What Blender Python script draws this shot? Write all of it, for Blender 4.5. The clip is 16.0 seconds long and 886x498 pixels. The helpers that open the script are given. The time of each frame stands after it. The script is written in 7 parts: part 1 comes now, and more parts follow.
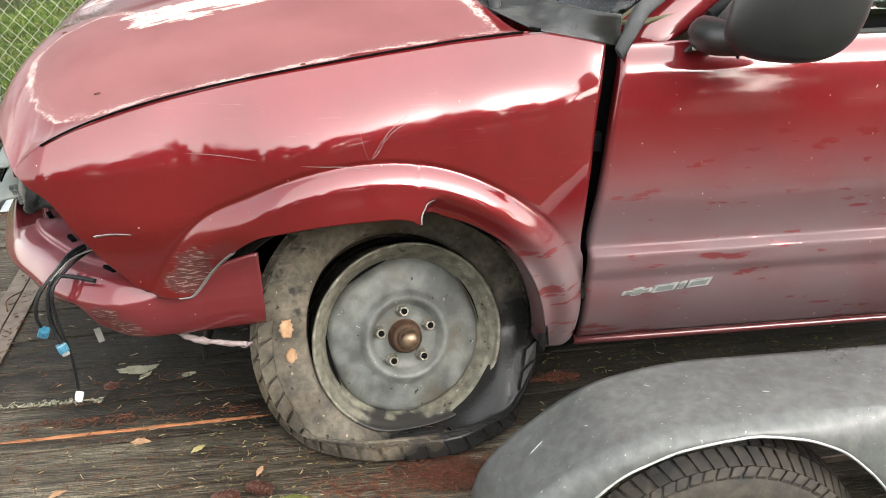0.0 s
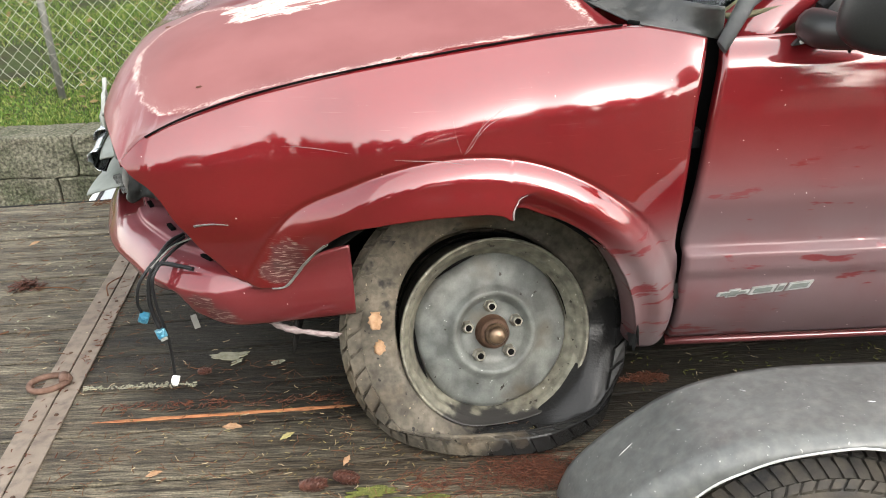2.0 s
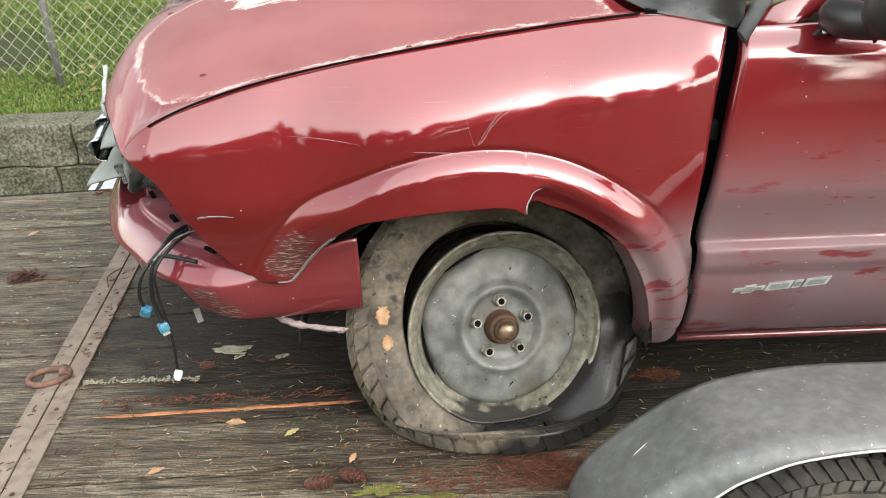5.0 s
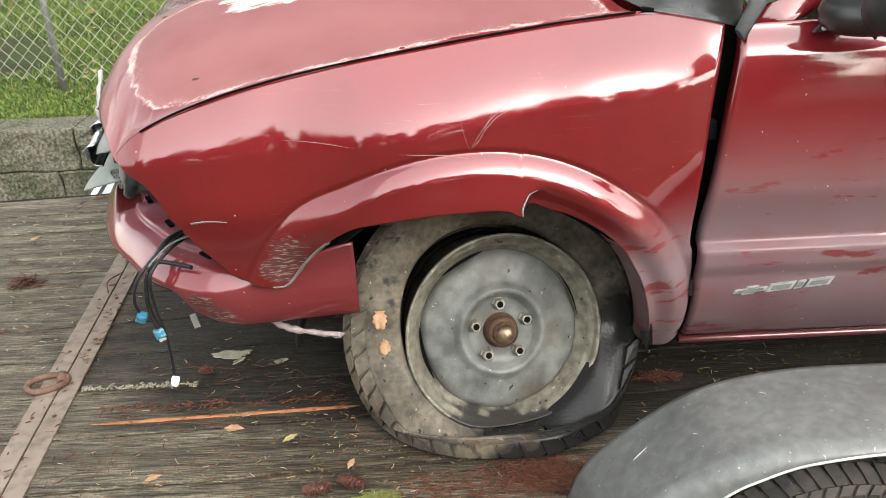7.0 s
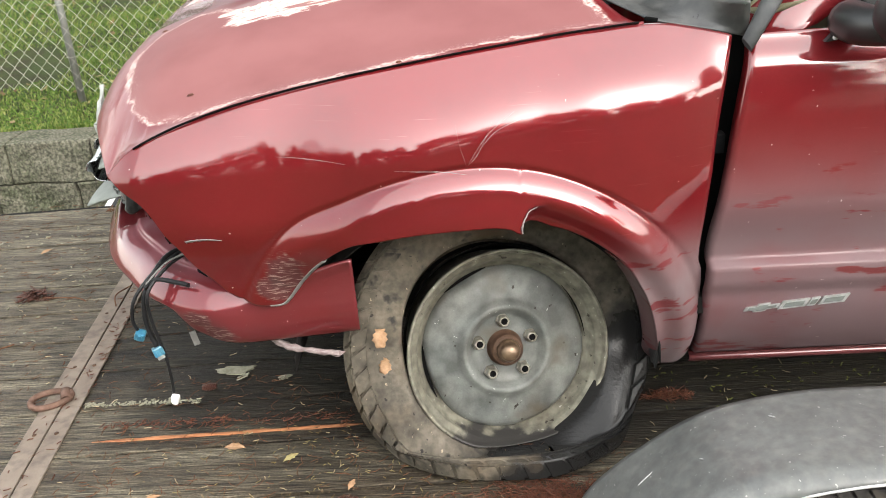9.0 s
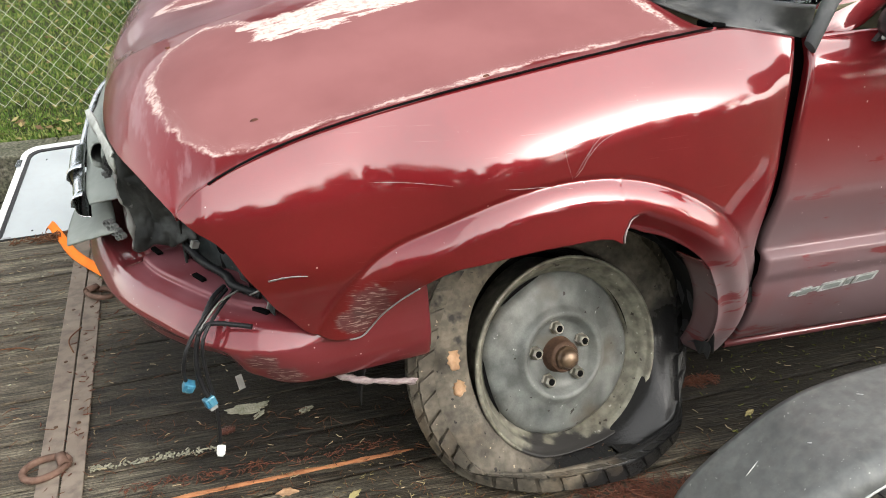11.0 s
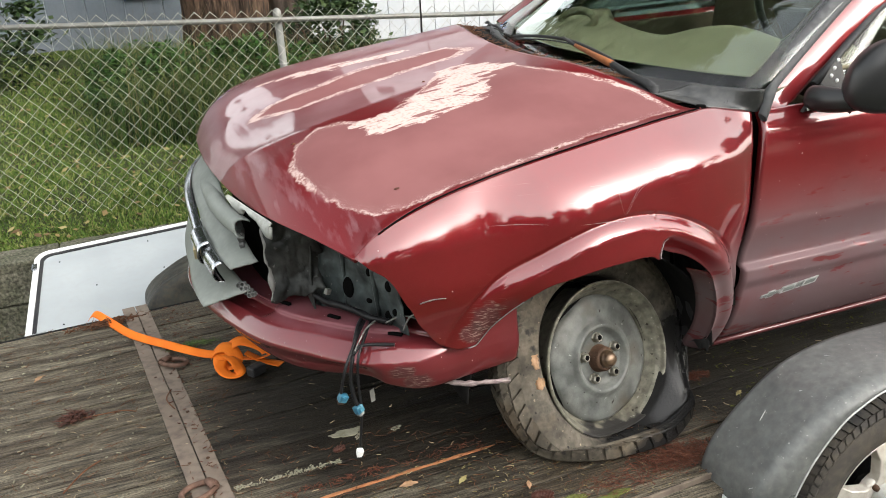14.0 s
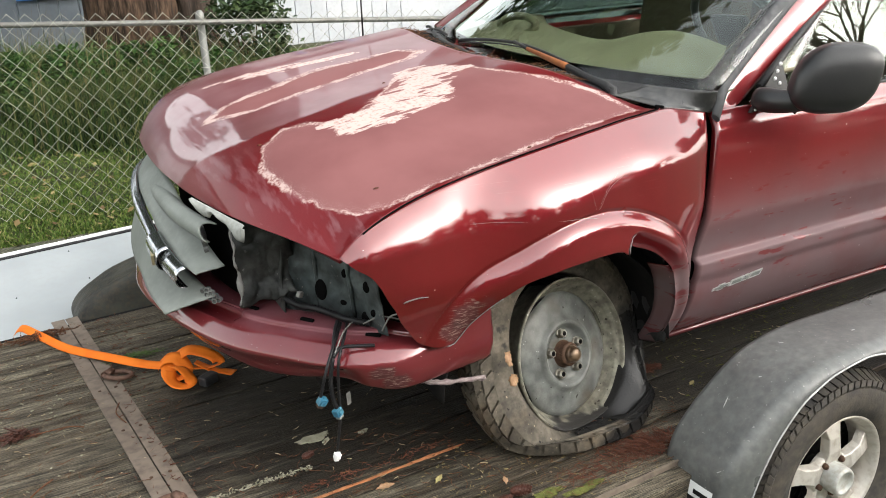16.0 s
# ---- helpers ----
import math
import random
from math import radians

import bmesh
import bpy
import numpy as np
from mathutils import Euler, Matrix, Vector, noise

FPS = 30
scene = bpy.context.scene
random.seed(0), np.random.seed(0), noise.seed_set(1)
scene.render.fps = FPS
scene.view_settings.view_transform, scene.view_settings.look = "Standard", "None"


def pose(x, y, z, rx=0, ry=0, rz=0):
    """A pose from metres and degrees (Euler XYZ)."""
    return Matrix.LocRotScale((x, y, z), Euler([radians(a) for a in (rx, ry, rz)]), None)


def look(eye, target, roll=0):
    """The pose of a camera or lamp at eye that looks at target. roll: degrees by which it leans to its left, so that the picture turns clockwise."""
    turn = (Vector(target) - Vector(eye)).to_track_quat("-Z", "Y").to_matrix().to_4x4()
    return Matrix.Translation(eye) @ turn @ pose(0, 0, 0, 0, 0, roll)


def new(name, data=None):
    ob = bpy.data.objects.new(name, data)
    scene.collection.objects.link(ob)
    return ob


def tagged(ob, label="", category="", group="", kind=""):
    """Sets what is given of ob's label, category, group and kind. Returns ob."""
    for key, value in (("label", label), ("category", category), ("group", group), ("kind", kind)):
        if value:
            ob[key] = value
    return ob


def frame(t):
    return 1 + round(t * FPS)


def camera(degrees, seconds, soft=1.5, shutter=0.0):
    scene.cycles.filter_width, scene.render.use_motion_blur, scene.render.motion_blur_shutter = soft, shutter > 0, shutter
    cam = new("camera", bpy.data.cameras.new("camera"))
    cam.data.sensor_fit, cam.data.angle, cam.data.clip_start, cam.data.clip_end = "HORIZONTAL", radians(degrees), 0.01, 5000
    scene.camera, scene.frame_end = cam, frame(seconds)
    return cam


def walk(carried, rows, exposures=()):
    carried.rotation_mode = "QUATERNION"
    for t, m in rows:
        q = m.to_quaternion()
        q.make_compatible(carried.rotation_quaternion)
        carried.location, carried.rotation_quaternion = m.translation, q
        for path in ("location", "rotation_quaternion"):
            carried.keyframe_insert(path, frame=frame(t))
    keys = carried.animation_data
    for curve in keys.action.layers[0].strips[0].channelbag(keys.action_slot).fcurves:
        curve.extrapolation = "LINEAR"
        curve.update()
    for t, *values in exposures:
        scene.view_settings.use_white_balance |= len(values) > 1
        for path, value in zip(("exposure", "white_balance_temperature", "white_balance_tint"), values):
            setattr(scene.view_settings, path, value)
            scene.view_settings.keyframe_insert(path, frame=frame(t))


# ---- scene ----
# World: x along the truck (its nose points to -x), y across (the camera stands on the -y side),
# z up; z = 0 is the top of the trailer deck, x = 0 the front axle.
cam = camera(55.2, 16.0, 0.95)
METRES = 1.9
ROWS = [
    (0.0, 0.0, 0.0, 0.0, 0.0, 0.0, -0.0),
    (0.5, -0.0123, 0.0007, 0.0008, 3.77, -0.76, -1.09),
    (1.0, -0.0116, 0.004, 0.0015, 4.85, -0.73, -0.95),
    (1.5, -0.0134, 0.0057, 0.0021, 5.38, -0.32, -0.61),
    (2.0, -0.0127, 0.0039, 0.0023, 5.34, -0.53, -1.18),
    (2.5, -0.0172, 0.0019, -0.0005, 5.43, -0.52, -1.36),
    (3.0, -0.0233, 0.0063, 0.0007, 5.76, -0.67, -1.11),
    (3.5, -0.0243, 0.0128, 0.0031, 5.52, -0.63, -0.85),
    (4.0, -0.0263, 0.0237, 0.0041, 5.36, -0.92, -1.11),
    (4.5, -0.0269, 0.0254, 0.0059, 5.27, -1.21, -1.47),
    (7.0, -0.0154, 0.0366, 0.0094, 5.8, -1.21, -0.94),
    (7.5, 0.0102, 0.0543, 0.0149, 7.64, -1.29, -1.18),
    (8.0, 0.0185, 0.0609, 0.0132, 8.03, -0.97, -2.17),
    (8.5, 0.0226, 0.0589, 0.0167, 8.76, -0.87, -1.53),
    (11.0, -0.2651, 0.0827, 0.0572, -5.22, -1.9, 3.75),
    (11.5, -0.3667, 0.0731, 0.0649, -7.02, 0.27, 4.73),
    (12.0, -0.4567, 0.0311, 0.0522, -9.67, 1.74, 8.13),
    (12.5, -0.4719, -0.0426, 0.0301, -9.82, 2.82, 8.15),
    (13.0, -0.4862, -0.1294, 0.0023, -9.95, 3.77, 7.96),
    (13.5, -0.5113, -0.1654, -0.0022, -10.57, 3.78, 7.94),
    (14.0, -0.5663, -0.1704, 0.0051, -12.93, 3.87, 8.41),
    (14.5, -0.6172, -0.1672, 0.0121, -15.77, 4.0, 9.6),
    (15.0, -0.6451, -0.1598, 0.0127, -17.82, 4.37, 10.1),
    (15.5, -0.664, -0.1492, 0.0126, -19.12, 3.95, 10.12),
    (16.0, -0.6701, -0.1426, 0.0101, -19.9, 3.31, 9.99),
]
BASE = pose(-0.0899, -1.6582, 1.2130, -23.997, 1.504, -5.913)
EXPOSURES = [(0.0, 2.36), (8.5, 2.36), (11.0, 2.14), (16.0, 1.94)]
walk(cam, [(t, BASE @ pose(METRES * x, METRES * y, METRES * z, 90 + pitch, roll, yaw))
           for t, x, y, z, yaw, pitch, roll in ROWS], EXPOSURES)

# ---- light ----
world = bpy.data.worlds.new("world")
scene.world = world
world.use_nodes = True
wn, wl = world.node_tree.nodes, world.node_tree.links
sky = wn.new("ShaderNodeTexSky")
sky.sky_type, sky.sun_disc = "NISHITA", False
sky.sun_elevation, sky.sun_rotation = radians(27), radians(146)
sky.air_density, sky.dust_density, sky.ozone_density = 2.0, 2.5, 1.0
wash = wn.new("ShaderNodeHueSaturation")      # a bright, nearly white cloud cover
wash.inputs["Saturation"].default_value = 0.22
wl.new(sky.outputs[0], wash.inputs["Color"])
wl.new(wash.outputs[0], wn["Background"].inputs[0])
wn["Background"].inputs[1].default_value = 0.14
sun_data = bpy.data.lights.new("sun", "SUN")
sun_data.energy, sun_data.angle, sun_data.color = 1.08, radians(142), (1.0, 0.96, 0.9)
sun = new("sun", sun_data)
sun.matrix_world = look((0.0, 0.0, 15.0), (-17.0, 25.0, 0.0))

# ---- materials ----


def mat(name, color, rough=0.5, metal=0.0, color2=None, scale=8.0, color3=None, scale3=60.0, amount3=0.5,
        bump=0.0, bump_scale=80.0, stretch=(1, 1, 1), coat=0.0, coat_rough=0.05, rough2=None, spec=None, contrast=(0.35, 0.65)):
    """A surface with variation at two scales (broad patches and fine grain) and fine relief."""
    m = bpy.data.materials.new(name)
    m.use_nodes = True
    n, l = m.node_tree.nodes, m.node_tree.links
    b = n["Principled BSDF"]
    b.inputs["Roughness"].default_value, b.inputs["Metallic"].default_value = rough, metal
    b.inputs["Specular IOR Level"].default_value = spec if spec is not None else (0.5 if rough < 0.4 or metal > 0.5 else 0.22)
    b.inputs["Coat Weight"].default_value, b.inputs["Coat Roughness"].default_value = coat, coat_rough
    co = n.new("ShaderNodeTexCoord")
    mp = n.new("ShaderNodeMapping")
    mp.inputs["Scale"].default_value = stretch
    l.new(co.outputs["Object"], mp.inputs[0])
    out = None

    def rgb(c):
        r = n.new("ShaderNodeRGB")
        r.outputs[0].default_value = (*c, 1)
        return r.outputs[0]

    out = rgb(color)
    for c, s, k, lohi in ((color2, scale, 1.0, contrast), (color3, scale3, amount3, (0.45, 0.7))):
        if c is None:
            continue
        tex = n.new("ShaderNodeTexNoise")
        tex.inputs["Scale"].default_value, tex.inputs["Detail"].default_value = s, 6
        l.new(mp.outputs[0], tex.inputs["Vector"])
        ramp = n.new("ShaderNodeMapRange")
        ramp.inputs[1].default_value, ramp.inputs[2].default_value, ramp.inputs[4].default_value = lohi[0], lohi[1], k
        l.new(tex.outputs[0], ramp.inputs[0])
        mix = n.new("ShaderNodeMix")
        mix.data_type = "RGBA"
        l.new(ramp.outputs[0], mix.inputs[0])
        l.new(out, mix.inputs[6])
        l.new(rgb(c), mix.inputs[7])
        out = mix.outputs[2]
        if rough2 is not None and c is color2:
            rr = n.new("ShaderNodeMapRange")
            rr.inputs[3].default_value, rr.inputs[4].default_value = rough, rough2
            l.new(ramp.outputs[0], rr.inputs[0])
            l.new(rr.outputs[0], b.inputs["Roughness"])
    l.new(out, b.inputs["Base Color"])
    if bump:
        tex = n.new("ShaderNodeTexNoise")
        tex.inputs["Scale"].default_value, tex.inputs["Detail"].default_value = bump_scale, 8
        l.new(mp.outputs[0], tex.inputs["Vector"])
        bp = n.new("ShaderNodeBump")
        bp.inputs["Strength"].default_value, bp.inputs["Distance"].default_value = bump, 0.004
        l.new(tex.outputs[0], bp.inputs["Height"])
        l.new(bp.outputs[0], b.inputs["Normal"])
    return m


RED = (0.136, 0.0086, 0.0110)


def paint(name, haze=None, scuffs=(), peel=False, dust=0.0, scratch=0.35, coat_rough=0.05, haze_color=(0.092, 0.052, 0.056)):
    """Red metallic car paint under clear coat. haze: (z where it begins, z where it is full, amount, x from which);
    scuffs: (x, z, half width, half height) of scraped spots; peel: clear coat failed by the mesh's own outline."""
    m = bpy.data.materials.new(name)
    m.use_nodes = True
    n, l = m.node_tree.nodes, m.node_tree.links
    b = n["Principled BSDF"]
    co = n.new("ShaderNodeTexCoord").outputs["Object"]
    sep = n.new("ShaderNodeSeparateXYZ")
    l.new(co, sep.inputs[0])
    X, Z = sep.outputs[0], sep.outputs[2]

    def put(v, sock):
        if isinstance(v, (int, float)):
            sock.default_value = v
        else:
            l.new(v, sock)

    def op(kind, a, c=0.0, d=0.0):
        q = n.new("ShaderNodeMath")
        q.operation = kind
        for k, v in enumerate((a, c, d)):
            put(v, q.inputs[k])
        return q.outputs[0]

    def ramp(v, a, c, lo=0.0, hi=1.0):
        q = n.new("ShaderNodeMapRange")
        q.interpolation_type = "SMOOTHSTEP"
        for k, w in enumerate((v, a, c, lo, hi)):
            put(w, q.inputs[k])
        return q.outputs[0]

    def tex(scale, detail=5, stretch=(1, 1, 1), turn=0.0, spin=0.0):
        mp = n.new("ShaderNodeMapping")
        mp.inputs["Scale"].default_value = stretch
        mp.inputs["Rotation"].default_value = (0, turn, spin)
        l.new(co, mp.inputs[0])
        t = n.new("ShaderNodeTexNoise")
        t.inputs["Scale"].default_value, t.inputs["Detail"].default_value = scale, detail
        l.new(mp.outputs[0], t.inputs["Vector"])
        return t.outputs[0]

    def mix(f, a, c):
        q = n.new("ShaderNodeMix")
        q.data_type = "RGBA"
        put(f, q.inputs[0])
        for k, v in ((6, a), (7, c)):
            if isinstance(v, tuple):
                q.inputs[k].default_value = (*v, 1)
            else:
                l.new(v, q.inputs[k])
        return q.outputs[2]

    col = mix(ramp(tex(3), 0.35, 0.65), RED, (0.106, 0.0068, 0.0088))
    col = mix(ramp(tex(900, 2), 0.45, 0.75, 0, 0.25), col, (0.22, 0.025, 0.027))          # metal flake
    dull = 0.0
    if haze:
        z0, z1, amount, x0 = haze
        h = op("MULTIPLY", ramp(Z, z0, z1), ramp(X, x0 - 0.06, x0 + 0.06))
        h = op("MULTIPLY", h, ramp(tex(5), 0.2, 0.6, 0.65, 1.0))
        rub = ramp(op("ADD", op("MULTIPLY", tex(7, 4, (1, 1, 3.0), 0.5), 0.6), op("MULTIPLY", tex(16, 3, (1, 1, 4.0), -0.3), 0.4)), 0.580, 0.625)
        dull = op("MULTIPLY", op("MULTIPLY", h, op("SUBTRACT", 1.0, op("MULTIPLY", rub, 0.7))), amount)
        col = mix(dull, col, haze_color)
    if dust:
        d = op("MULTIPLY", ramp(tex(6, 7), 0.25, 0.7, 0.35, 0.9), dust)
        ledge = op("MULTIPLY", op("MULTIPLY", ramp(Z, 0.438, 0.452), ramp(X, -0.58, -0.64)), ramp(tex(9, 7), 0.25, 0.65, 0.45, 0.85))    # dust lies on the flat ledge
        d = op("MAXIMUM", d, ledge)
        dull = op("MAXIMUM", dull, d)
        col = mix(d, col, (0.18, 0.072, 0.084))
    line = ramp(tex(4, 3, (2.0, 2.0, 130.0), 0.45), 0.70, 0.73)                          # fine scratches
    line = op("MULTIPLY", line, ramp(tex(4, 2), 0.50, 0.64, 0, scratch))
    col = mix(line, col, (0.42, 0.20, 0.19))
    dull = op("MAXIMUM", dull, op("MULTIPLY", line, 0.8))
    for x, z, rx, rz in scuffs:
        e = op("SQRT", op("ADD", op("POWER", op("DIVIDE", op("SUBTRACT", X, x), rx), 2.0), op("POWER", op("DIVIDE", op("SUBTRACT", Z, z), rz), 2.0)))
        e = op("ADD", e, op("MULTIPLY", op("SUBTRACT", tex(20, 4), 0.5), 1.4))
        core = ramp(e, 1.0, 0.6)
        ragged = op("MULTIPLY", core, ramp(tex(90, 7, (0.35, 1, 5.0), 0.9), 0.54, 0.62))
        col = mix(op("MULTIPLY", core, 0.7), col, (0.060, 0.034, 0.032))
        col = mix(op("MULTIPLY", ragged, 0.75), col, (0.27, 0.19, 0.165))
        dull = op("MAXIMUM", dull, core)
    def attr(k):
        q = n.new("ShaderNodeAttribute")
        q.attribute_name = k
        return q.outputs["Fac"]

    if peel:
        wob = op("MULTIPLY", op("SUBTRACT", tex(30, 7), 0.5), 0.030)
        wob = op("ADD", wob, op("MULTIPLY", op("SUBTRACT", tex(260, 3), 0.5), 0.010))
        d1 = op("ADD", attr("peel"), wob)
        d2 = op("ADD", op("ADD", attr("flake"), op("MULTIPLY", wob, 2.2)), op("MULTIPLY", op("SUBTRACT", tex(9, 8, (0.6, 3.0, 1), 0.0, 0.55), 0.5), 0.16))
        bare = ramp(d1, 0.003, -0.003)
        width = op("ADD", ramp(tex(5, 3), 0.3, 0.7, 0.001, 0.011), ramp(attr("sheen_film"), 0.0, 0.05, 0.0, 0.007))
        rim = ramp(op("SUBTRACT", op("ABSOLUTE", op("SUBTRACT", d1, 0.002)), width), 0.005, -0.003)
        rim = op("MULTIPLY", rim, ramp(op("ADD", op("MULTIPLY", tex(130, 4), 0.5), op("MULTIPLY", tex(18, 4), 0.5)), 0.40, 0.56, 0.12, 0.9))
        holes = op("MULTIPLY", ramp(tex(9, 9, (0.8, 3.2, 1), 0.0, 0.55), 0.60, 0.63, 1.0, 0.08), ramp(tex(90, 4), 0.5, 0.68, 1.0, 0.55))
        white = op("MAXIMUM", rim, op("MULTIPLY", ramp(d2, 0.006, -0.006), holes))
        white = op("MAXIMUM", white, op("MULTIPLY", op("MULTIPLY", ramp(d1, -0.026, -0.003), ramp(d1, 0.010, 0.0)), ramp(tex(420, 2), 0.60, 0.66, 0.0, 0.6)))
        pink = mix(ramp(tex(4, 6), 0.3, 0.7), (0.185, 0.080, 0.079), (0.15, 0.061, 0.061))
        col = mix(bare, col, pink)
        col = mix(white, col, (0.46, 0.35, 0.32))
        # chalky film over the sound coat, thicker beyond the crease as painted-in sky reflection
        sheen_film = op("MULTIPLY", ramp(tex(2.5, 6), 0.3, 0.75), 0.05)
        # pale streaks at the leading edge: reflected sky put into the colour
        nose = op("MULTIPLY", ramp(attr("nose"), 0.17, 0.07), ramp(attr("nose"), 0.0, 0.035))
        nose = op("MULTIPLY", nose, ramp(tex(14, 9, (3.0, 0.6, 1), 0.0, -0.5), 0.46, 0.66, 0.0, 0.32))
        sheen_film = op("MAXIMUM", sheen_film, nose)
        sheen_film = op("MAXIMUM", sheen_film, op("MULTIPLY", ramp(op("ADD", attr("sheen_film"), wob), -0.004, 0.012), ramp(tex(5, 6), 0.25, 0.7, 0.25, 0.6)))
        sound = op("SUBTRACT", 1.0, op("MAXIMUM", bare, white))
        col = mix(op("MULTIPLY", sheen_film, sound), col, (0.28, 0.17, 0.185))
        dull = op("MAXIMUM", op("MAXIMUM", op("MULTIPLY", bare, 0.92), white), op("MULTIPLY", sheen_film, 0.45))
    l.new(col, b.inputs["Base Color"])
    inv = op("SUBTRACT", 1.0, dull)
    gloss = op("MULTIPLY", inv, ramp(attr("sheen_film"), -0.01, 0.01, 0.26, ramp(attr("nose"), 0.34, 0.20, 0.5, 1.0))) if peel else inv
    put(op("MULTIPLY", inv, 0.32), b.inputs["Metallic"])
    put(op("ADD", 0.36, op("MULTIPLY", dull, 0.24)), b.inputs["Roughness"])
    put(gloss, b.inputs["Coat Weight"])
    put(op("ADD", coat_rough, op("MULTIPLY", ramp(tex(6, 5), 0.3, 0.8), 0.04)), b.inputs["Coat Roughness"])
    b.inputs["Coat IOR"].default_value = 1.74
    b.inputs["Specular IOR Level"].default_value = 0.06
    bp = n.new("ShaderNodeBump")
    bp.inputs["Strength"].default_value, bp.inputs["Distance"].default_value = 0.03, 0.003
    put(op("ADD", tex(20, 4), op("MULTIPLY", tex(34, 5, (0.45, 1, 5.0), 0.6), 0.55)), bp.inputs["Height"])      # faint wiped streaks
    l.new(bp.outputs[0], b.inputs["Normal"])
    l.new(bp.outputs[0], b.inputs["Coat Normal"])
    return m


M_RED = paint("red_paint")
M_HOOD = paint("hood_paint", peel=True, coat_rough=0.05)
M_FENDER = paint("fender_paint", haze=(0.60, 0.40, 0.97, 0.19), haze_color=(0.125, 0.098, 0.101), scuffs=((-0.445, 0.495, 0.05, 0.05), (-0.48, 0.455, 0.042, 0.04), (-0.615, 0.46, 0.02, 0.02)), scratch=0.2)
M_DOOR = paint("door_paint", haze=(0.76, 0.47, 0.93, -5.0), haze_color=(0.122, 0.086, 0.090), scratch=0.3)
M_ROCKER = paint("rocker_paint", haze=(0.80, 0.50, 0.45, -5.0), haze_color=(0.085, 0.055, 0.056), scratch=0.3)
M_BUMPER = paint("bumper_paint", dust=0.24, scuffs=((-0.665, 0.375, 0.035, 0.028), (-0.625, 0.335, 0.045, 0.03)), scratch=0.9)
M_BLACK = mat("black_plastic", (0.018, 0.018, 0.02), 0.5, 0, (0.03, 0.03, 0.03), 6, (0.05, 0.05, 0.05), 90, 0.4, 0.15, 300)
M_COWL = mat("wet_cowl_plastic", (0.014, 0.015, 0.016), 0.22, 0, (0.050, 0.050, 0.048), 5, (0.075, 0.074, 0.068), 40, 0.4, 0.2, 90, rough2=0.5)
M_LOOM = mat("black_loom", (0.008, 0.008, 0.009), 0.45, 0, (0.014, 0.014, 0.015), 40)
M_SCRAP = mat("torn_white_plastic", (0.34, 0.35, 0.33), 0.55, 0, (0.26, 0.27, 0.25), 20, (0.16, 0.155, 0.14), 60, 0.5)
M_DARK = mat("black_void_metal", (0.008, 0.008, 0.009), 0.8, 0, (0.015, 0.014, 0.013), 10, spec=0.08)
M_RUBBER = mat("tyre_rubber", (0.022, 0.022, 0.023), 0.7, 0, (0.06, 0.052, 0.042), 7, (0.1, 0.085, 0.065), 40, 0.4, 0.3, 120)
M_STEEL = mat("grey_wheel_paint", (0.100, 0.106, 0.100), 0.45, 0.1, (0.128, 0.130, 0.118), 5, (0.075, 0.072, 0.064), 14, 0.5, 0.15, 60)
M_RIM = mat("tan_stained_rim_paint", (0.150, 0.143, 0.112), 0.5, 0.1, (0.108, 0.098, 0.074), 9, (0.19, 0.183, 0.150), 30, 0.4, 0.2, 90)
M_WOOD = mat("wet_deck_wood", (0.055, 0.043, 0.029), 0.46, 0, (0.150, 0.133, 0.097), 2.0, (0.012, 0.0095, 0.0075), 10, 0.85, 1.0, 24, (0.7, 9, 9), rough2=0.75, contrast=(0.4, 0.72))
def wet_shade_patch(m, cx, cy, rx, ry, keep):
    """Darkens planks in a ragged patch: wet wood plus the truck's painted-in shade."""
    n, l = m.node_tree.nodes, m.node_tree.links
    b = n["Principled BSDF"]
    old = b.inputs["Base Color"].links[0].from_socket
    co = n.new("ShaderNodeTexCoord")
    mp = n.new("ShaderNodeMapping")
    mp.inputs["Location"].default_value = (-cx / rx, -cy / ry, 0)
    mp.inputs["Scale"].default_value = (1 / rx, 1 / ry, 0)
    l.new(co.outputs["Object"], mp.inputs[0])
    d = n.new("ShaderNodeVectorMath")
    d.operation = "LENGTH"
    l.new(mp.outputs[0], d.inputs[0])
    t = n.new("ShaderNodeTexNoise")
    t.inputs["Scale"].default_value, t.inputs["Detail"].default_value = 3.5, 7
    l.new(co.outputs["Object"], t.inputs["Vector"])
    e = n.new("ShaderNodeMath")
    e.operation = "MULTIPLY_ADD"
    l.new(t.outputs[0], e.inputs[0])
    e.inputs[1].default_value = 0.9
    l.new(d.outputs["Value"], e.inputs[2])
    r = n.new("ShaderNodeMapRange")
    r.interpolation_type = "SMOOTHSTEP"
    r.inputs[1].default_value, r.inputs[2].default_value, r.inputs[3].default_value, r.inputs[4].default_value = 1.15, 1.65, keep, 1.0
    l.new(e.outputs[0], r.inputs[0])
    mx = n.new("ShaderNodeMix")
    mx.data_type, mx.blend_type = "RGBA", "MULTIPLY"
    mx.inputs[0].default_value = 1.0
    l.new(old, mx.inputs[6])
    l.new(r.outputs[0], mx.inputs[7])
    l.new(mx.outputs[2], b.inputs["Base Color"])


# under the nose and under the door: damp and the truck's shade in one colour
wet_shade_patch(M_WOOD, -0.38, 0.58, 0.85, 0.62, 0.22)
wet_shade_patch(M_WOOD, 1.0, 0.2, 1.0, 0.5, 0.25)
M_STRIP = mat("rusty_steel", (0.16, 0.127, 0.101), 0.6, 0.2, (0.209, 0.171, 0.138), 6, (0.066, 0.0528, 0.044), 30, 0.6, 0.3, 90)
M_GREY = mat("grey_plastic", (0.194, 0.211, 0.194), 0.55, 0, (0.152, 0.166, 0.152), 8, (0.242, 0.253, 0.234), 60, 0.3, 0.05, 200)
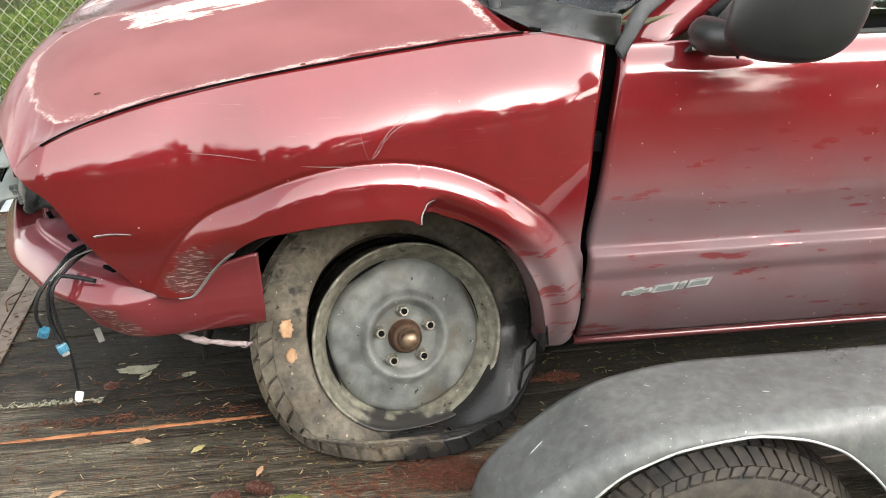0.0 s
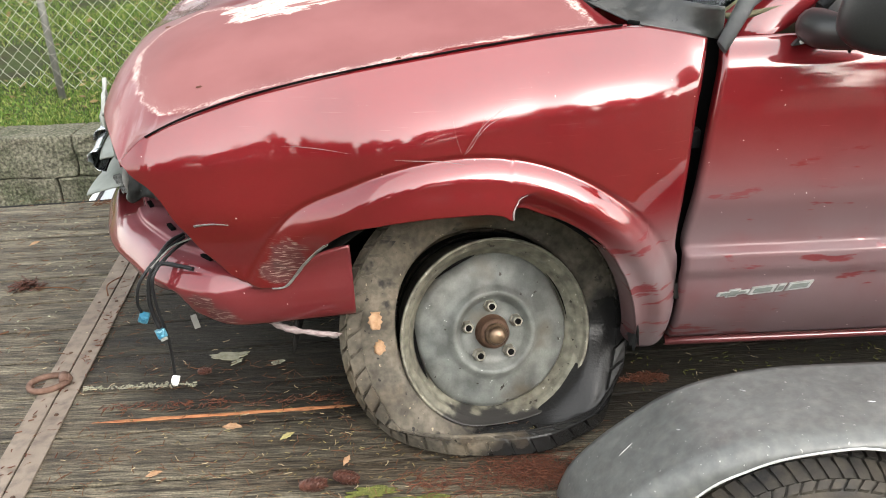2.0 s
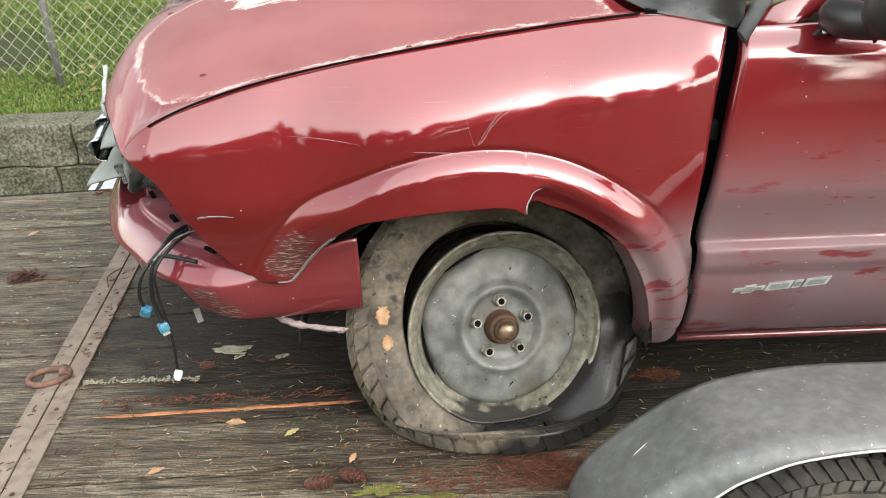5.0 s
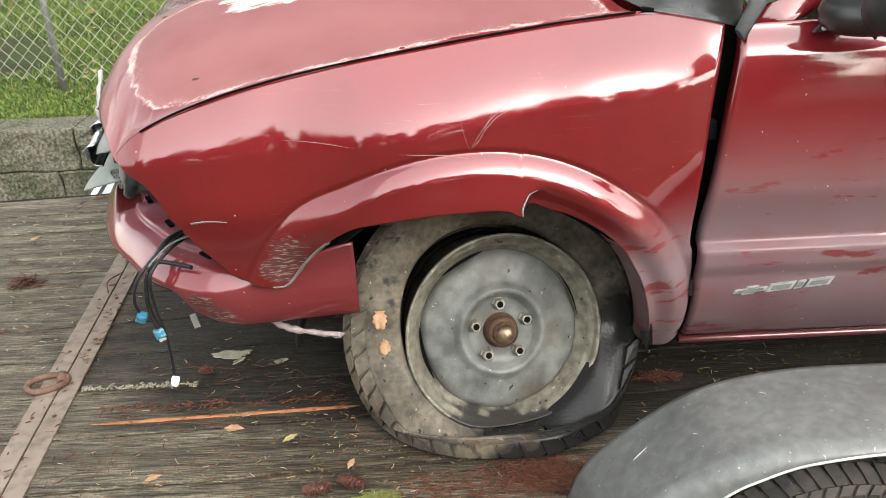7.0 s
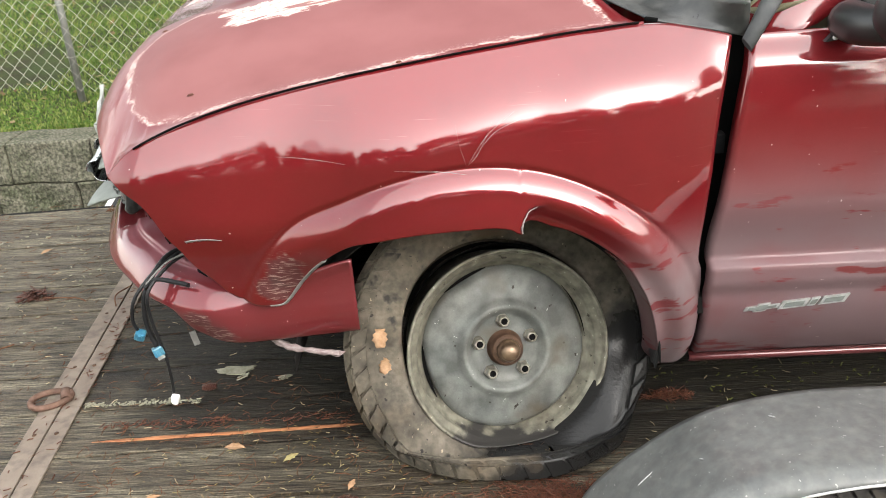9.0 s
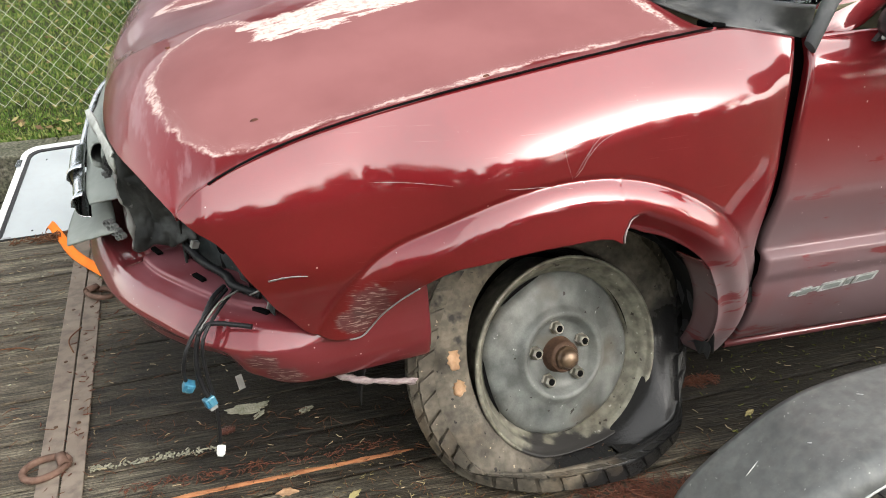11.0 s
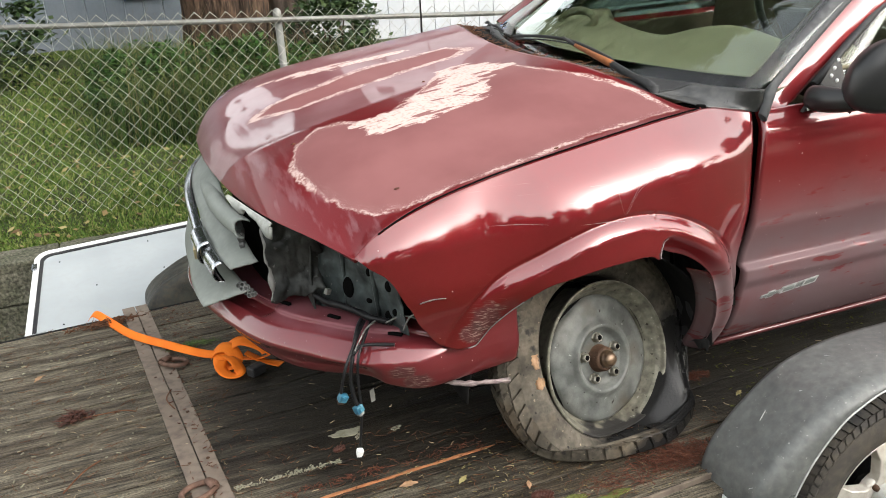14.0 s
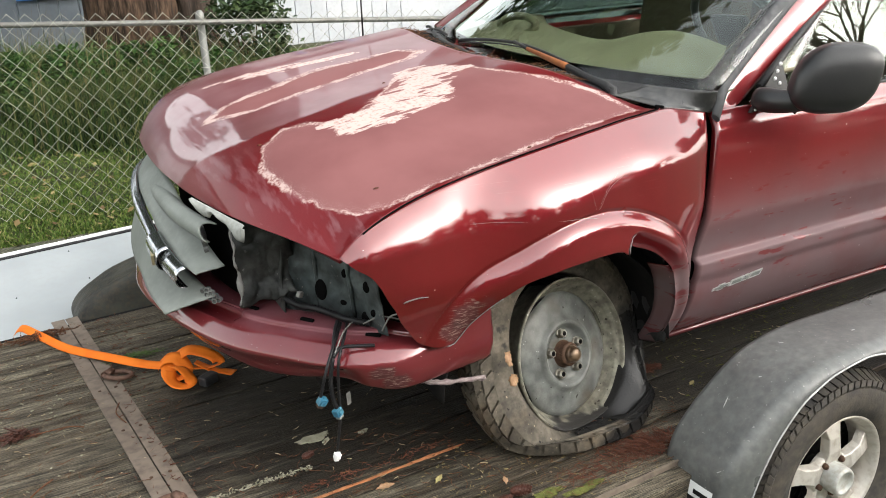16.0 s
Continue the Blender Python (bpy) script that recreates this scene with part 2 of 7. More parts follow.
M_CHROME = mat("chrome", (0.42, 0.43, 0.45), 0.22, 1.0, (0.6, 0.62, 0.64), 20)
M_PALE = mat("pale_broken_plastic", (0.192, 0.192, 0.179), 0.6, 0, (0.141, 0.134, 0.128), 14, (0.243, 0.243, 0.23), 70, 0.5, 0.2, 200)
M_SPLINTER = mat("pinkish_broken_plastic", (0.25, 0.205, 0.20), 0.6, 0, (0.17, 0.12, 0.12), 30, (0.34, 0.30, 0.29), 90, 0.5, 0.3, 150, (1, 6, 6))
M_BAY = mat("dusty_dark_sheet", (0.0275, 0.029, 0.028), 0.55, 0.2, (0.05, 0.0525, 0.05), 7, (0.015, 0.015, 0.015), 40, 0.6, 0.25, 120)
M_BAY2 = mat("bluish_inner_sheet", (0.0525, 0.0665, 0.0686), 0.45, 0.2, (0.084, 0.098, 0.098), 9, (0.021, 0.0245, 0.0245), 35, 0.6, 0.3, 60)
# near-black stand-in for the shade inside gaps, holes and cavities
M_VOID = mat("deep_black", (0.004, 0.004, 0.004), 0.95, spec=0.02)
M_COMB = mat("honeycomb_plastic", (0.16, 0.165, 0.16), 0.6, 0, (0.09, 0.09, 0.09), 40)
M_RUST = mat("rust", (0.040, 0.022, 0.015), 0.7, 0.2, (0.085, 0.047, 0.028), 25, (0.035, 0.021, 0.014), 90, 0.6, 0.4, 200)
M_RINGRUST = mat("dull_brown_rust", (0.125, 0.072, 0.052), 0.7, 0.15, (0.075, 0.042, 0.030), 40, (0.17, 0.11, 0.085), 90, 0.5, 0.3, 160)
M_RUSTARM = mat("rusty_arm", (0.28, 0.10, 0.035), 0.7, 0.1, (0.2, 0.07, 0.03), 40, bump=0.2, bump_scale=200)
M_CYAN = mat("blue_connector", (0.0144, 0.096, 0.173), 0.35, 0, (0.048, 0.163, 0.221), 90)
M_GOLD = mat("weathered_gold", (0.38, 0.33, 0.19), 0.45, 0.5, (0.24, 0.21, 0.14), 60)
M_TRIM = mat("grey_rubber_trim", (0.045, 0.047, 0.050), 0.55, 0, (0.08, 0.082, 0.085), 8, (0.12, 0.12, 0.12), 50, 0.4, 0.15, 200)
M_MIRROR = mat("mirror_plastic", (0.013, 0.013, 0.014), 0.36, 0, (0.02, 0.02, 0.02), 10, (0.03, 0.03, 0.03), 300, 0.3, 0.06, 500)
M_NEEDLE = mat("dry_needles", (0.111, 0.0455, 0.0228), 0.85, 0, (0.0715, 0.0292, 0.0143), 60, (0.169, 0.0975, 0.052), 150, 0.5)
M_LEAF = mat("dry_leaf", (0.32, 0.20, 0.12), 0.7, 0, (0.23, 0.13, 0.07), 60, (0.36, 0.24, 0.13), 150, 0.4, 0.3, 200)
M_NUT = mat("zinc_nut", (0.36, 0.34, 0.29), 0.35, 0.8, (0.22, 0.20, 0.16), 80)
M_BADGE = mat("badge_chrome", (0.62, 0.64, 0.63), 0.32, 0.6, (0.42, 0.43, 0.42), 60)
M_BADGEFACE = mat("dull_badge_face", (0.20, 0.215, 0.205), 0.45, 0.3, (0.15, 0.16, 0.15), 60)
M_CAP = mat("hub_cap_metal", (0.17, 0.115, 0.072), 0.32, 0.5, (0.060, 0.036, 0.022), 45, bump=0.2, bump_scale=150)
M_GLOSSBLACK = mat("wet_black_rubber", (0.010, 0.010, 0.011), 0.18, 0, (0.016, 0.016, 0.016), 20)
M_SEAT = mat("brown_seat_cloth", (0.063, 0.049, 0.0315), 0.9, 0, (0.049, 0.0385, 0.0252), 9, bump=0.3, bump_scale=400)
M_TAN2 = mat("darker_tan_plastic", (0.11, 0.1, 0.06), 0.7, 0, (0.09, 0.08, 0.05), 30)


def wetten(m, kx, kz, lo, hi, color, rough):
    """Lays a dark wet patch with a ragged edge over a material, where kx * x + kz * z is low."""
    n, l = m.node_tree.nodes, m.node_tree.links
    b = n["Principled BSDF"]
    old = b.inputs["Base Color"].links[0].from_socket
    co, sep = n.new("ShaderNodeTexCoord"), n.new("ShaderNodeSeparateXYZ")
    l.new(co.outputs["Object"], sep.inputs[0])
    t = n.new("ShaderNodeTexNoise")
    t.inputs["Scale"].default_value, t.inputs["Detail"].default_value = 11, 6
    l.new(co.outputs["Object"], t.inputs["Vector"])
    v = None
    for sock, k in ((t.outputs[0], 0.22), (sep.outputs[2], kz), (sep.outputs[0], kx)):
        e = n.new("ShaderNodeMath")
        e.operation = "MULTIPLY_ADD"
        l.new(sock, e.inputs[0])
        e.inputs[1].default_value = k
        e.inputs[2].default_value = 0.0
        if v is not None:
            l.new(v, e.inputs[2])
        v = e.outputs[0]
    r = n.new("ShaderNodeMapRange")
    r.interpolation_type = "SMOOTHSTEP"
    r.inputs[1].default_value, r.inputs[2].default_value = hi, lo
    l.new(v, r.inputs[0])
    mx = n.new("ShaderNodeMix")
    mx.data_type = "RGBA"
    l.new(r.outputs[0], mx.inputs[0])
    l.new(old, mx.inputs[6])
    mx.inputs[7].default_value = (*color, 1)
    l.new(mx.outputs[2], b.inputs["Base Color"])
    rr = n.new("ShaderNodeMapRange")
    rr.inputs[3].default_value, rr.inputs[4].default_value = b.inputs["Roughness"].default_value, rough
    l.new(r.outputs[0], rr.inputs[0])
    l.new(rr.outputs[0], b.inputs["Roughness"])
    return m


M_TYRE = mat("dirty_flat_tyre", (0.066, 0.062, 0.053), 0.75, 0, (0.160, 0.128, 0.088), 4, (0.034, 0.030, 0.026), 18, 0.5, 0.22, 140, contrast=(0.2, 0.85))
M_GRASS = mat("grass_soil", (0.020, 0.032, 0.008), 0.95, 0, (0.035, 0.045, 0.013), 1.5, (0.022, 0.017, 0.010), 7, 0.9, 1.0, 30)
M_SIDING = mat("white_siding", (0.396, 0.41, 0.425), 0.6, 0, (0.346, 0.367, 0.389), 2, (0.274, 0.288, 0.302), 25, 0.3)
# blue-grey boards of the left wall, with its shade darkened into the colour
M_SIDING2 = mat("shaded_blue_grey_siding", (0.12, 0.138, 0.156), 0.6, 0, (0.096, 0.114, 0.132), 2, (0.078, 0.09, 0.102), 25, 0.3)
M_BLUE = mat("blue_trim", (0.05, 0.18, 0.5), 0.5, 0, (0.04, 0.14, 0.42), 8)
M_BARK = mat("tree_bark", (0.050, 0.030, 0.018), 0.95, 0, (0.022, 0.014, 0.010), 7, (0.085, 0.055, 0.036), 25, 0.6, 1.0, 18, (3, 3, 0.5))
M_BARK2 = mat("dark_bark", (0.045, 0.032, 0.025), 0.95, 0, (0.025, 0.02, 0.016), 7, (0.07, 0.05, 0.04), 25, 0.6, 1.0, 18, (3, 3, 0.5))
M_WIRE = mat("dull_zinc_wire", (0.332, 0.338, 0.302), 0.6, 0.2, (0.259, 0.259, 0.223), 12)
M_GLASSY = mat("dark_window", (0.02, 0.022, 0.025), 0.08, 0, (0.03, 0.03, 0.035), 2)
M_FENDERPLASTIC = mat("scuffed_black_plastic", (0.066, 0.069, 0.068), 0.26, 0, (0.088, 0.091, 0.088), 4, (0.12, 0.118, 0.11), 45, 0.5, 0.12, 120, rough2=0.5)
M_FENDERDIRTY = mat("dirty_black_plastic", (0.016, 0.0165, 0.015), 0.5, 0, (0.045, 0.046, 0.037), 9, (0.065, 0.048, 0.030), 60, 0.6, 0.5, 90)
M_LIP = mat("worn_lip", (0.45, 0.45, 0.44), 0.5, 0.3, (0.3, 0.3, 0.3), 30)
M_ALLOY = mat("pale_alloy", (0.55, 0.53, 0.49), 0.45, 0.5, (0.46, 0.43, 0.38), 10, (0.26, 0.21, 0.16), 45, 0.45, 0.1, 200)
M_GREASE = mat("dusty_hub_steel", (0.42, 0.43, 0.41), 0.5, 0.15, (0.3, 0.3, 0.27), 18, (0.2, 0.17, 0.13), 60, 0.5)


def leafy(name, a, b, c, trans=0.0):
    """Leaves or blades: each island takes its own tint."""
    m = bpy.data.materials.new(name)
    m.use_nodes = True
    n, l = m.node_tree.nodes, m.node_tree.links
    g = n.new("ShaderNodeNewGeometry")
    r = n.new("ShaderNodeValToRGB")
    r.color_ramp.elements[0].color, r.color_ramp.elements[1].color = (*a, 1), (*c, 1)
    r.color_ramp.elements.new(0.55).color = (*b, 1)
    l.new(g.outputs["Random Per Island"], r.inputs[0])
    l.new(r.outputs[0], n["Principled BSDF"].inputs["Base Color"])
    n["Principled BSDF"].inputs["Roughness"].default_value = 0.6
    n["Principled BSDF"].inputs["Specular IOR Level"].default_value = 0.2
    n["Principled BSDF"].inputs["Subsurface Weight"].default_value = trans
    return m


M_BLADE = leafy("grass_blades", (0.0324, 0.0684, 0.0101), (0.0792, 0.13, 0.0202), (0.173, 0.18, 0.0612))
M_TALL = leafy("tall_blades", (0.00952, 0.0242, 0.00446), (0.0319, 0.0606, 0.0102), (0.109, 0.109, 0.0382))
M_LITTER = leafy("litter", (0.08, 0.048, 0.024), (0.16, 0.12, 0.048), (0.24, 0.208, 0.096))
M_STRAW = leafy("straw", (0.115, 0.0864, 0.0432), (0.173, 0.137, 0.072), (0.0864, 0.0936, 0.036))
M_SHRUB = leafy("shrub_leaves", (0.0096, 0.02, 0.0064), (0.02, 0.04, 0.0112), (0.048, 0.068, 0.024))
M_WEED = leafy("weed_leaves", (0.0112, 0.0338, 0.006), (0.0225, 0.06, 0.00975), (0.0525, 0.09, 0.0225))
M_PANEL = mat("white_panel_sheet", (0.344, 0.369, 0.377), 0.45, 0, (0.295, 0.319, 0.328), 3, (0.311, 0.311, 0.295), 40, 0.25)
M_BRACKET = mat("grey_bracket", (0.3, 0.31, 0.31), 0.5, 0.5, (0.22, 0.22, 0.22), 20)
M_LICHEN = mat("lichen", (0.26, 0.25, 0.19), 0.95, 0, (0.18, 0.175, 0.12), 40, (0.33, 0.32, 0.26), 160, 0.5, 0.8, 200)
M_MOSS = mat("moss", (0.10, 0.11, 0.025), 0.95, 0, (0.06, 0.065, 0.018), 60, (0.16, 0.165, 0.05), 200, 0.5, 0.8, 300)
M_GOUGE = mat("fresh_wood", (0.33, 0.13, 0.055), 0.75, 0, (0.17, 0.065, 0.03), 14, (0.48, 0.26, 0.13), 60, 0.6, 0.5, 60, (0.6, 8, 8))
M_REDNEEDLE = mat("wet_red_needles", (0.10, 0.037, 0.021), 0.6, 0, (0.06, 0.02, 0.012), 80, (0.17, 0.06, 0.03), 200, 0.5)
M_STRAWBIT = mat("straw_bit", (0.38, 0.31, 0.20), 0.8, 0, (0.28, 0.22, 0.13), 60)
M_WEEDBIT = mat("green_sprig", (0.06, 0.10, 0.03), 0.8, 0, (0.10, 0.14, 0.05), 60)
M_CONE = mat("wet_cone", (0.045, 0.018, 0.013), 0.4, 0, (0.08, 0.032, 0.022), 80)
M_YLEAF = mat("yellow_leaf", (0.28, 0.25, 0.11), 0.7, 0, (0.2, 0.16, 0.07), 60)
M_GLASS = bpy.data.materials.new("window_glass")
M_GLASS.use_nodes = True
_g = M_GLASS.node_tree.nodes["Principled BSDF"]
M_TINT = M_GLASS.copy()
M_TINT.name = "dark_tinted_glass"
M_TINT.node_tree.nodes["Principled BSDF"].inputs["Base Color"].default_value = (0.08, 0.11, 0.10, 1)
M_TINT.node_tree.nodes["Principled BSDF"].inputs["Transmission Weight"].default_value = 1.0
M_TINT.node_tree.nodes["Principled BSDF"].inputs["Roughness"].default_value = 0.02
_g.inputs["Base Color"].default_value = (0.8, 0.93, 0.85, 1)
_g.inputs["Roughness"].default_value, _g.inputs["Transmission Weight"].default_value, _g.inputs["IOR"].default_value = 0.01, 1.0, 1.5
M_WHITE = mat("white_paint", (0.72, 0.73, 0.72), 0.4, 0, (0.66, 0.67, 0.66), 4, (0.5, 0.5, 0.47), 30, 0.3)
M_FENCE = mat("galvanised_wire", (0.189, 0.194, 0.18), 0.5, 0.6, (0.153, 0.149, 0.135), 12)
M_BLOCK = mat("grey_concrete_block", (0.096, 0.092, 0.068), 0.95, 0, (0.044, 0.048, 0.028), 5, (0.144, 0.132, 0.104), 50, 0.6, 1.0, 50)
M_TAN = mat("tan_plastic", (0.137, 0.124, 0.078), 0.7, 0, (0.117, 0.104, 0.065), 6, bump=0.1, bump_scale=300)
M_ORANGE = mat("orange_webbing", (0.72, 0.176, 0.012), 0.7, 0, (0.64, 0.136, 0.008), 12, bump=0.3, bump_scale=400)



def grain(m, scale, stretch, lo, hi, detail=6, bump=0.0):
    """Fine streaks or specks laid over a material's colour, with a little relief."""
    n, l = m.node_tree.nodes, m.node_tree.links
    b = n["Principled BSDF"]
    old = b.inputs["Base Color"].links[0].from_socket
    co, mp, t, r, mx = (n.new("ShaderNode" + k) for k in ("TexCoord", "Mapping", "TexNoise", "MapRange", "Mix"))
    mp.inputs["Scale"].default_value = stretch
    t.inputs["Scale"].default_value, t.inputs["Detail"].default_value = scale, detail
    r.inputs[1].default_value, r.inputs[2].default_value, r.inputs[3].default_value, r.inputs[4].default_value = 0.36, 0.64, lo, hi
    mx.data_type, mx.blend_type = "RGBA", "MULTIPLY"
    mx.inputs[0].default_value = 1.0
    l.new(co.outputs["Object"], mp.inputs[0])
    l.new(mp.outputs[0], t.inputs["Vector"])
    l.new(t.outputs[0], r.inputs[0])
    l.new(old, mx.inputs[6])
    l.new(r.outputs[0], mx.inputs[7])
    l.new(mx.outputs[2], b.inputs["Base Color"])
    if bump:
        bp = n.new("ShaderNodeBump")
        bp.inputs["Strength"].default_value, bp.inputs["Distance"].default_value = bump, 0.003
        l.new(t.outputs[0], bp.inputs["Height"])
        if b.inputs["Normal"].links:
            l.new(b.inputs["Normal"].links[0].from_socket, bp.inputs["Normal"])
        l.new(bp.outputs[0], b.inputs["Normal"])


grain(M_WOOD, 30, (0.5, 14, 14), 0.26, 1.8, 7, 0.8)
grain(M_WOOD, 160, (1, 1.5, 1), 0.7, 1.3, 4)
grain(M_TYRE, 70, (1, 1, 1), 0.80, 1.2, 6, 0.12)
grain(M_TYRE, 14, (1, 1, 1), 0.62, 1.3, 8)
grain(M_STEEL, 300, (1, 1, 1), 0.93, 1.06, 4)
grain(M_STEEL, 22, (1, 1, 1), 0.68, 1.26, 8)
grain(M_RIM, 40, (1, 1, 1), 0.62, 1.3, 8, 0.1)


def specks(m, scale, lo, hi, color):
    """Sparse pits or chips of another colour."""
    n, l = m.node_tree.nodes, m.node_tree.links
    b = n["Principled BSDF"]
    old = b.inputs["Base Color"].links[0].from_socket
    co, t, r, mx = (n.new("ShaderNode" + k) for k in ("TexCoord", "TexNoise", "MapRange", "Mix"))
    t.inputs["Scale"].default_value, t.inputs["Detail"].default_value = scale, 3
    r.inputs[1].default_value, r.inputs[2].default_value = lo, hi
    mx.data_type = "RGBA"
    mx.inputs[7].default_value = (*color, 1)
    l.new(co.outputs["Object"], t.inputs["Vector"])
    l.new(t.outputs[0], r.inputs[0])
    l.new(r.outputs[0], mx.inputs[0])
    l.new(old, mx.inputs[6])
    l.new(mx.outputs[2], b.inputs["Base Color"])


for m, scale, lo, c in ((M_STEEL, 62, 0.70, (0.020, 0.016, 0.012)), (M_STEEL, 85, 0.715, (0.30, 0.31, 0.29)), (M_RIM, 55, 0.68, (0.030, 0.024, 0.018)), (M_RIM, 80, 0.70, (0.32, 0.31, 0.27)),
                        (M_TYRE, 60, 0.68, (0.020, 0.018, 0.016)), (M_TYRE, 75, 0.70, (0.28, 0.23, 0.16)), (M_BUMPER, 120, 0.73, (0.45, 0.30, 0.29)), (M_FENDER, 90, 0.755, (0.40, 0.25, 0.23)),
                        (M_DOOR, 80, 0.74, (0.34, 0.26, 0.25)), (M_FENDERPLASTIC, 110, 0.70, (0.20, 0.20, 0.19)), (M_WOOD, 70, 0.70, (0.17, 0.12, 0.07)), (M_BAY, 60, 0.68, (0.11, 0.11, 0.105)), (M_BAY2, 60, 0.68, (0.15, 0.15, 0.145))):
    specks(m, scale, lo, lo + 0.025, c)
specks(M_STEEL, 9, 0.55, 0.75, (0.072, 0.060, 0.044))
specks(M_TYRE, 7, 0.50, 0.68, (0.068, 0.048, 0.030))
specks(M_TYRE, 26, 0.60, 0.70, (0.025, 0.023, 0.020))
wetten(M_TYRE, -0.75, 1.0, 0.14, 0.21, (0.015, 0.0147, 0.0145), 0.22)
wetten(M_STEEL, 0.1, 1.0, 0.105, 0.125, (0.03, 0.028, 0.026), 0.3)
wetten(M_RIM, 0.1, 1.0, 0.128, 0.146, (0.03, 0.028, 0.026), 0.3)
grain(M_BLOCK, 70, (1, 1, 1), 0.5, 1.5, 8, 0.5)
grain(M_FENDERPLASTIC, 40, (1, 1, 1), 0.84, 1.16, 8)
grain(M_FENDERPLASTIC, 6, (0.4, 1, 1.6), 0.94, 1.06, 7)
grain(M_BARK, 9, (3, 3, 0.4), 0.25, 1.5, 8, 1.0)
grain(M_BAY, 12, (1, 1, 1), 0.4, 1.5, 7)
grain(M_BAY2, 12, (1, 1, 1), 0.5, 1.4, 7)

# ---- helpers for shapes ----


def spline(*pairs):
    """A smooth function through (x, value) pairs."""
    xs = np.array([p[0] for p in pairs], float)
    ys = np.array([p[1] for p in pairs], float)
    h = np.diff(xs)
    s = np.diff(ys) / h
    m = np.concatenate(([s[0]], (s[:-1] + s[1:]) / 2, [s[-1]]))
    for i in range(len(s)):                      # no overshoot
        if s[i] == 0:
            m[i] = m[i + 1] = 0
        else:
            a, b = m[i] / s[i], m[i + 1] / s[i]
            r = math.hypot(a, b)
            if r > 3:
                m[i], m[i + 1] = 3 * a / r * s[i], 3 * b / r * s[i]

    def f(x):
        x = min(max(x, xs[0]), xs[-1])
        i = min(max(int(np.searchsorted(xs, x)) - 1, 0), len(h) - 1)
        t = (x - xs[i]) / h[i]
        return ((1 + 2 * t) * (1 - t) ** 2 * ys[i] + t * (1 - t) ** 2 * h[i] * m[i]
                + t * t * (3 - 2 * t) * ys[i + 1] + t * t * (t - 1) * h[i] * m[i + 1])
    return f


def smoothstep(a, b, x):
    t = min(max((x - a) / (b - a), 0.0), 1.0)
    return t * t * (3 - 2 * t)


def grid(fn, us, vs, bm=None, close_u=False):
    """A sheet of quads: fn(u, v) gives the point."""
    bm = bm or bmesh.new()
    rows = [[bm.verts.new(fn(u, v)) for v in vs] for u in us]
    n = len(us)
    for i in range(n if close_u else n - 1):
        a, b = rows[i], rows[(i + 1) % n]
        for j in range(len(vs) - 1):
            f = bm.faces.new((a[j], b[j], b[j + 1], a[j + 1]))
            f.smooth = True
    return bm


def lin(a, b, n):
    return [a + (b - a) * i / (n - 1) for i in range(n)]


def box(lo, hi, bevel=0.0, bm=None, m=None):
    bm = bm or bmesh.new()
    v = [bm.verts.new((x, y, z)) for x in (lo[0], hi[0]) for y in (lo[1], hi[1]) for z in (lo[2], hi[2])]
    fs = [bm.faces.new([v[i] for i in q]) for q in ((0, 1, 3, 2), (4, 6, 7, 5), (0, 4, 5, 1), (2, 3, 7, 6), (0, 2, 6, 4), (1, 5, 7, 3))]
    if bevel:
        es = list({e for f in fs for e in f.edges})
        r = bmesh.ops.bevel(bm, geom=es, offset=bevel, segments=2, affect="EDGES", profile=0.6)
        v = list({w for f in r["faces"] for w in f.verts} | {w for w in v if w.is_valid})
    if m is not None:
        for w in v:
            w.co = m @ w.co
    return bm


def tube(points, radius, seg=8, bm=None, closed=False, cap=True):
    """A round bar along a line of points; radius: a number, or one for each point."""
    bm = bm or bmesh.new()
    pts = [Vector(p) for p in points]
    n = len(pts)
    rad = radius if isinstance(radius, (list, tuple)) else [radius] * n
    rings, side = [], None
    for i, p in enumerate(pts):
        a = pts[(i - 1) % n] if closed or i else p
        b = pts[(i + 1) % n] if closed or i < n - 1 else p
        d = (b - a).normalized() if (b - a).length > 1e-9 else Vector((0, 0, 1))
        if side is None:
            side = d.orthogonal().normalized()
        side = (side - d * side.dot(d))
        side = side.normalized() if side.length > 1e-6 else d.orthogonal().normalized()
        up = d.cross(side)
        rings.append([bm.verts.new(p + (side * math.cos(2 * math.pi * k / seg) + up * math.sin(2 * math.pi * k / seg)) * rad[i]) for k in range(seg)])
    for i in range(n if closed else n - 1):
        a, b = rings[i], rings[(i + 1) % n]
        for k in range(seg):
            f = bm.faces.new((a[k], a[(k + 1) % seg], b[(k + 1) % seg], b[k]))
            f.smooth = True
    if cap and not closed:
        bm.faces.new(rings[0][::-1])
        bm.faces.new(rings[-1])
    return bm


def curve_points(ctrl, n):
    """n points on a smooth line through the control points."""
    c = [Vector(p) for p in ctrl]
    out = []
    for i in range(n):
        t = i / (n - 1) * (len(c) - 1)
        k = min(int(t), len(c) - 2)
        t -= k
        p0, p1, p2, p3 = c[max(k - 1, 0)], c[k], c[k + 1], c[min(k + 2, len(c) - 1)]
        out.append(0.5 * ((2 * p1) + (p2 - p0) * t + (2 * p0 - 5 * p1 + 4 * p2 - p3) * t * t + (3 * p1 - p0 - 3 * p2 + p3) * t ** 3))
    return out


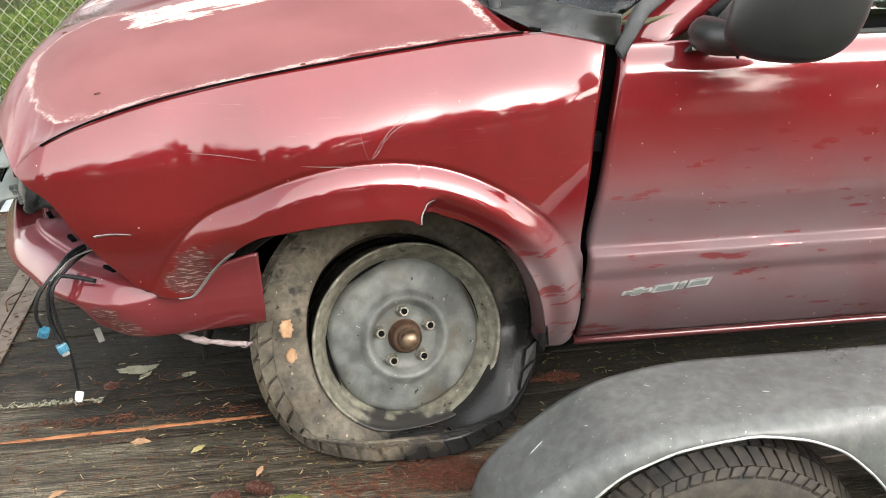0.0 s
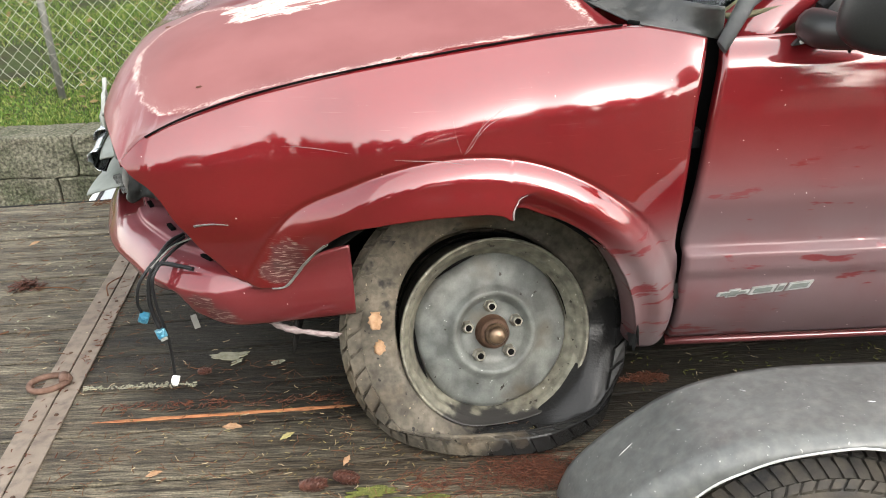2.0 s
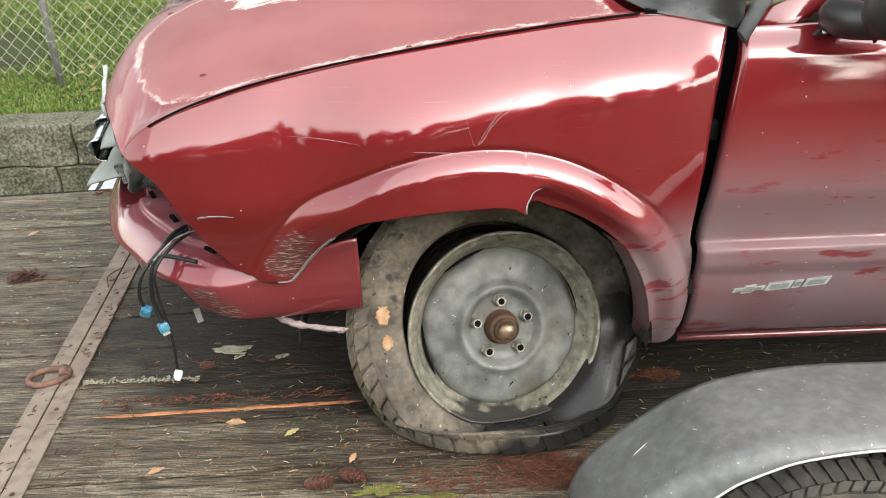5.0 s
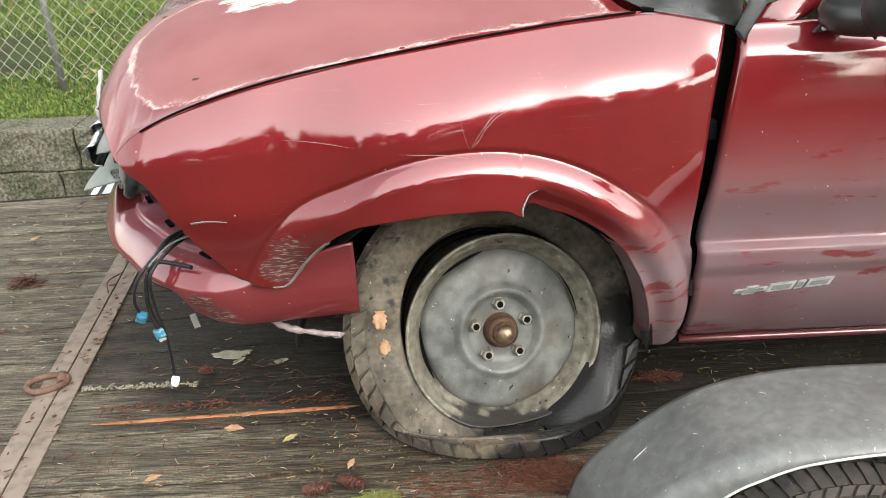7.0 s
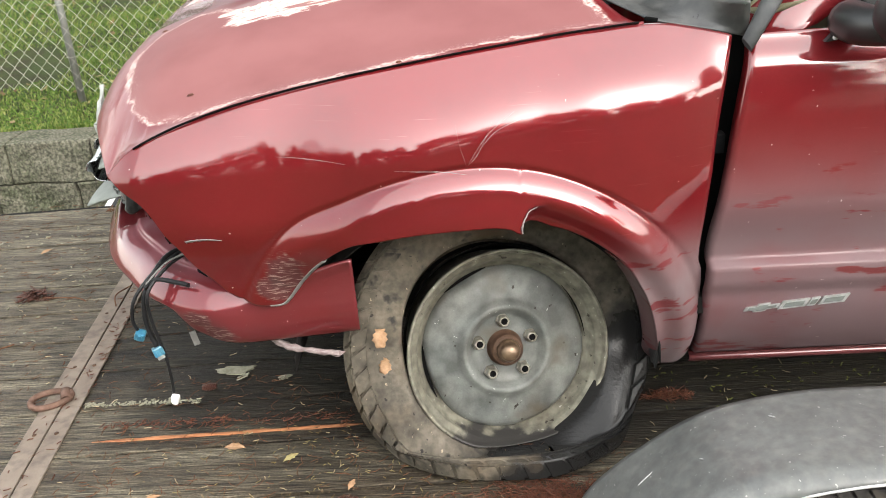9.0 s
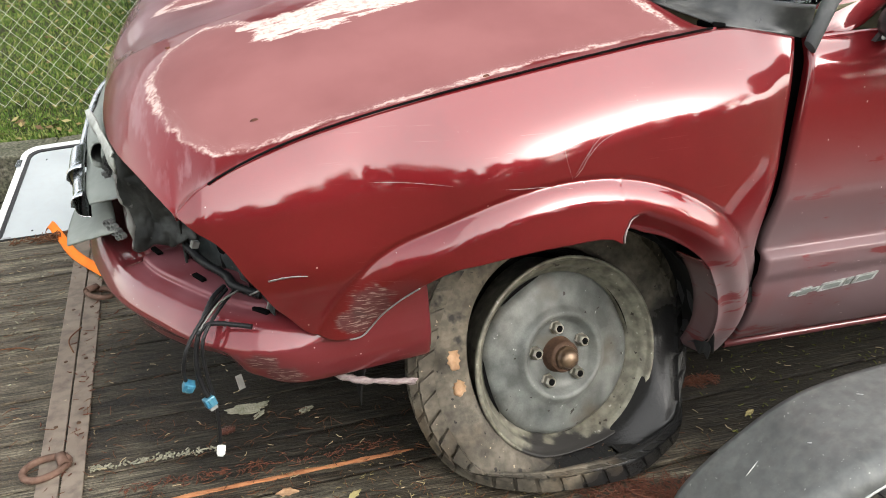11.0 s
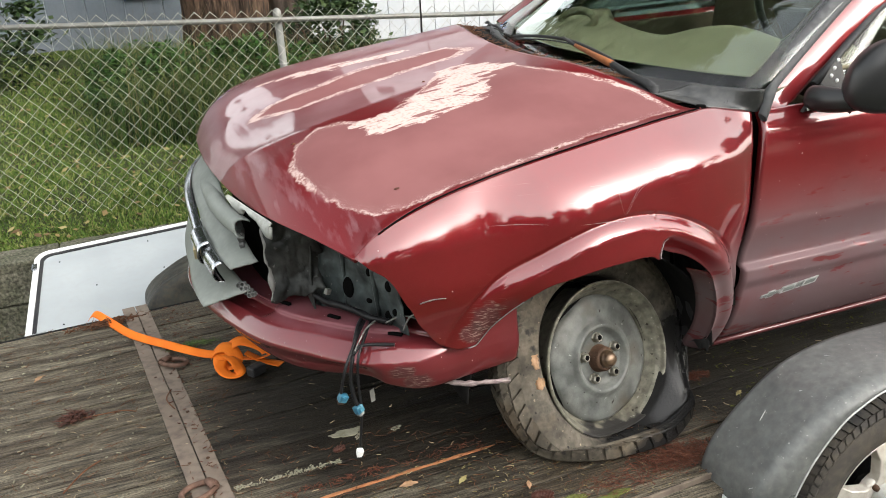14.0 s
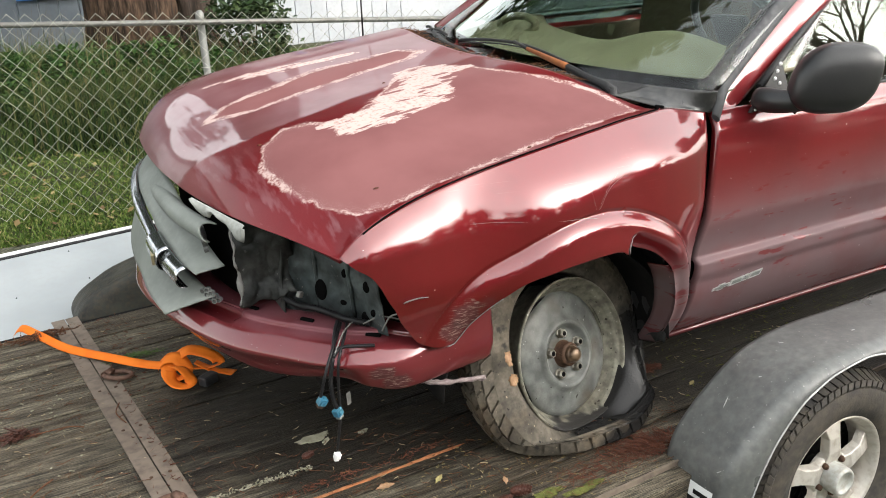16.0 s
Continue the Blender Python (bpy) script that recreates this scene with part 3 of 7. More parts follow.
def revolve(profile, seg, m, bm=None, a0=0.0, a1=2 * math.pi, sharp=()):
    """Turns a profile of (radius, height) pairs about the z axis of m."""
    bm = bm or bmesh.new()
    full = a1 - a0 > 6.28
    rings = []
    for i in range(seg if full else seg + 1):
        a = a0 + (a1 - a0) * i / seg
        rings.append([bm.verts.new(m @ Vector((r * math.cos(a), r * math.sin(a), h))) for r, h in profile])
    for i in range(seg):
        a, b = rings[i], rings[(i + 1) % len(rings)]
        for j in range(len(profile) - 1):
            if profile[j][0] < 1e-6 and profile[j + 1][0] < 1e-6:
                continue
            if profile[j][0] < 1e-6:
                vs = (a[j], b[j + 1], a[j + 1])
            elif profile[j + 1][0] < 1e-6:
                vs = (a[j], b[j], a[j + 1])
            else:
                vs = (a[j], b[j], b[j + 1], a[j + 1])
            f = bm.faces.new(vs)
            f.smooth = True
    return bm


def part(name, bm, material, parent=None, label="", solid=0.0, bevel=0.0, offset=-1.0):
    """Links a bmesh as one mesh object, under a thing or a part where one is given."""
    bmesh.ops.recalc_face_normals(bm, faces=bm.faces)
    me = bpy.data.meshes.new(name)
    bm.to_mesh(me)
    bm.free()
    me.materials.append(material)
    ob = new(name, me)
    ob.parent = parent
    if parent is not None and parent.parent is None and parent.type == "EMPTY":
        ob.matrix_parent_inverse = Matrix.Translation(-parent.location)
    if label:
        ob["label"] = label
    if solid:
        s = ob.modifiers.new("thickness", "SOLIDIFY")
        s.thickness, s.offset = solid, offset
    if bevel:
        s = ob.modifiers.new("edge", "BEVEL")
        s.width, s.segments, s.limit_method = bevel, 2, "ANGLE"
    return ob


def thing(name, place, label, category, group="", kind=""):
    """An Empty at the thing's base; its parts are built at their places in the world."""
    ob = tagged(new(name), label, category, group, kind)
    ob.location = place
    return ob


# ---- ground and surroundings ----
FENCE_O, FENCE_D = Vector((-0.28, 3.2, 0.0)), Vector((1.0, -0.10, -0.06))     # the fence's line


def yard(x, y):
    """Height of the ground."""
    up = smoothstep(2.86, 2.95, y + 0.02 * x)
    swell = 0.05 * noise.noise((x * 0.4, y * 0.4, 0)) + 0.02 * noise.noise((x * 1.7, y * 1.7, 3))
    return (1 - up) * (-0.56 + 0.3 * swell) + up * (-0.02 + (0.05 + 0.055 * smoothstep(0.6, -1.6, x)) * max(0, min(y, 12) - 2.9) + swell * smoothstep(3, 4, y))


def spread(a, b, near_a, near_b, step):
    """Even steps between near_a and near_b, growing steps outside."""
    out, x, s = [], near_a, step
    while x > a:
        out.append(x)
        x, s = x - s, s * 1.35
    out = out[::-1]
    out[0] = a
    out += lin(near_a, near_b, int((near_b - near_a) / step) + 1)[1:]
    x, s = near_b, step
    while x < b:
        x, s = x + s, s * 1.35
        out.append(x)
    return out


ground = part("ground", grid(lambda u, v: (u, v, yard(u, v)), spread(-300, 300, -6, 6, 0.25), spread(-300, 300, 2.0, 9, 0.12)), M_GRASS)
tagged(ground, "damp green lawn with bare soil patches", "ground", kind="structure")

# retaining wall of concrete blocks below the fence
wall = thing("retaining_wall", (-2.0, 2.75, -0.55), "low grey concrete block retaining wall with mossy faces", "wall", kind="structure")
for course in range(3):
    for i in range(16):
        x = -5.0 + 0.46 * i + (0.0 if course % 2 else 0.12)
        z1 = 0.0 - 0.235 * course
        bm = box((x + 0.004, 2.74 + random.uniform(-0.012, 0.012) - 0.01 * course, z1 - 0.23), (x + 0.456, 3.0, z1), 0.012)
        bmesh.ops.subdivide_edges(bm, edges=[e for e in bm.edges if e.calc_length() > 0.1], cuts=4, use_grid_fill=True)
        for v in bm.verts:
            if v.co.y < 2.8:
                v.co.y += 0.02 * noise.noise(v.co * 14)
            v.co.z += 0.008 * noise.noise(v.co * 9)
        part("block", bm, M_BLOCK, wall)

# chain-link fence
fence = thing("chain_link_fence", (-0.28, 3.2, 0.0), "galvanised chain-link fence on round steel posts", "fence")


def on_fence(s, h):
    """A point s metres along the fence, h metres under its rail."""
    p = FENCE_O + FENCE_D * s
    return Vector((p.x, p.y, 1.03 + FENCE_D.z * s - h))


bm = bmesh.new()
P, D = 0.0425, 0.044
s = -4.2
while s < 3.4:
    pts = []
    odd = round((s + 4.2) / P) % 2
    for k in range(26):
        out = (k + odd) % 2
        q = on_fence(s + (P + 0.002 if out else -0.002), -0.055 + D * k)
        q.y += (0.003 if out else -0.003) - 0.022
        pts.append(q)
    tube(pts, 0.0021, 4, bm, cap=False)
    s += P
tagged(part("wire_mesh", bm, M_WIRE, fence, "diamond wire mesh"), kind="stuff")
part("top_rail", tube([on_fence(-4.3, 0), on_fence(3.5, 0)], 0.015, 12), M_FENCE, fence)
for s in (-4.15, -2.15, 0.0, 2.4):
    p = on_fence(s, 0)
    post = part("post", tube([(p.x, p.y + 0.03, p.z - 1.25), (p.x, p.y + 0.03, p.z + 0.035)], 0.021, 14), M_FENCE, fence)
    part("cap", revolve([(0.0, 0.03), (0.015, 0.024), (0.024, 0.008), (0.025, -0.02)], 14, Matrix.Translation((p.x, p.y + 0.03, p.z + 0.035))), M_FENCE, post)
    for h in (0.25, 0.55, 0.85):
        q = on_fence(s, h)
        part("tie", tube([(q.x + 0.03 * math.cos(a), q.y + 0.027 + 0.032 * math.sin(a), q.z) for a in lin(2.6, 6.8, 10)], 0.0022, 5), M_WIRE, fence)


def blades(name, count, place, height, width, material, seed, bend=0.5):
    """Many single blades as one mesh; place(rng) gives a foot (x, y)."""
    rng = random.Random(seed)
    verts, faces = [], []
    for _ in range(count):
        x, y = place(rng)
        z = yard(x, y) - 0.005
        h = height(rng, x, y)
        a = rng.uniform(0, 6.28)
        w = width * rng.uniform(0.6, 1.3)
        dx, dy = math.cos(a) * w, math.sin(a) * w
        b = rng.uniform(0, 6.28)
        lean = bend * h * rng.random()
        lx, ly = math.cos(b) * lean, math.sin(b) * lean
        i = len(verts)
        verts += [(x - dx, y - dy, z), (x + dx, y + dy, z), (x + lx * 0.35 + dx * 0.7, y + ly * 0.35 + dy * 0.7, z + h * 0.6),
                  (x + lx * 0.35 - dx * 0.7, y + ly * 0.35 - dy * 0.7, z + h * 0.6), (x + lx, y + ly, z + h * (1 - 0.25 * rng.random()))]
        faces += [(i, i + 1, i + 2, i + 3), (i + 3, i + 2, i + 4)]
    me = bpy.data.meshes.new(name)
    me.from_pydata(verts, [], faces)
    me.materials.append(material)
    return new(name, me)


def lawn_place(rng):
    while True:
        x, y = rng.uniform(-4.6, 2.2), 2.93 + 5.4 * rng.random() ** 1.4
        if noise.noise((x * 1.1, y * 1.1, 5)) > -0.52 + 0.3 * rng.random():
            return x, y


tagged(blades("lawn_grass", 150000, lawn_place, lambda r, x, y: r.uniform(0.012, 0.036) + 0.04 * max(0, noise.noise((x * 2, y * 2, 9))), 0.005, M_BLADE, 1, 1.3),
       "short patchy green lawn behind the fence", "grass", kind="stuff")


def clump_place(rng):
    while True:
        x, y = rng.uniform(-1.45, 0.9), rng.gauss(5.5, 0.5)
        if noise.noise((x * 1.3, y * 1.3, 1)) > -0.2 and rng.random() < (1.0 if x > -1.15 else 0.4):
            return x, y


tagged(blades("tall_grass", 26000, clump_place, lambda r, x, y: r.uniform(0.22, 0.62), 0.005, M_TALL, 2, 1.1), "tall unmown green grass before the tree", "grass", kind="stuff")
tagged(blades("seed_stalks", 500, clump_place, lambda r, x, y: r.uniform(0.5, 0.98), 0.0024, M_STRAW, 3, 0.5), "dry straw-coloured seed stalks in the tall grass", "grass", kind="stuff")


def leaf_cloud(count, centre, size, leaf, seed, clumps=26):
    """A crown of single leaves gathered in uneven clumps."""
    rng = random.Random(seed)
    cs = []
    for _ in range(clumps):
        while True:
            p = Vector((rng.uniform(-1, 1), rng.uniform(-1, 1), rng.uniform(-1, 1)))
            if p.length < 1:
                break
        cs.append((p, rng.uniform(0.16, 0.34)))
    verts, faces = [], []
    for _ in range(count):
        p, r = rng.choice(cs)
        q = p + Vector((rng.gauss(0, 1), rng.gauss(0, 1), rng.gauss(0, 0.8))) * r * 0.6
        q = Vector(centre) + Vector((q.x * size[0], q.y * size[1], q.z * size[2]))
        a = Vector((rng.uniform(-1, 1), rng.uniform(-1, 1), rng.uniform(-0.8, 0.4))).normalized()
        b = a.cross(Vector((rng.uniform(-1, 1), rng.uniform(-1, 1), 1))).normalized()
        s = leaf * rng.uniform(0.6, 1.3)
        i = len(verts)
        verts += [q - a * s, q + b * s * 0.45, q + a * s, q - b * s * 0.45]
        faces += [(i, i + 1, i + 2, i + 3)]
    me = bpy.data.meshes.new("leaves")
    me.from_pydata([tuple(v) for v in verts], [], faces)
    return me


def shrub(place, size, label, count, leaf, seed, material):
    t = thing("shrub", place, label, "shrub")
    x, y, z = place
    rng = random.Random(seed)
    for k in range(6):
        q = Vector((x + rng.uniform(-0.6, 0.6) * size[0], y + rng.uniform(-0.5, 0.5) * size[1], z + size[2] * rng.uniform(0.9, 1.5)))
        part("stem", tube(curve_points([(x, y, z - 0.05), tuple(Vector(place).lerp(q, 0.5) + Vector((0.04, 0, 0))), tuple(q)], 8), [0.016 - 0.0016 * i for i in range(8)], 6), M_BARK, t)
    me = leaf_cloud(count, (x, y, z + size[2]), size, leaf, seed)
    me.materials.append(material)
    ob = new("crown", me)
    ob.parent = t
    ob.matrix_parent_inverse = Matrix.Translation(-t.location)
    ob["kind"] = "stuff"


shrub((0.52, 5.6, 0.12), (0.42, 0.35, 0.52), "dark leafy shrub beside the tree trunk", 2600, 0.035, 5, M_SHRUB)
shrub((0.95, 6.6, 0.16), (0.35, 0.3, 0.5), "loose dark shrub before the white house", 1100, 0.035, 6, M_SHRUB)
shrub((-2.55, 6.7, 0.36), (0.75, 0.5, 0.55), "broad dark green shrub by the house", 4200, 0.04, 7, M_SHRUB)
shrub((-0.75, 5.3, 0.16), (0.6, 0.35, 0.34), "low weedy green bush in the tall grass", 5200, 0.028, 8, M_WEED)
shrub((-0.1, 5.2, 0.12), (0.5, 0.35, 0.36), "low weedy green bush by the trunk", 4200, 0.028, 9, M_WEED)
shrub((-1.15, 5.5, 0.24), (0.3, 0.35, 0.24), "low weedy bush at the edge of the tall grass", 4200, 0.028, 10, M_WEED)


def trunk_mesh(x, y, z0, z1, r, seed, seg=44):
    def f(a, t):
        z = z0 + (z1 - z0) * t
        flare = 1 + 0.35 * math.exp(-(z - z0) / 0.25)
        k = r * flare * (1 - 0.06 * t) * (1 + 0.05 * noise.noise((math.cos(a) * 1.5, math.sin(a) * 1.5, z * 0.5 + seed)))
        ridge = 0.05 * noise.noise((math.cos(a) * 9, math.sin(a) * 9, z * 1.6 + seed)) + 0.025 * noise.noise((math.cos(a) * 22, math.sin(a) * 22, z * 4 + seed))
        return x + (k + ridge) * math.cos(a), y + (k + ridge) * math.sin(a), z
    return grid(f, [2 * math.pi * i / seg for i in range(seg)], lin(0, 1, 60), close_u=True)


tree = thing("big_tree", (-0.18, 6.4, 0.15), "thick old tree with furrowed reddish bark", "tree")
part("trunk", trunk_mesh(-0.18, 6.4, 0.0, 8.2, 0.38, 3.0, 110), M_BARK, tree)
part("trunk", trunk_mesh(0.42, 6.75, 0.0, 5.0, 0.22, 9.0, 60), M_BARK2, tree, "darker second trunk")
for k in range(7):
    a = k * 0.9
    part("limb", tube(curve_points([(-0.18, 6.4, 7.3 + 0.1 * k), (-0.18 + 0.9 * math.cos(a), 6.8 + 0.9 * math.sin(a), 8.6), (-0.18 + 1.7 * math.cos(a), 7.2 + 1.7 * math.sin(a), 9.6)], 8), [0.12 - 0.012 * i for i in range(8)], 8), M_BARK, tree)
# unseen crown masses, placed to darken what the glass and fender reflect
for k, (x, y, z, sx, sy, sz, n) in enumerate(((-0.2, 7.0, 6.4, 4.4, 1.8, 2.7, 9000), (0.5, 6.8, 8.5, 4.0, 1.8, 1.8, 9000), (4.4, 7.2, 7.8, 2.8, 1.8, 3.0, 7000), (-4.2, 7.4, 7.8, 2.8, 1.8, 3.0, 7000), (8.2, 8.0, 7.2, 2.6, 1.8, 3.0, 6000))):
    part("limb", tube(curve_points([(-0.18, 6.4, 7.0 + 0.2 * k), (-0.18 + 0.5 * (x + 0.18), 6.4 + 0.5 * (y - 6.4), z), (x, y, z - 0.2)], 10), [0.14 - 0.012 * i for i in range(10)], 8), M_BARK, tree)
    me = leaf_cloud(n, (x, y, z), (sx, sy, sz), 0.20, 21 + k, 90)
    me.materials.append(M_SHRUB)
    ob = new("crown", me)
    ob.parent, ob.matrix_parent_inverse = tree, Matrix.Translation(-tree.location)

bm = bmesh.new()
rng = random.Random(77)
for _ in range(1500):                                       # dead leaves in the lawn
    x, y = lawn_place(rng)
    s, a = rng.uniform(0.012, 0.03), rng.uniform(0, 6.28)
    c = Vector((x, y, yard(x, y) + rng.uniform(0.01, 0.04)))
    p, q = Vector((math.cos(a), math.sin(a), rng.uniform(-0.5, 0.5))) * s, Vector((-math.sin(a), math.cos(a), rng.uniform(-0.5, 0.5))) * s * 0.6
    bm.faces.new([bm.verts.new(c + v) for v in (-p, q, p, -q)])
tagged(part("leaf_litter", bm, M_LITTER), "brown and yellow dead leaves in the lawn", "leaves", kind="stuff")

# house behind: grooved siding, blue window trim
house = thing("house", (0.0, 8.4, 0.25), "white wooden house with grooved siding and blue window trim", "house")
part("wall", box((-9.0, 8.42, -0.3), (9.0, 8.6, 3.0)), M_SIDING, house)
x = -3.4
while x < 3.6:
    part("siding_board", box((x, 8.40, 0.32), (x + 0.193, 8.43, 2.98), 0.004), M_SIDING if x > 0.2 else M_SIDING2, house)
    x += 0.2
part("foundation", box((-9.0, 8.405, -0.3), (9.0, 8.43, 0.315)), M_BLOCK, house)
win = part("window", box((-0.95, 8.36, 1.12), (-0.32, 8.40, 2.0), 0.006), M_WHITE, house, "white window with blue trim")
part("sill", box((-1.0, 8.33, 1.03), (-0.27, 8.40, 1.10), 0.006), M_BLUE, win, "blue sill")
part("trim", box((-1.0, 8.35, 1.10), (-0.94, 8.40, 2.05), 0.006), M_BLUE, win, "blue trim")
part("trim", box((-0.33, 8.35, 1.10), (-0.27, 8.40, 2.05), 0.006), M_BLUE, win, "blue trim")
part("pane", box((-0.90, 8.345, 1.16), (-0.37, 8.358, 1.96), 0.002), M_GLASSY, win, "dark window pane")
win = part("window", box((1.86, 8.36, 0.985), (2.50, 8.40, 1.95), 0.006), M_WHITE, house, "white sliding window with blue trim")
part("sill", box((1.80, 8.33, 0.89), (2.56, 8.40, 0.98), 0.006), M_BLUE, win, "blue sill")
part("trim", box((1.80, 8.35, 0.98), (1.855, 8.40, 2.0), 0.006), M_BLUE, win, "blue trim")
part("trim", box((2.505, 8.35, 0.98), (2.56, 8.40, 2.0), 0.006), M_BLUE, win, "blue trim")
part("pane", box((1.90, 8.345, 1.04), (2.16, 8.358, 1.90), 0.002), M_GLASSY, win, "dark window pane")
part("pane", box((2.20, 8.345, 1.04), (2.46, 8.358, 1.90), 0.002), M_GLASSY, win, "dark window pane")
part("meter_box", box((1.42, 8.30, 0.62), (1.56, 8.40, 0.86), 0.01), M_DARK, house, "dark meter box")
roof = part("roof", box((-9.2, 8.0, 3.0), (9.2, 12.5, 3.12)), M_BLOCK, house)
part("gable_wall", box((-9.0, 12.2, -0.3), (9.0, 12.4, 3.0)), M_SIDING, house)

# trees on the other side of the yard, behind the camera; an unseen row added behind the house shapes the hood's
# reflection
for k in range(29):
    rng = random.Random(100 + k)
    if k < 15:
        x, y, h = -15 + 2.3 * k + rng.uniform(-0.6, 0.6), -13.5 + rng.uniform(-1.5, 1.5), rng.uniform(2.6, 6.2)
    elif k > 25:
        x, y, h = 20.5 + 3.0 * (k - 26), -13.5 + rng.uniform(-1.5, 1.5), rng.uniform(1.6, 2.3)
    else:
        x, y, h = -14 + 2.9 * (k - 15) + rng.uniform(-0.6, 0.6), 16.0 + rng.uniform(-1.5, 1.5), rng.uniform(3.5, 5.5)
    t = thing("yard_tree", (x, y, -0.56), "dense dark tree standing at the edge of the yard", "tree", "trees round the yard")
    part("trunk", tube([(x, y, -0.6), (x + 0.1, y, h * 0.4), (x, y + 0.1, h * 0.7)], [0.2, 0.16, 0.08], 8), M_BARK, t)
    for j in range(3):
        a = rng.uniform(0, 6.28)
        part("limb", tube([(x, y, h * 0.35 + 0.3 * j), (x + math.cos(a), y + math.sin(a), h * 0.5 + 0.4 * j)], [0.08, 0.03], 6), M_BARK, t)
    me = leaf_cloud(6500 if k < 15 else 6000, (x, y, h * 0.5), (1.5 if k < 15 else 2.2, 1.3, h * 0.55), 0.16 if k < 15 else 0.14, 200 + k, 60)
    me.materials.append(M_SHRUB)
    ob = new("crown", me)
    ob.parent, ob.matrix_parent_inverse = t, Matrix.Translation(-t.location)

def bare_tree(x, y, h, seed):
    """A leafless tree: a trunk that forks again and again."""
    rng = random.Random(seed)
    t = thing("bare_tree", (x, y, -0.56), "leafless tree with fine dark branches beyond the yard", "tree", "trees round the yard")
    part("trunk", tube([(x, y, -0.6), (x + 0.1, y, h * 0.2), (x, y + 0.1, h * 0.36)], [0.16, 0.13, 0.10], 8), M_BARK2, t)
    bm = bmesh.new()

    def fork(p, d, ln, r, depth):
        q = p + d * ln
        mid = p.lerp(q, 0.5) + Vector((rng.uniform(-1, 1), rng.uniform(-1, 1), rng.uniform(-1, 1))) * ln * 0.08
        tube([p, mid, q], [r, r * 0.85, r * 0.65], 4, bm, cap=False)
        if depth:
            for _ in range(3):
                e = (d + Vector((rng.uniform(-1, 1), rng.uniform(-1, 1), rng.uniform(-0.4, 0.7))) * 0.75).normalized()
                fork(q, e, ln * rng.uniform(0.6, 0.85), r * 0.62, depth - 1)
    for k in range(4):
        a = k * 1.6 + rng.uniform(-0.3, 0.3)
        fork(Vector((x, y, h * (0.3 + 0.02 * k))), Vector((math.cos(a) * 0.6, math.sin(a) * 0.6, 0.8)).normalized(), h * 0.2, 0.07, 5)
    part("branches", bm, M_BARK2, t)["kind"] = "stuff"


bare_tree(14.5, -9.5, 7.0, 5)
bare_tree(19.5, -12.5, 8.5, 6)

# ---- the trailer ----
DECK = pose(0, 0, 0, 0, 0, 3.5)
trailer = thing("car_trailer", (0.6, 0.75, -0.56), "flat car trailer with weathered plank deck and black fenders", "trailer")
y = -0.27
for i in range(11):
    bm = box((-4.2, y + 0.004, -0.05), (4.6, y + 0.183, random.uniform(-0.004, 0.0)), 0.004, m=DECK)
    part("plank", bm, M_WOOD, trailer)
    y += 0.188
for yy in (-0.2, 0.75, 1.7):
    part("frame_beam", box((-4.2, yy, -0.2), (4.6, yy + 0.08, -0.052), 0.004, m=DECK), M_DARK, trailer)
part("side_rail", box((-4.2, -0.33, -0.16), (4.6, -0.272, -0.012), 0.004, m=DECK), M_WOOD, trailer)
part("edge_angle", box((-4.2, -0.276, -0.02), (4.6, -0.270, 0.004), 0.001, m=DECK), M_STRIP, trailer, "rusty steel deck edge")
part("side_rail", box((-4.2, 1.80, -0.16), (4.6, 1.82, -0.004), 0.004, m=DECK), M_DARK, trailer)
STRIP = Matrix.Translation((-1.108, -0.28, 0)) @ pose(0, 0, 0, 0, 0, 5.6)
part("cross_strip", box((-0.052, 0.0, 0.0), (-0.002, 2.08, 0.006), 0.002, m=STRIP), M_STRIP, trailer, "rusty flat steel strip")
part("cross_strip", box((0.002, 0.0, 0.0), (0.05, 2.08, 0.005), 0.002, m=STRIP), M_STRIP, trailer, "rusty flat steel strip")
for k in range(7):
    for sx in (-0.027, 0.026):
        part("screw", revolve([(0, 0.0075), (0.005, 0.0075), (0.006, 0.005)], 8, STRIP @ Matrix.Translation((sx, 0.1 + 0.31 * k, 0))), M_RUST, trailer)


def tie_ring(cx, cy, turn):
    m = Matrix.Translation((cx, cy, 0.016)) @ pose(0, 0, 0, 6, 0, turn)
    pts = [m @ Vector((0.050 * math.cos(a) * (1 + 0.15 * math.cos(a)), 0.031 * math.sin(a), 0)) for a in [2 * math.pi * k / 28 for k in range(28)]]
    ring = part("tie_ring", tube(pts, 0.0085, 10, closed=True), M_RINGRUST, trailer, "rusty tie-down ring")
    part("ring_strap", grid(lambda u, v: tuple(m @ Vector((0.044 + 0.014 * math.cos(u) + 0.03 * (u > 2.9), -0.02 + 0.04 * v, 0.014 * math.sin(u)))), lin(-0.6, 3.1, 12), lin(0, 1, 3)), M_RINGRUST, ring, solid=0.003)


tie_ring(-1.2, 0.262, 22)
tie_ring(-1.19, 1.12, 140)

# fender of black plastic over the trailer's wheels


CROWN = [(0.064, -0.17), (0.078, -0.04), (0.108, 0.060), (0.167, 0.132), (0.229, 0.185), (0.284, 0.225), (0.339, 0.252), (0.40, 0.270), (0.468, 0.282), (0.53, 0.287)]
LIP = [(0.140, -0.14), (0.165, -0.045), (0.196, 0.03), (0.24, 0.105), (0.291, 0.165), (0.335, 0.203), (0.384, 0.227), (0.434, 0.247), (0.487, 0.258), (0.538, 0.264), (0.587, 0.266), (0.667, 0.252), (0.713, 0.235), (0.761, 0.209), (0.814, 0.162), (0.85, 0.122), (0.90, 0.06), (1.03, 0.03)]
CROWN += [(x, 0.288) for x, z in LIP[10:]]
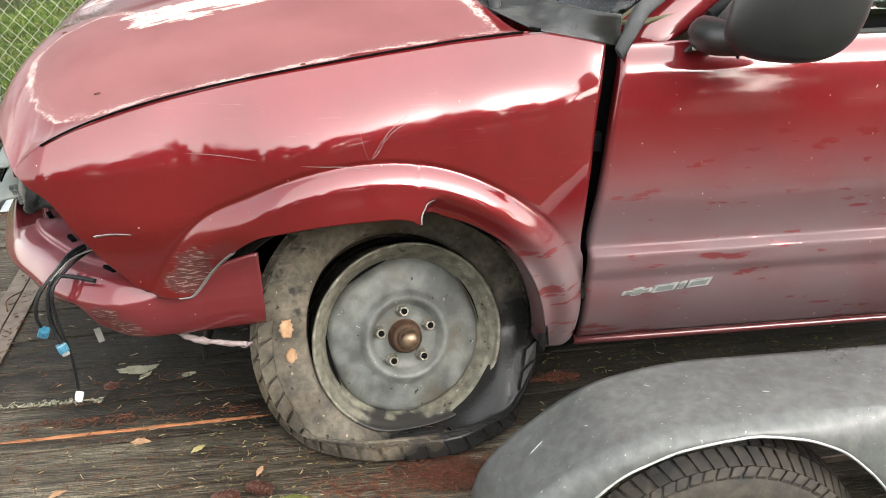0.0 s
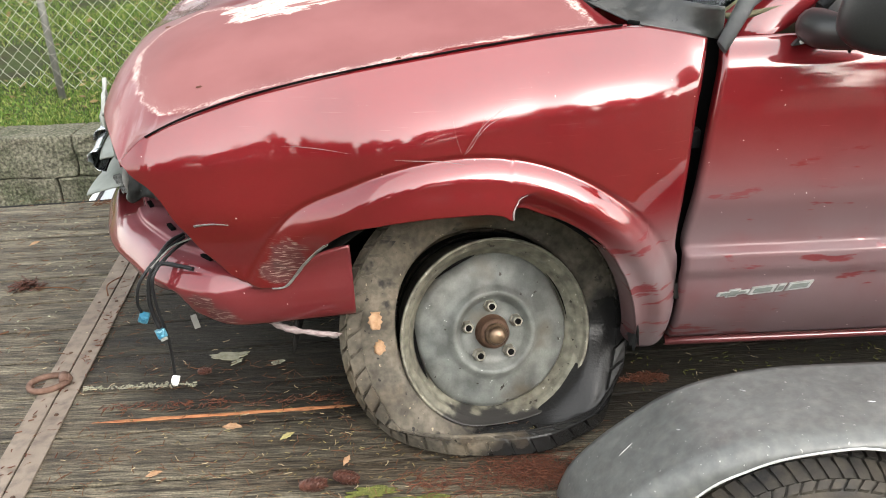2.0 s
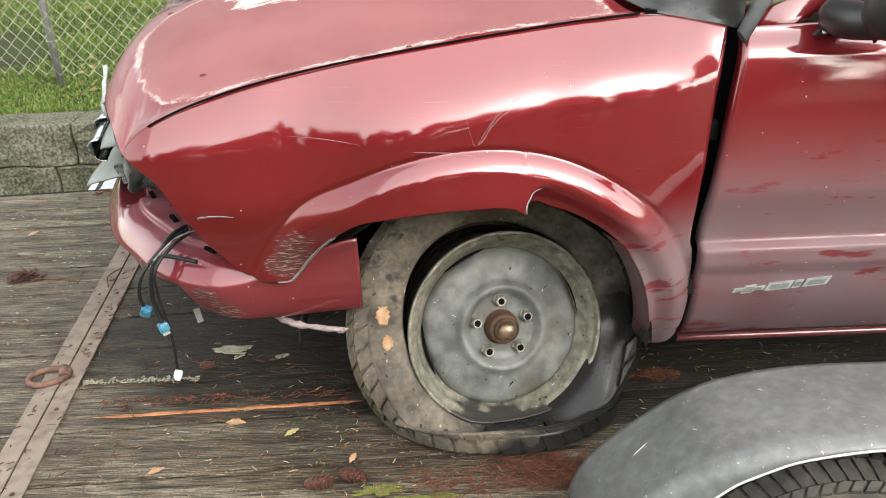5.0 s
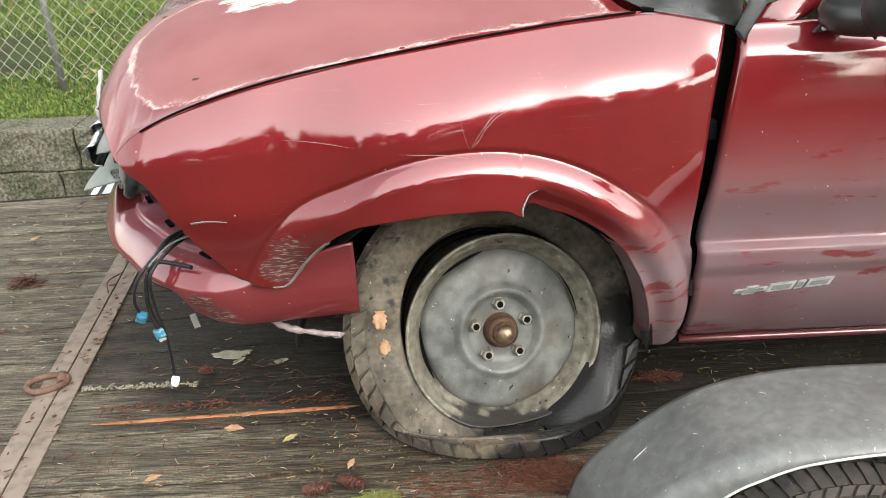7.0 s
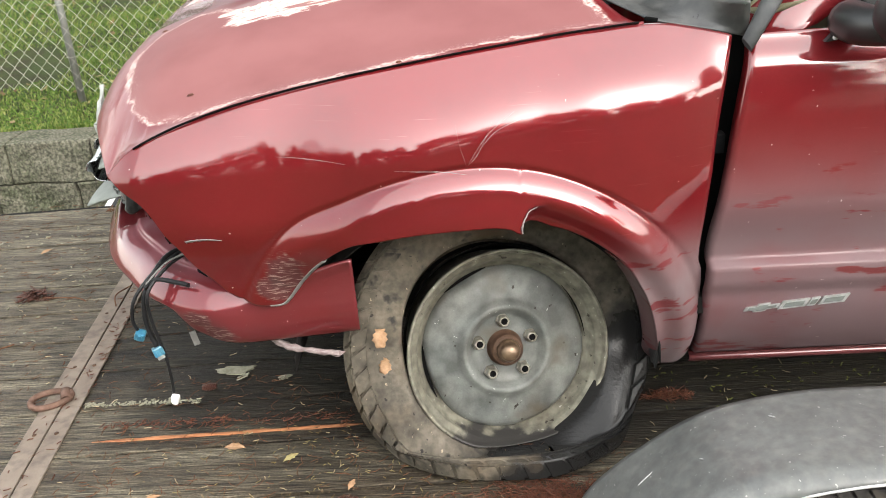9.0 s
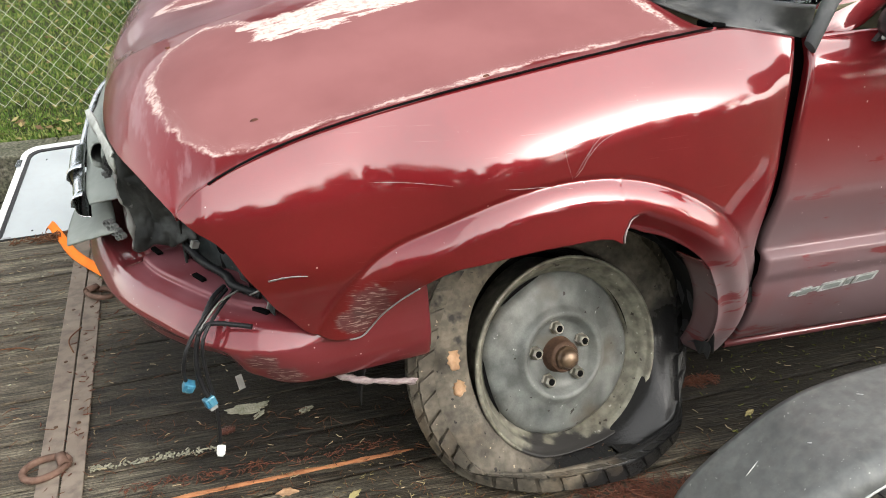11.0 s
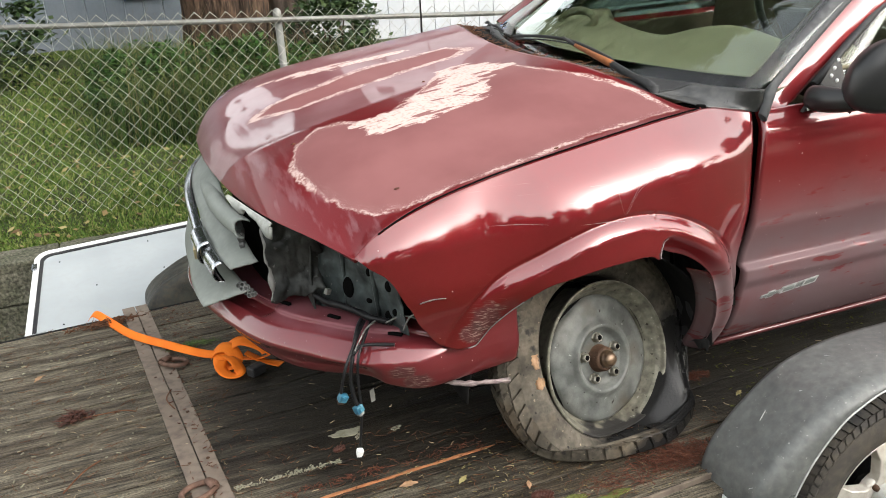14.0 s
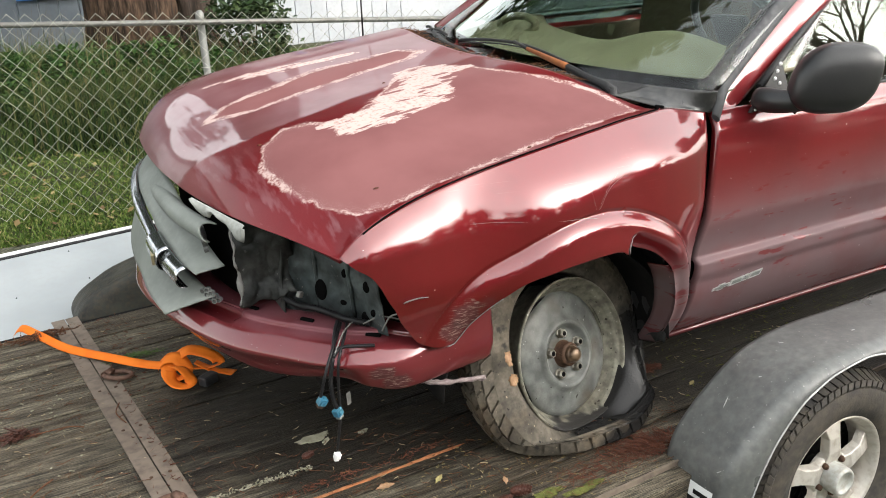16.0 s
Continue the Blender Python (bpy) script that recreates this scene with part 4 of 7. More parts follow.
CROWN += [(2.06 - x, z) for x, z in CROWN[-2::-1]]          # the second wheel's half is a mirror of the first
LIP += [(2.06 - x, z) for x, z in LIP[-2::-1]]
CX, CZ_, LX, LZ = (spline(*[(i, q[k]) for i, q in enumerate(c)]) for c in (CROWN, LIP) for k in (0, 1))
FEND_N = len(CROWN) - 1


def trailer_fender(u, v):
    """u runs along the fender from its front tip, v from its inner edge over the crown to the lip."""
    x, z = CX(u), CZ_(u)
    if v < 0.7:                                             # across the top
        yy, k = -0.225 - 0.19 * v / 0.7, 0.05 * (v / 0.7) ** 3
    else:                                                   # round the edge and down to the arched lip
        a = (v - 0.7) / 0.3 * math.pi / 2
        yy, k = -0.415 - 0.047 * math.sin(a), 0.05 + 0.95 * (1 - math.cos(a))
    return x + (LX(u) - x) * k, yy + 0.002 * noise.noise((x * 6, v * 3, 0)), z + (LZ(u) - z) * k


us_f = lin(0, 10, 60) + lin(10.1, FEND_N, 110)
fend = part("fender", grid(trailer_fender, us_f, lin(0, 0.68, 18) + lin(0.70, 1, 16)), M_FENDERPLASTIC, trailer, "scuffed black plastic wheel fender", solid=0.006)
part("fender_lip", tube([trailer_fender(u, 1.0) for u in us_f], 0.0028, 6), M_LIP, fend, "pale worn fender lip")
part("fender_bracket", box((0.10, -0.40, -0.16), (0.13, -0.24, -0.10), 0.004), M_DARK, fend)


for u0, v0, du, dv in ((3.45, 0.335, 0.42, -0.035), (1.7, 0.64, 0.1, 0.04), (5.2, 0.42, 0.10, 0.02), (7.4, 0.22, 0.14, 0.03), (10.6, 0.48, 0.16, 0.01)):
    pts = [Vector(trailer_fender(u0 + du * k / 5, v0 + dv * k / 5)) + Vector((-0.0010, 0, 0.0014)) for k in range(6)]
    part("scratch", tube(pts, [0.0005, 0.0012, 0.0014, 0.0012, 0.001, 0.0004], 5), M_LIP, fend, "pale scratch")


def sticker_point(u, v, lift):
    s = 0.45 + 0.70 * v
    a, b = Vector(trailer_fender(s, 0.29 + 0.37 * u)), Vector(trailer_fender(s + 0.05, 0.29 + 0.37 * u))
    n = (b - a).cross(Vector((0, -1, 0))).normalized()
    if n.x > 0:
        n = -n
    return tuple(a + n * lift)


label = part("sticker", grid(lambda u, v: sticker_point(u, v, 0.0016), lin(0, 1, 8), lin(0, 1, 6)), M_WHITE, fend, "white maker's label with dark bars")
for u0, u1, v0, v1 in ((0.12, 0.95, 0.25, 0.5), (0.4, 0.92, 0.62, 0.78), (0.05, 0.1, 0.3, 0.6)):
    part("bar", grid(lambda u, v: sticker_point(u0 + (u1 - u0) * u, v0 + (v1 - v0) * v, 0.003), lin(0, 1, 6), lin(0, 1, 3)), M_DARK, label, "dark printed bar")


def trailer_wheel(cx, cy, cz):
    m = Matrix.Translation((cx, cy, cz)) @ pose(0, 0, 0, 90, 0, 0) @ Matrix.Scale(0.91, 4)
    w = part("trailer_wheel", revolve([(0.19, -0.2), (0.185, -0.06), (0.192, -0.02), (0.205, -0.008), (0.212, 0.0), (0.216, -0.004), (0.214, -0.014), (0.204, -0.02)], 72, m), M_ALLOY, trailer, "white-silver five-spoke alloy wheel")
    for k in range(5):
        a = 2 * math.pi * k / 5 + 0.35
        bm = bmesh.new()
        rot = m @ Matrix.Rotation(a, 4, "Z")
        secs = []
        for r, half, h in ((0.05, 0.045, -0.018), (0.09, 0.034, -0.010), (0.14, 0.030, -0.014), (0.19, 0.046, -0.030)):
            secs.append([bm.verts.new(rot @ Vector((r, yy, hh))) for yy, hh in ((-half, h - 0.03), (-half * 0.82, h), (half * 0.82, h), (half, h - 0.03))])
        for p0, p1 in zip(secs, secs[1:]):
            for q in range(3):
                bm.faces.new((p0[q], p0[q + 1], p1[q + 1], p1[q]))
        part("spoke", bm, M_ALLOY, w, bevel=0.003)
        b = rot @ Matrix.Rotation(0.63, 4, "Z") @ Matrix.Translation((0.063, 0, -0.022))
        part("lug_nut", revolve([(0.011, 0.0), (0.011, 0.012), (0.008, 0.018), (0.0, 0.019)], 6, b), M_RUST, w, "rust-stained lug nut")
    part("centre_plate", revolve([(0.082, -0.05), (0.08, -0.022), (0.074, -0.018), (0.0, -0.018)], 40, m), M_ALLOY, w)
    part("hub_cap", revolve([(0.05, -0.03), (0.049, 0.026), (0.045, 0.034), (0.036, 0.035), (0.034, 0.030), (0.0, 0.030)], 36, m), M_GREASE, w, "dusty steel hub cap")
    part("brake_back", revolve([(0.19, -0.10), (0.0, -0.10)], 40, m), M_VOID, w)
    prof = [(0.208, -0.012), (0.225, 0.006), (0.262, 0.016), (0.30, 0.014), (0.332, 0.0), (0.348, -0.02), (0.356, -0.045), (0.358, -0.10), (0.356, -0.155), (0.33, -0.2), (0.27, -0.21), (0.2, -0.19)]
    t = part("tyre", revolve(prof, 100, m), M_RUBBER, w, "dusty radial tyre")
    bm = bmesh.new()
    for k in range(70):
        for (r0, h0, r1, h1, sk) in ((0.318, 0.009, 0.335, 0.0, -1.2), (0.336, -0.002, 0.357, -0.04, 1.3), (0.3585, -0.05, 0.360, -0.09, -0.4), (0.360, -0.098, 0.3585, -0.14, 0.4)):
            cs = []
            for lift in (-0.004, 0.006):
                for (r, h, da) in ((r0, h0, 0), (r0, h0, 0.76), (r1, h1, 0.76 + sk * 0.3), (r1, h1, sk * 0.3)):
                    a = 2 * math.pi * (k + da) / 70
                    rr = r + lift
                    cs.append(bm.verts.new(m @ Vector((rr * math.cos(a), rr * math.sin(a), h + lift * 0.3))))
            for q in ((4, 5, 6, 7), (0, 4, 7, 3), (1, 2, 6, 5), (0, 1, 5, 4), (3, 7, 6, 2)):
                bm.faces.new([cs[i] for i in q])
    tagged(part("tread", bm, M_RUBBER, t), kind="stuff")


trailer_wheel(0.566, -0.415, -0.145)
trailer_wheel(1.492, -0.415, -0.145)
part("axle", tube([(0.566, -0.34, -0.145), (0.566, 2.1, -0.145)], 0.03, 10), M_DARK, trailer)


def far_fender(u, v):
    a = min(u / 0.35, 1) * math.pi / 2
    x = -0.75 - 0.52 * math.cos(a) ** 1.3 + max(0, u - 0.35) * 2.0
    z = -0.10 + 0.235 * math.sin(a)
    side = smoothstep(0, 0.25, v)
    return x + 0.05 * (1 - side) * math.cos(a), 1.875 + 0.26 * v, -0.13 + (z + 0.13) * side + 0.006 * noise.noise((x * 9, v * 6, 2))


part("fender", grid(far_fender, lin(0, 1, 50), lin(0, 1, 24)), M_FENDERDIRTY, trailer, "dirty black plastic fender with dead needles", solid=0.006)
# ---- the truck ----
truck = thing("pickup_truck", (0.0, 0.85, 0.0), "wrecked dark red pickup truck with crushed nose and flat tyre", "truck")

# hood: from its leading edge (u = 0) to the cowl (u = 1), from the near seam (v = 0) to the far one (v = 1)
SEAM_Y = spline((-0.76, -0.0436), (-0.72, -0.0438), (-0.66, -0.036), (-0.56, -0.024), (-0.44, -0.0255), (-0.3, -0.0235), (-0.15, -0.0148), (0.0, 0.0013), (0.15, 0.0225), (0.27, 0.0427), (0.32, 0.044), (0.43, 0.018))
SEAM_Z = spline((-0.76, 0.7122), (-0.72, 0.749), (-0.66, 0.7794), (-0.56, 0.8123), (-0.44, 0.842), (-0.3, 0.867), (-0.15, 0.8867), (0.0, 0.9028), (0.15, 0.9147), (0.27, 0.9175), (0.34, 0.904), (0.43, 0.882))
EDGE_X = spline((0.0, -0.762), (0.08, -0.825), (0.17, -0.888), (0.27, -0.93), (0.45, -0.968), (0.6, -0.985), (0.8, -0.965), (0.92, -0.89), (1.0, -0.78))
EDGE_Z = spline((0.0, 0.7122), (0.08, 0.732), (0.17, 0.745), (0.27, 0.750), (0.45, 0.757), (0.6, 0.775), (0.8, 0.80), (1.0, 0.80))
REAR_X = spline((0.0, 0.25), (0.3, 0.06), (0.5, 0.02), (0.8, 0.08), (1.0, 0.2))
RIDGE = spline((-1.0, 0.73), (-0.94, 0.67), (-0.84, 0.56), (-0.72, 0.525), (-0.59, 0.52), (-0.4, 0.56), (-0.1, 0.64), (0.3, 0.7))
FAR_Y = 1.66


def hood_point(u, v):
    x = EDGE_X(v) + (REAR_X(v) - EDGE_X(v)) * u
    d = x - EDGE_X(v)
    yn = SEAM_Y(x)
    y = yn + (FAR_Y - yn) * v
    a = 0.10 + 0.028 * smoothstep(0, 0.3, v)
    s = 0.10 - 0.035 * smoothstep(0, 0.3, v)
    rise = a * (1 - math.exp(-d / s)) + (0.088 + 0.03 * smoothstep(0, 0.3, v)) * d
    z = EDGE_Z(v) + rise
    z += 0.035 * math.sin(math.pi * v) * smoothstep(0.05, 0.5, d)
    # soft crease along the edge of the raised middle
    k = 0.10 * smoothstep(0.0, 0.07, d) * (1 - 0.75 * smoothstep(-0.7, -0.05, x))
    t = RIDGE(x) - y
    z -= k * (math.sqrt(t * t + 0.00002) - abs(t) * 0.35) * math.exp(-abs(t) / 0.16)
    w = math.exp(-v / 0.03)
    z = z * (1 - w) + SEAM_Z(x) * w
    z += 0.0015 * noise.noise((x * 3, y * 3, 7))
    return x, y, z


def ragged_distance(poly, x, y):
    """Signed distance to a closed outline, negative inside."""
    best, inside = 9.0, False
    n = len(poly)
    for i in range(n):
        (ax, ay), (bx, by) = poly[i], poly[(i + 1) % n]
        dx, dy = bx - ax, by - ay
        t = min(max(((x - ax) * dx + (y - ay) * dy) / (dx * dx + dy * dy), 0), 1)
        best = min(best, math.hypot(x - ax - t * dx, y - ay - t * dy))
        if (ay > y) != (by > y) and x < ax + (y - ay) / (by - ay) * dx:
            inside = not inside
    return -best if inside else best


# where the clear coat has failed, seen from above
BARE = [(0.2, 0.08), (-0.07, 0.05), (-0.28, 0.005), (-0.43, 0.0), (-0.61, -0.005), (-0.68, 0.02), (-0.74, 0.09), (-0.78, 0.19), (-0.80, 0.27), (-0.81, 0.34),
        (-0.77, 0.44), (-0.70, 0.49), (-0.63, 0.46), (-0.57, 0.38), (-0.44, 0.46), (-0.29, 0.62), (-0.2, 0.71), (-0.09, 0.62), (-0.02, 0.45), (0.06, 0.34), (0.15, 0.21)]
FLAKE = [(-0.62, 0.40), (-0.60, 0.33), (-0.54, 0.31), (-0.44, 0.31), (-0.33, 0.33), (-0.21, 0.39), (-0.17, 0.51), (-0.07, 0.58), (-0.17, 0.71), (-0.25, 0.70), (-0.30, 0.54), (-0.43, 0.49), (-0.47, 0.43)]
BARE_2 = [(-0.83, 0.84), (-0.75, 0.90), (-0.57, 0.91), (-0.42, 0.97), (-0.26, 0.96), (-0.12, 0.97), (-0.07, 0.88), (-0.15, 0.83), (-0.30, 0.81), (-0.50, 0.76), (-0.70, 0.76)]
FLAKE_2 = [(-0.73, 1.18), (-0.5, 1.07), (-0.26, 1.05), (-0.24, 1.08), (-0.36, 1.12), (-0.58, 1.16)]

us = [(i / 150) ** 1.4 for i in range(151)]
vs = [0.5 * t + 0.5 * t ** 1.3 for t in lin(0, 1, 201)]
bm = grid(hood_point, us, vs)
peel, flake, sheen_film, nose = (bm.verts.layers.float.new(k) for k in ("peel", "flake", "sheen_film", "nose"))
for v in bm.verts:
    v[peel] = min(ragged_distance(BARE, v.co.x, v.co.y), ragged_distance(BARE_2, v.co.x, v.co.y))
    v[sheen_film] = v.co.y - RIDGE(v.co.x) - 0.25 * smoothstep(-0.35, 0.1, v.co.x)
    v[nose] = v.co.x - EDGE_X((v.co.y - SEAM_Y(v.co.x)) / (FAR_Y - SEAM_Y(v.co.x)))
    v[flake] = min(ragged_distance(FLAKE, v.co.x, v.co.y), ragged_distance(FLAKE_2, v.co.x, v.co.y))
hood = part("hood", bm, M_HOOD, truck, "faded red hood with peeling clear coat", solid=0.012)
M_CHIP = mat("rust_chip", (0.06, 0.02, 0.015), 0.8, 0, (0.1, 0.04, 0.02), 100)
for x, y, r in ((-0.612, 0.067, 0.006), (-0.777, 0.461, 0.006), (-0.2, 0.02, 0.005), (-0.33, 0.62, 0.004)):
    v = (y - SEAM_Y(x)) / (FAR_Y - SEAM_Y(x))
    u = (x - EDGE_X(v)) / (REAR_X(v) - EDGE_X(v))
    p = Vector(hood_point(u, v))
    m = Matrix.Translation(p + Vector((0, 0, 0.001)))
    part("paint_chip", revolve([(0.0, 0.002), (r * 0.6, 0.0015), (r, -0.001)], 7, m @ pose(0, 0, 0, 6, -8, 0) @ Matrix.Diagonal((1.4, 0.8, 1, 1))), M_CHIP, hood, "rusty stone chip")

part("shut_line", tube([(x, SEAM_Y(x) - 0.0035, SEAM_Z(x) - 0.001) for x in lin(-0.70, 0.24, 60)], 0.0022, 6), M_VOID, truck, "dark gap beside the hood")

# front fender
AX, AZ = -0.09, 0.22                                       # centre of the wheel opening
BULGE = spline((-0.77, -0.05), (-0.70, -0.074), (-0.6, -0.078), (-0.52, -0.075), (-0.45, -0.074), (-0.4, -0.082), (-0.335, -0.10), (-0.265, -0.117), (-0.19, -0.122), (-0.1, -0.114), (0.0, -0.099),
               (0.06, -0.090), (0.15, -0.083), (0.21, -0.073), (0.26, -0.061), (0.31, -0.045), (0.34, -0.033), (0.386, -0.010), (0.42, 0.004))
SIDE = spline((0.15, 0.115), (0.24, 0.055), (0.32, 0.02), (0.42, 0.004), (0.55, -0.004), (0.7, 0.0), (0.8, 0.01), (0.9, 0.03))
LOWER = spline((-0.765, 0.712), (-0.753, 0.705), (-0.734, 0.687), (-0.699, 0.66), (-0.68, 0.632), (-0.662, 0.593), (-0.64, 0.555), (-0.629, 0.528), (-0.601, 0.485), (-0.575, 0.447), (-0.553, 0.430), (-0.50, 0.417), (-0.472, 0.414),
               (-0.46, 0.424), (-0.426, 0.469), (-0.385, 0.517), (-0.344, 0.554), (-0.305, 0.578), (-0.249, 0.592), (-0.194, 0.600), (-0.14, 0.603), (-0.05, 0.602), (-0.01, 0.595), (0.012, 0.586), (0.0165, 0.598), (0.03, 0.597), (0.063, 0.583), (0.106, 0.566),
               (0.153, 0.537), (0.188, 0.507), (0.22, 0.47), (0.24, 0.435), (0.263, 0.387), (0.284, 0.319), (0.303, 0.231), (0.316, 0.155), (0.42, 0.155))
GAP_F = spline((0.15, 0.383), (0.42, 0.376), (0.45, 0.367), (0.56, 0.369), (0.66, 0.374), (0.75, 0.383), (0.88, 0.405))
GAP_D = spline((0.15, 0.390), (0.42, 0.384), (0.45, 0.384), (0.56, 0.391), (0.66, 0.403), (0.75, 0.414), (0.88, 0.435))


TEAR_X = spline((0.57, 0.015), (0.60, 0.0115), (0.617, 0.019), (0.632, 0.037), (0.638, 0.075), (0.642, 0.16))    # where the pushed-in lip tore from the flare


def fender_y(x, z):
    zt, yt = SEAM_Z(x), SEAM_Y(x)
    zm = 0.69 + 0.085 * smoothstep(-0.55, 0.30, x)
    b = BULGE(x)
    if z > zm:
        w = (zt - z) / max(zt - zm, 0.02)
        y = yt + (b - yt) * math.sin(min(max(w, 0), 1) * math.pi / 2) ** 1.02
    else:
        y = b + (SIDE(z) - SIDE(zm)) + 0.042 * smoothstep(0.62, 0.43, z) * smoothstep(-0.25, -0.5, x) + 0.036 * smoothstep(0.66, 0.44, z) * smoothstep(0.20, 0.36, x)
    # the flare: a groove, a rounded ridge and a band down to the lip
    r = math.hypot(x - AX, z - AZ)
    rc = 0.485 + 0.019 * smoothstep(-0.3, -0.45, x)
    t = min(max((rc - r) / 0.092, 0.0), 1.0)
    lip = 0.026 * smoothstep(-0.46, -0.26, x) * (1 - smoothstep(0.0, 0.005, x - TEAR_X(z)))
    lip -= 0.004 * smoothstep(0.0, 0.02, x - TEAR_X(z))
    ridge = 0.022 - 0.006 * smoothstep(-0.3, -0.5, x)
    y += 0.004 * math.exp(-((rc + 0.003 - r) / 0.006) ** 2)
    y -= ridge * math.sin(min(t / 0.42, 1.0) * math.pi / 2) + (lip - ridge) * smoothstep(0.40, 1.0, t)
    y += 0.0012 * noise.noise((x * 6, z * 6, 2)) + 0.002 * noise.noise((x * 2.0, z * 2.0, 5))
    return y


def fender_point(u, w):
    x = u
    z0 = LOWER(x)
    zt = SEAM_Z(x)
    z = zt + (z0 - zt) * w
    k = smoothstep(0.2, 0.39, x)
    x = x + k * (GAP_F(z) - 0.39)
    y = fender_y(x, z)
    if w == 0:
        z -= 0.004
    return x, y, z


cols = lin(-0.762, -0.5, 36) + lin(-0.494, 0.2, 110) + lin(0.205, 0.325, 44) + lin(0.335, 0.39, 8)
rws = [0, 0.012] + lin(0.03, 1, 100)
fender = part("front_fender", grid(fender_point, cols, rws), M_FENDER, truck, "dented red front fender with scratched arch", solid=0.003)

# curled grey edge where the front of the arch is torn, and a lifted sliver of paint


def torn_lip(x, v):
    p = Vector(fender_point(x, 1.0))
    w = 0.55 + 0.6 * abs(noise.noise((x * 40, 0, 2)))
    return p.x + 0.004 * v, p.y - 0.004 + 0.030 * v * w, p.z + 0.004 - 0.010 * math.sin(v * 2.4) * w


def tear_curl(t, v):
    # the bright curled rim of the tear
    z = 0.586 + 0.047 * t
    x = TEAR_X(z) - 0.002
    w = 0.6 * (0.25 + 0.75 * math.sin(math.pi * min(t + 0.15, 1.0))) * (1 + 0.4 * noise.noise((t * 14, 0, 4)))
    return x + 0.0028 * v * w, fender_y(x - 0.006, z) - 0.001 - 0.003 * math.sin(v * 2.6) * w, z + 0.0015 * v * w


part("tear_curl", grid(tear_curl, lin(0, 1, 24), lin(0, 1, 5)), M_SPLINTER, fender, "bare curled rim of a tear", solid=0.001)
for run in (((-0.434, 0.7376), (-0.36, 0.734), (-0.293, 0.7267)), ((-0.2135, 0.7151), (-0.15, 0.709), (-0.082, 0.6993)), ((-0.083, 0.713), (-0.045, 0.765), (0.004, 0.800)), ((-0.080, 0.716), (-0.062, 0.735), (-0.036, 0.786)),
            ((-0.083, 0.712), (-0.094, 0.75), (-0.1, 0.79)), ((-0.06, 0.74), (-0.03, 0.77), (0.02, 0.789))):
    line = curve_points([(x, 0, z) for x, z in run], 24)
    bm = grid(lambda i, v: (line[i].x, fender_y(line[i].x, line[i].z) - 0.0006, line[i].z + (v - 0.5) * 0.0013 * math.sin(math.pi * (i + 0.3) / 23.6) * (1 + 0.8 * noise.noise((i * 0.9, run[0][0] * 50, 0)))), range(24), (0, 1))
    part("scratch", bm, M_SPLINTER, fender, "thin pale scratch")
part("torn_lip", grid(torn_lip, lin(-0.495, -0.365, 40), lin(0, 1, 8)), M_PALE, fender, "bare grey curled fender edge", solid=0.002)


def sliver(u, v):
    x = -0.625 + 0.068 * u
    z = 0.583 + 0.004 * math.sin(u * 3) - 0.003 * u + 0.0055 * (v - 0.5) * (1.2 - u) * (1 + 0.6 * noise.noise((u * 30, v * 3, 1)))
    return x, fender_y(x, z) - 0.002 - 0.006 * v * (1 - u), z


part("paint_sliver", grid(sliver, lin(0, 1, 24), lin(0, 1, 4)), M_PALE, fender, "lifted sliver of pale paint", solid=0.001)

# the arch's rear edge is folded inwards
part("arch_flange", grid(lambda x, v: (x - 0.022 * v, fender_point(x, 1.0)[1] + 0.004 + 0.065 * v, fender_point(x, 1.0)[2] - 0.006 * v + 0.004 * noise.noise((x * 60, v * 3, 1)) * v), lin(0.20, 0.316, 40), lin(0, 1, 6)), M_FENDER, fender, "dusty folded inner edge", solid=0.002)

# dark wheel housing behind it
part("wheel_housing", grid(lambda a, v: (AX + 0.395 * math.cos(a), 0.02 + 0.5 * v, AZ - 0.02 + 0.375 * math.sin(a)), lin(0.0, math.pi - 0.05, 30), lin(0, 1, 6)), M_DARK, truck, solid=0.003)
part("wheel_housing_end", box((-0.5, 0.5, 0.1), (0.34, 0.52, 0.66)), M_DARK, truck)
part("splash_shield", grid(lambda a, v: (0.297 + 0.012 * math.sin(v * 9) * (1 - v) - 0.02 * v * v, 0.03 + 0.16 * a, 0.18 + 0.30 * v + 0.008 * math.sin(a * 20)), lin(0, 1, 14), lin(0, 1, 10)), M_BLACK, truck, "torn black splash shield", solid=0.004)
# pillar box in near black: the door gap's shade put into its colour
part("shaded_hinge_pillar", box((0.345, 0.055, 0.30), (0.47, 0.3, 0.88), 0.01), M_VOID, truck)
for z in (0.33, 0.68):
    part("door_hinge", box((0.365, 0.03, z - 0.02), (0.41, 0.06, z + 0.02), 0.004), M_DARK, truck, "black door hinge")

# door


def door_y(x, z):
    y = SIDE(z) + 0.014 * smoothstep(0.432, 0.446, z) - 0.030 * smoothstep(0.45, 0.60, z)
    y -= 0.010 * smoothstep(0.445, 0.43, z) * smoothstep(0.36, 0.40, z)
    y += 0.02 * smoothstep(0.82, 0.885, z) ** 2
    y += 0.0012 * noise.noise((x * 4, z * 4, 4))
    return y


def door_point(u, w):
    z = 0.172 + (0.888 - 0.172) * w
    x0 = GAP_D(z)
    x = x0 + (1.62 - x0) * u
    return x, door_y(x, z) + (0.018 if u == 0 else 0), z


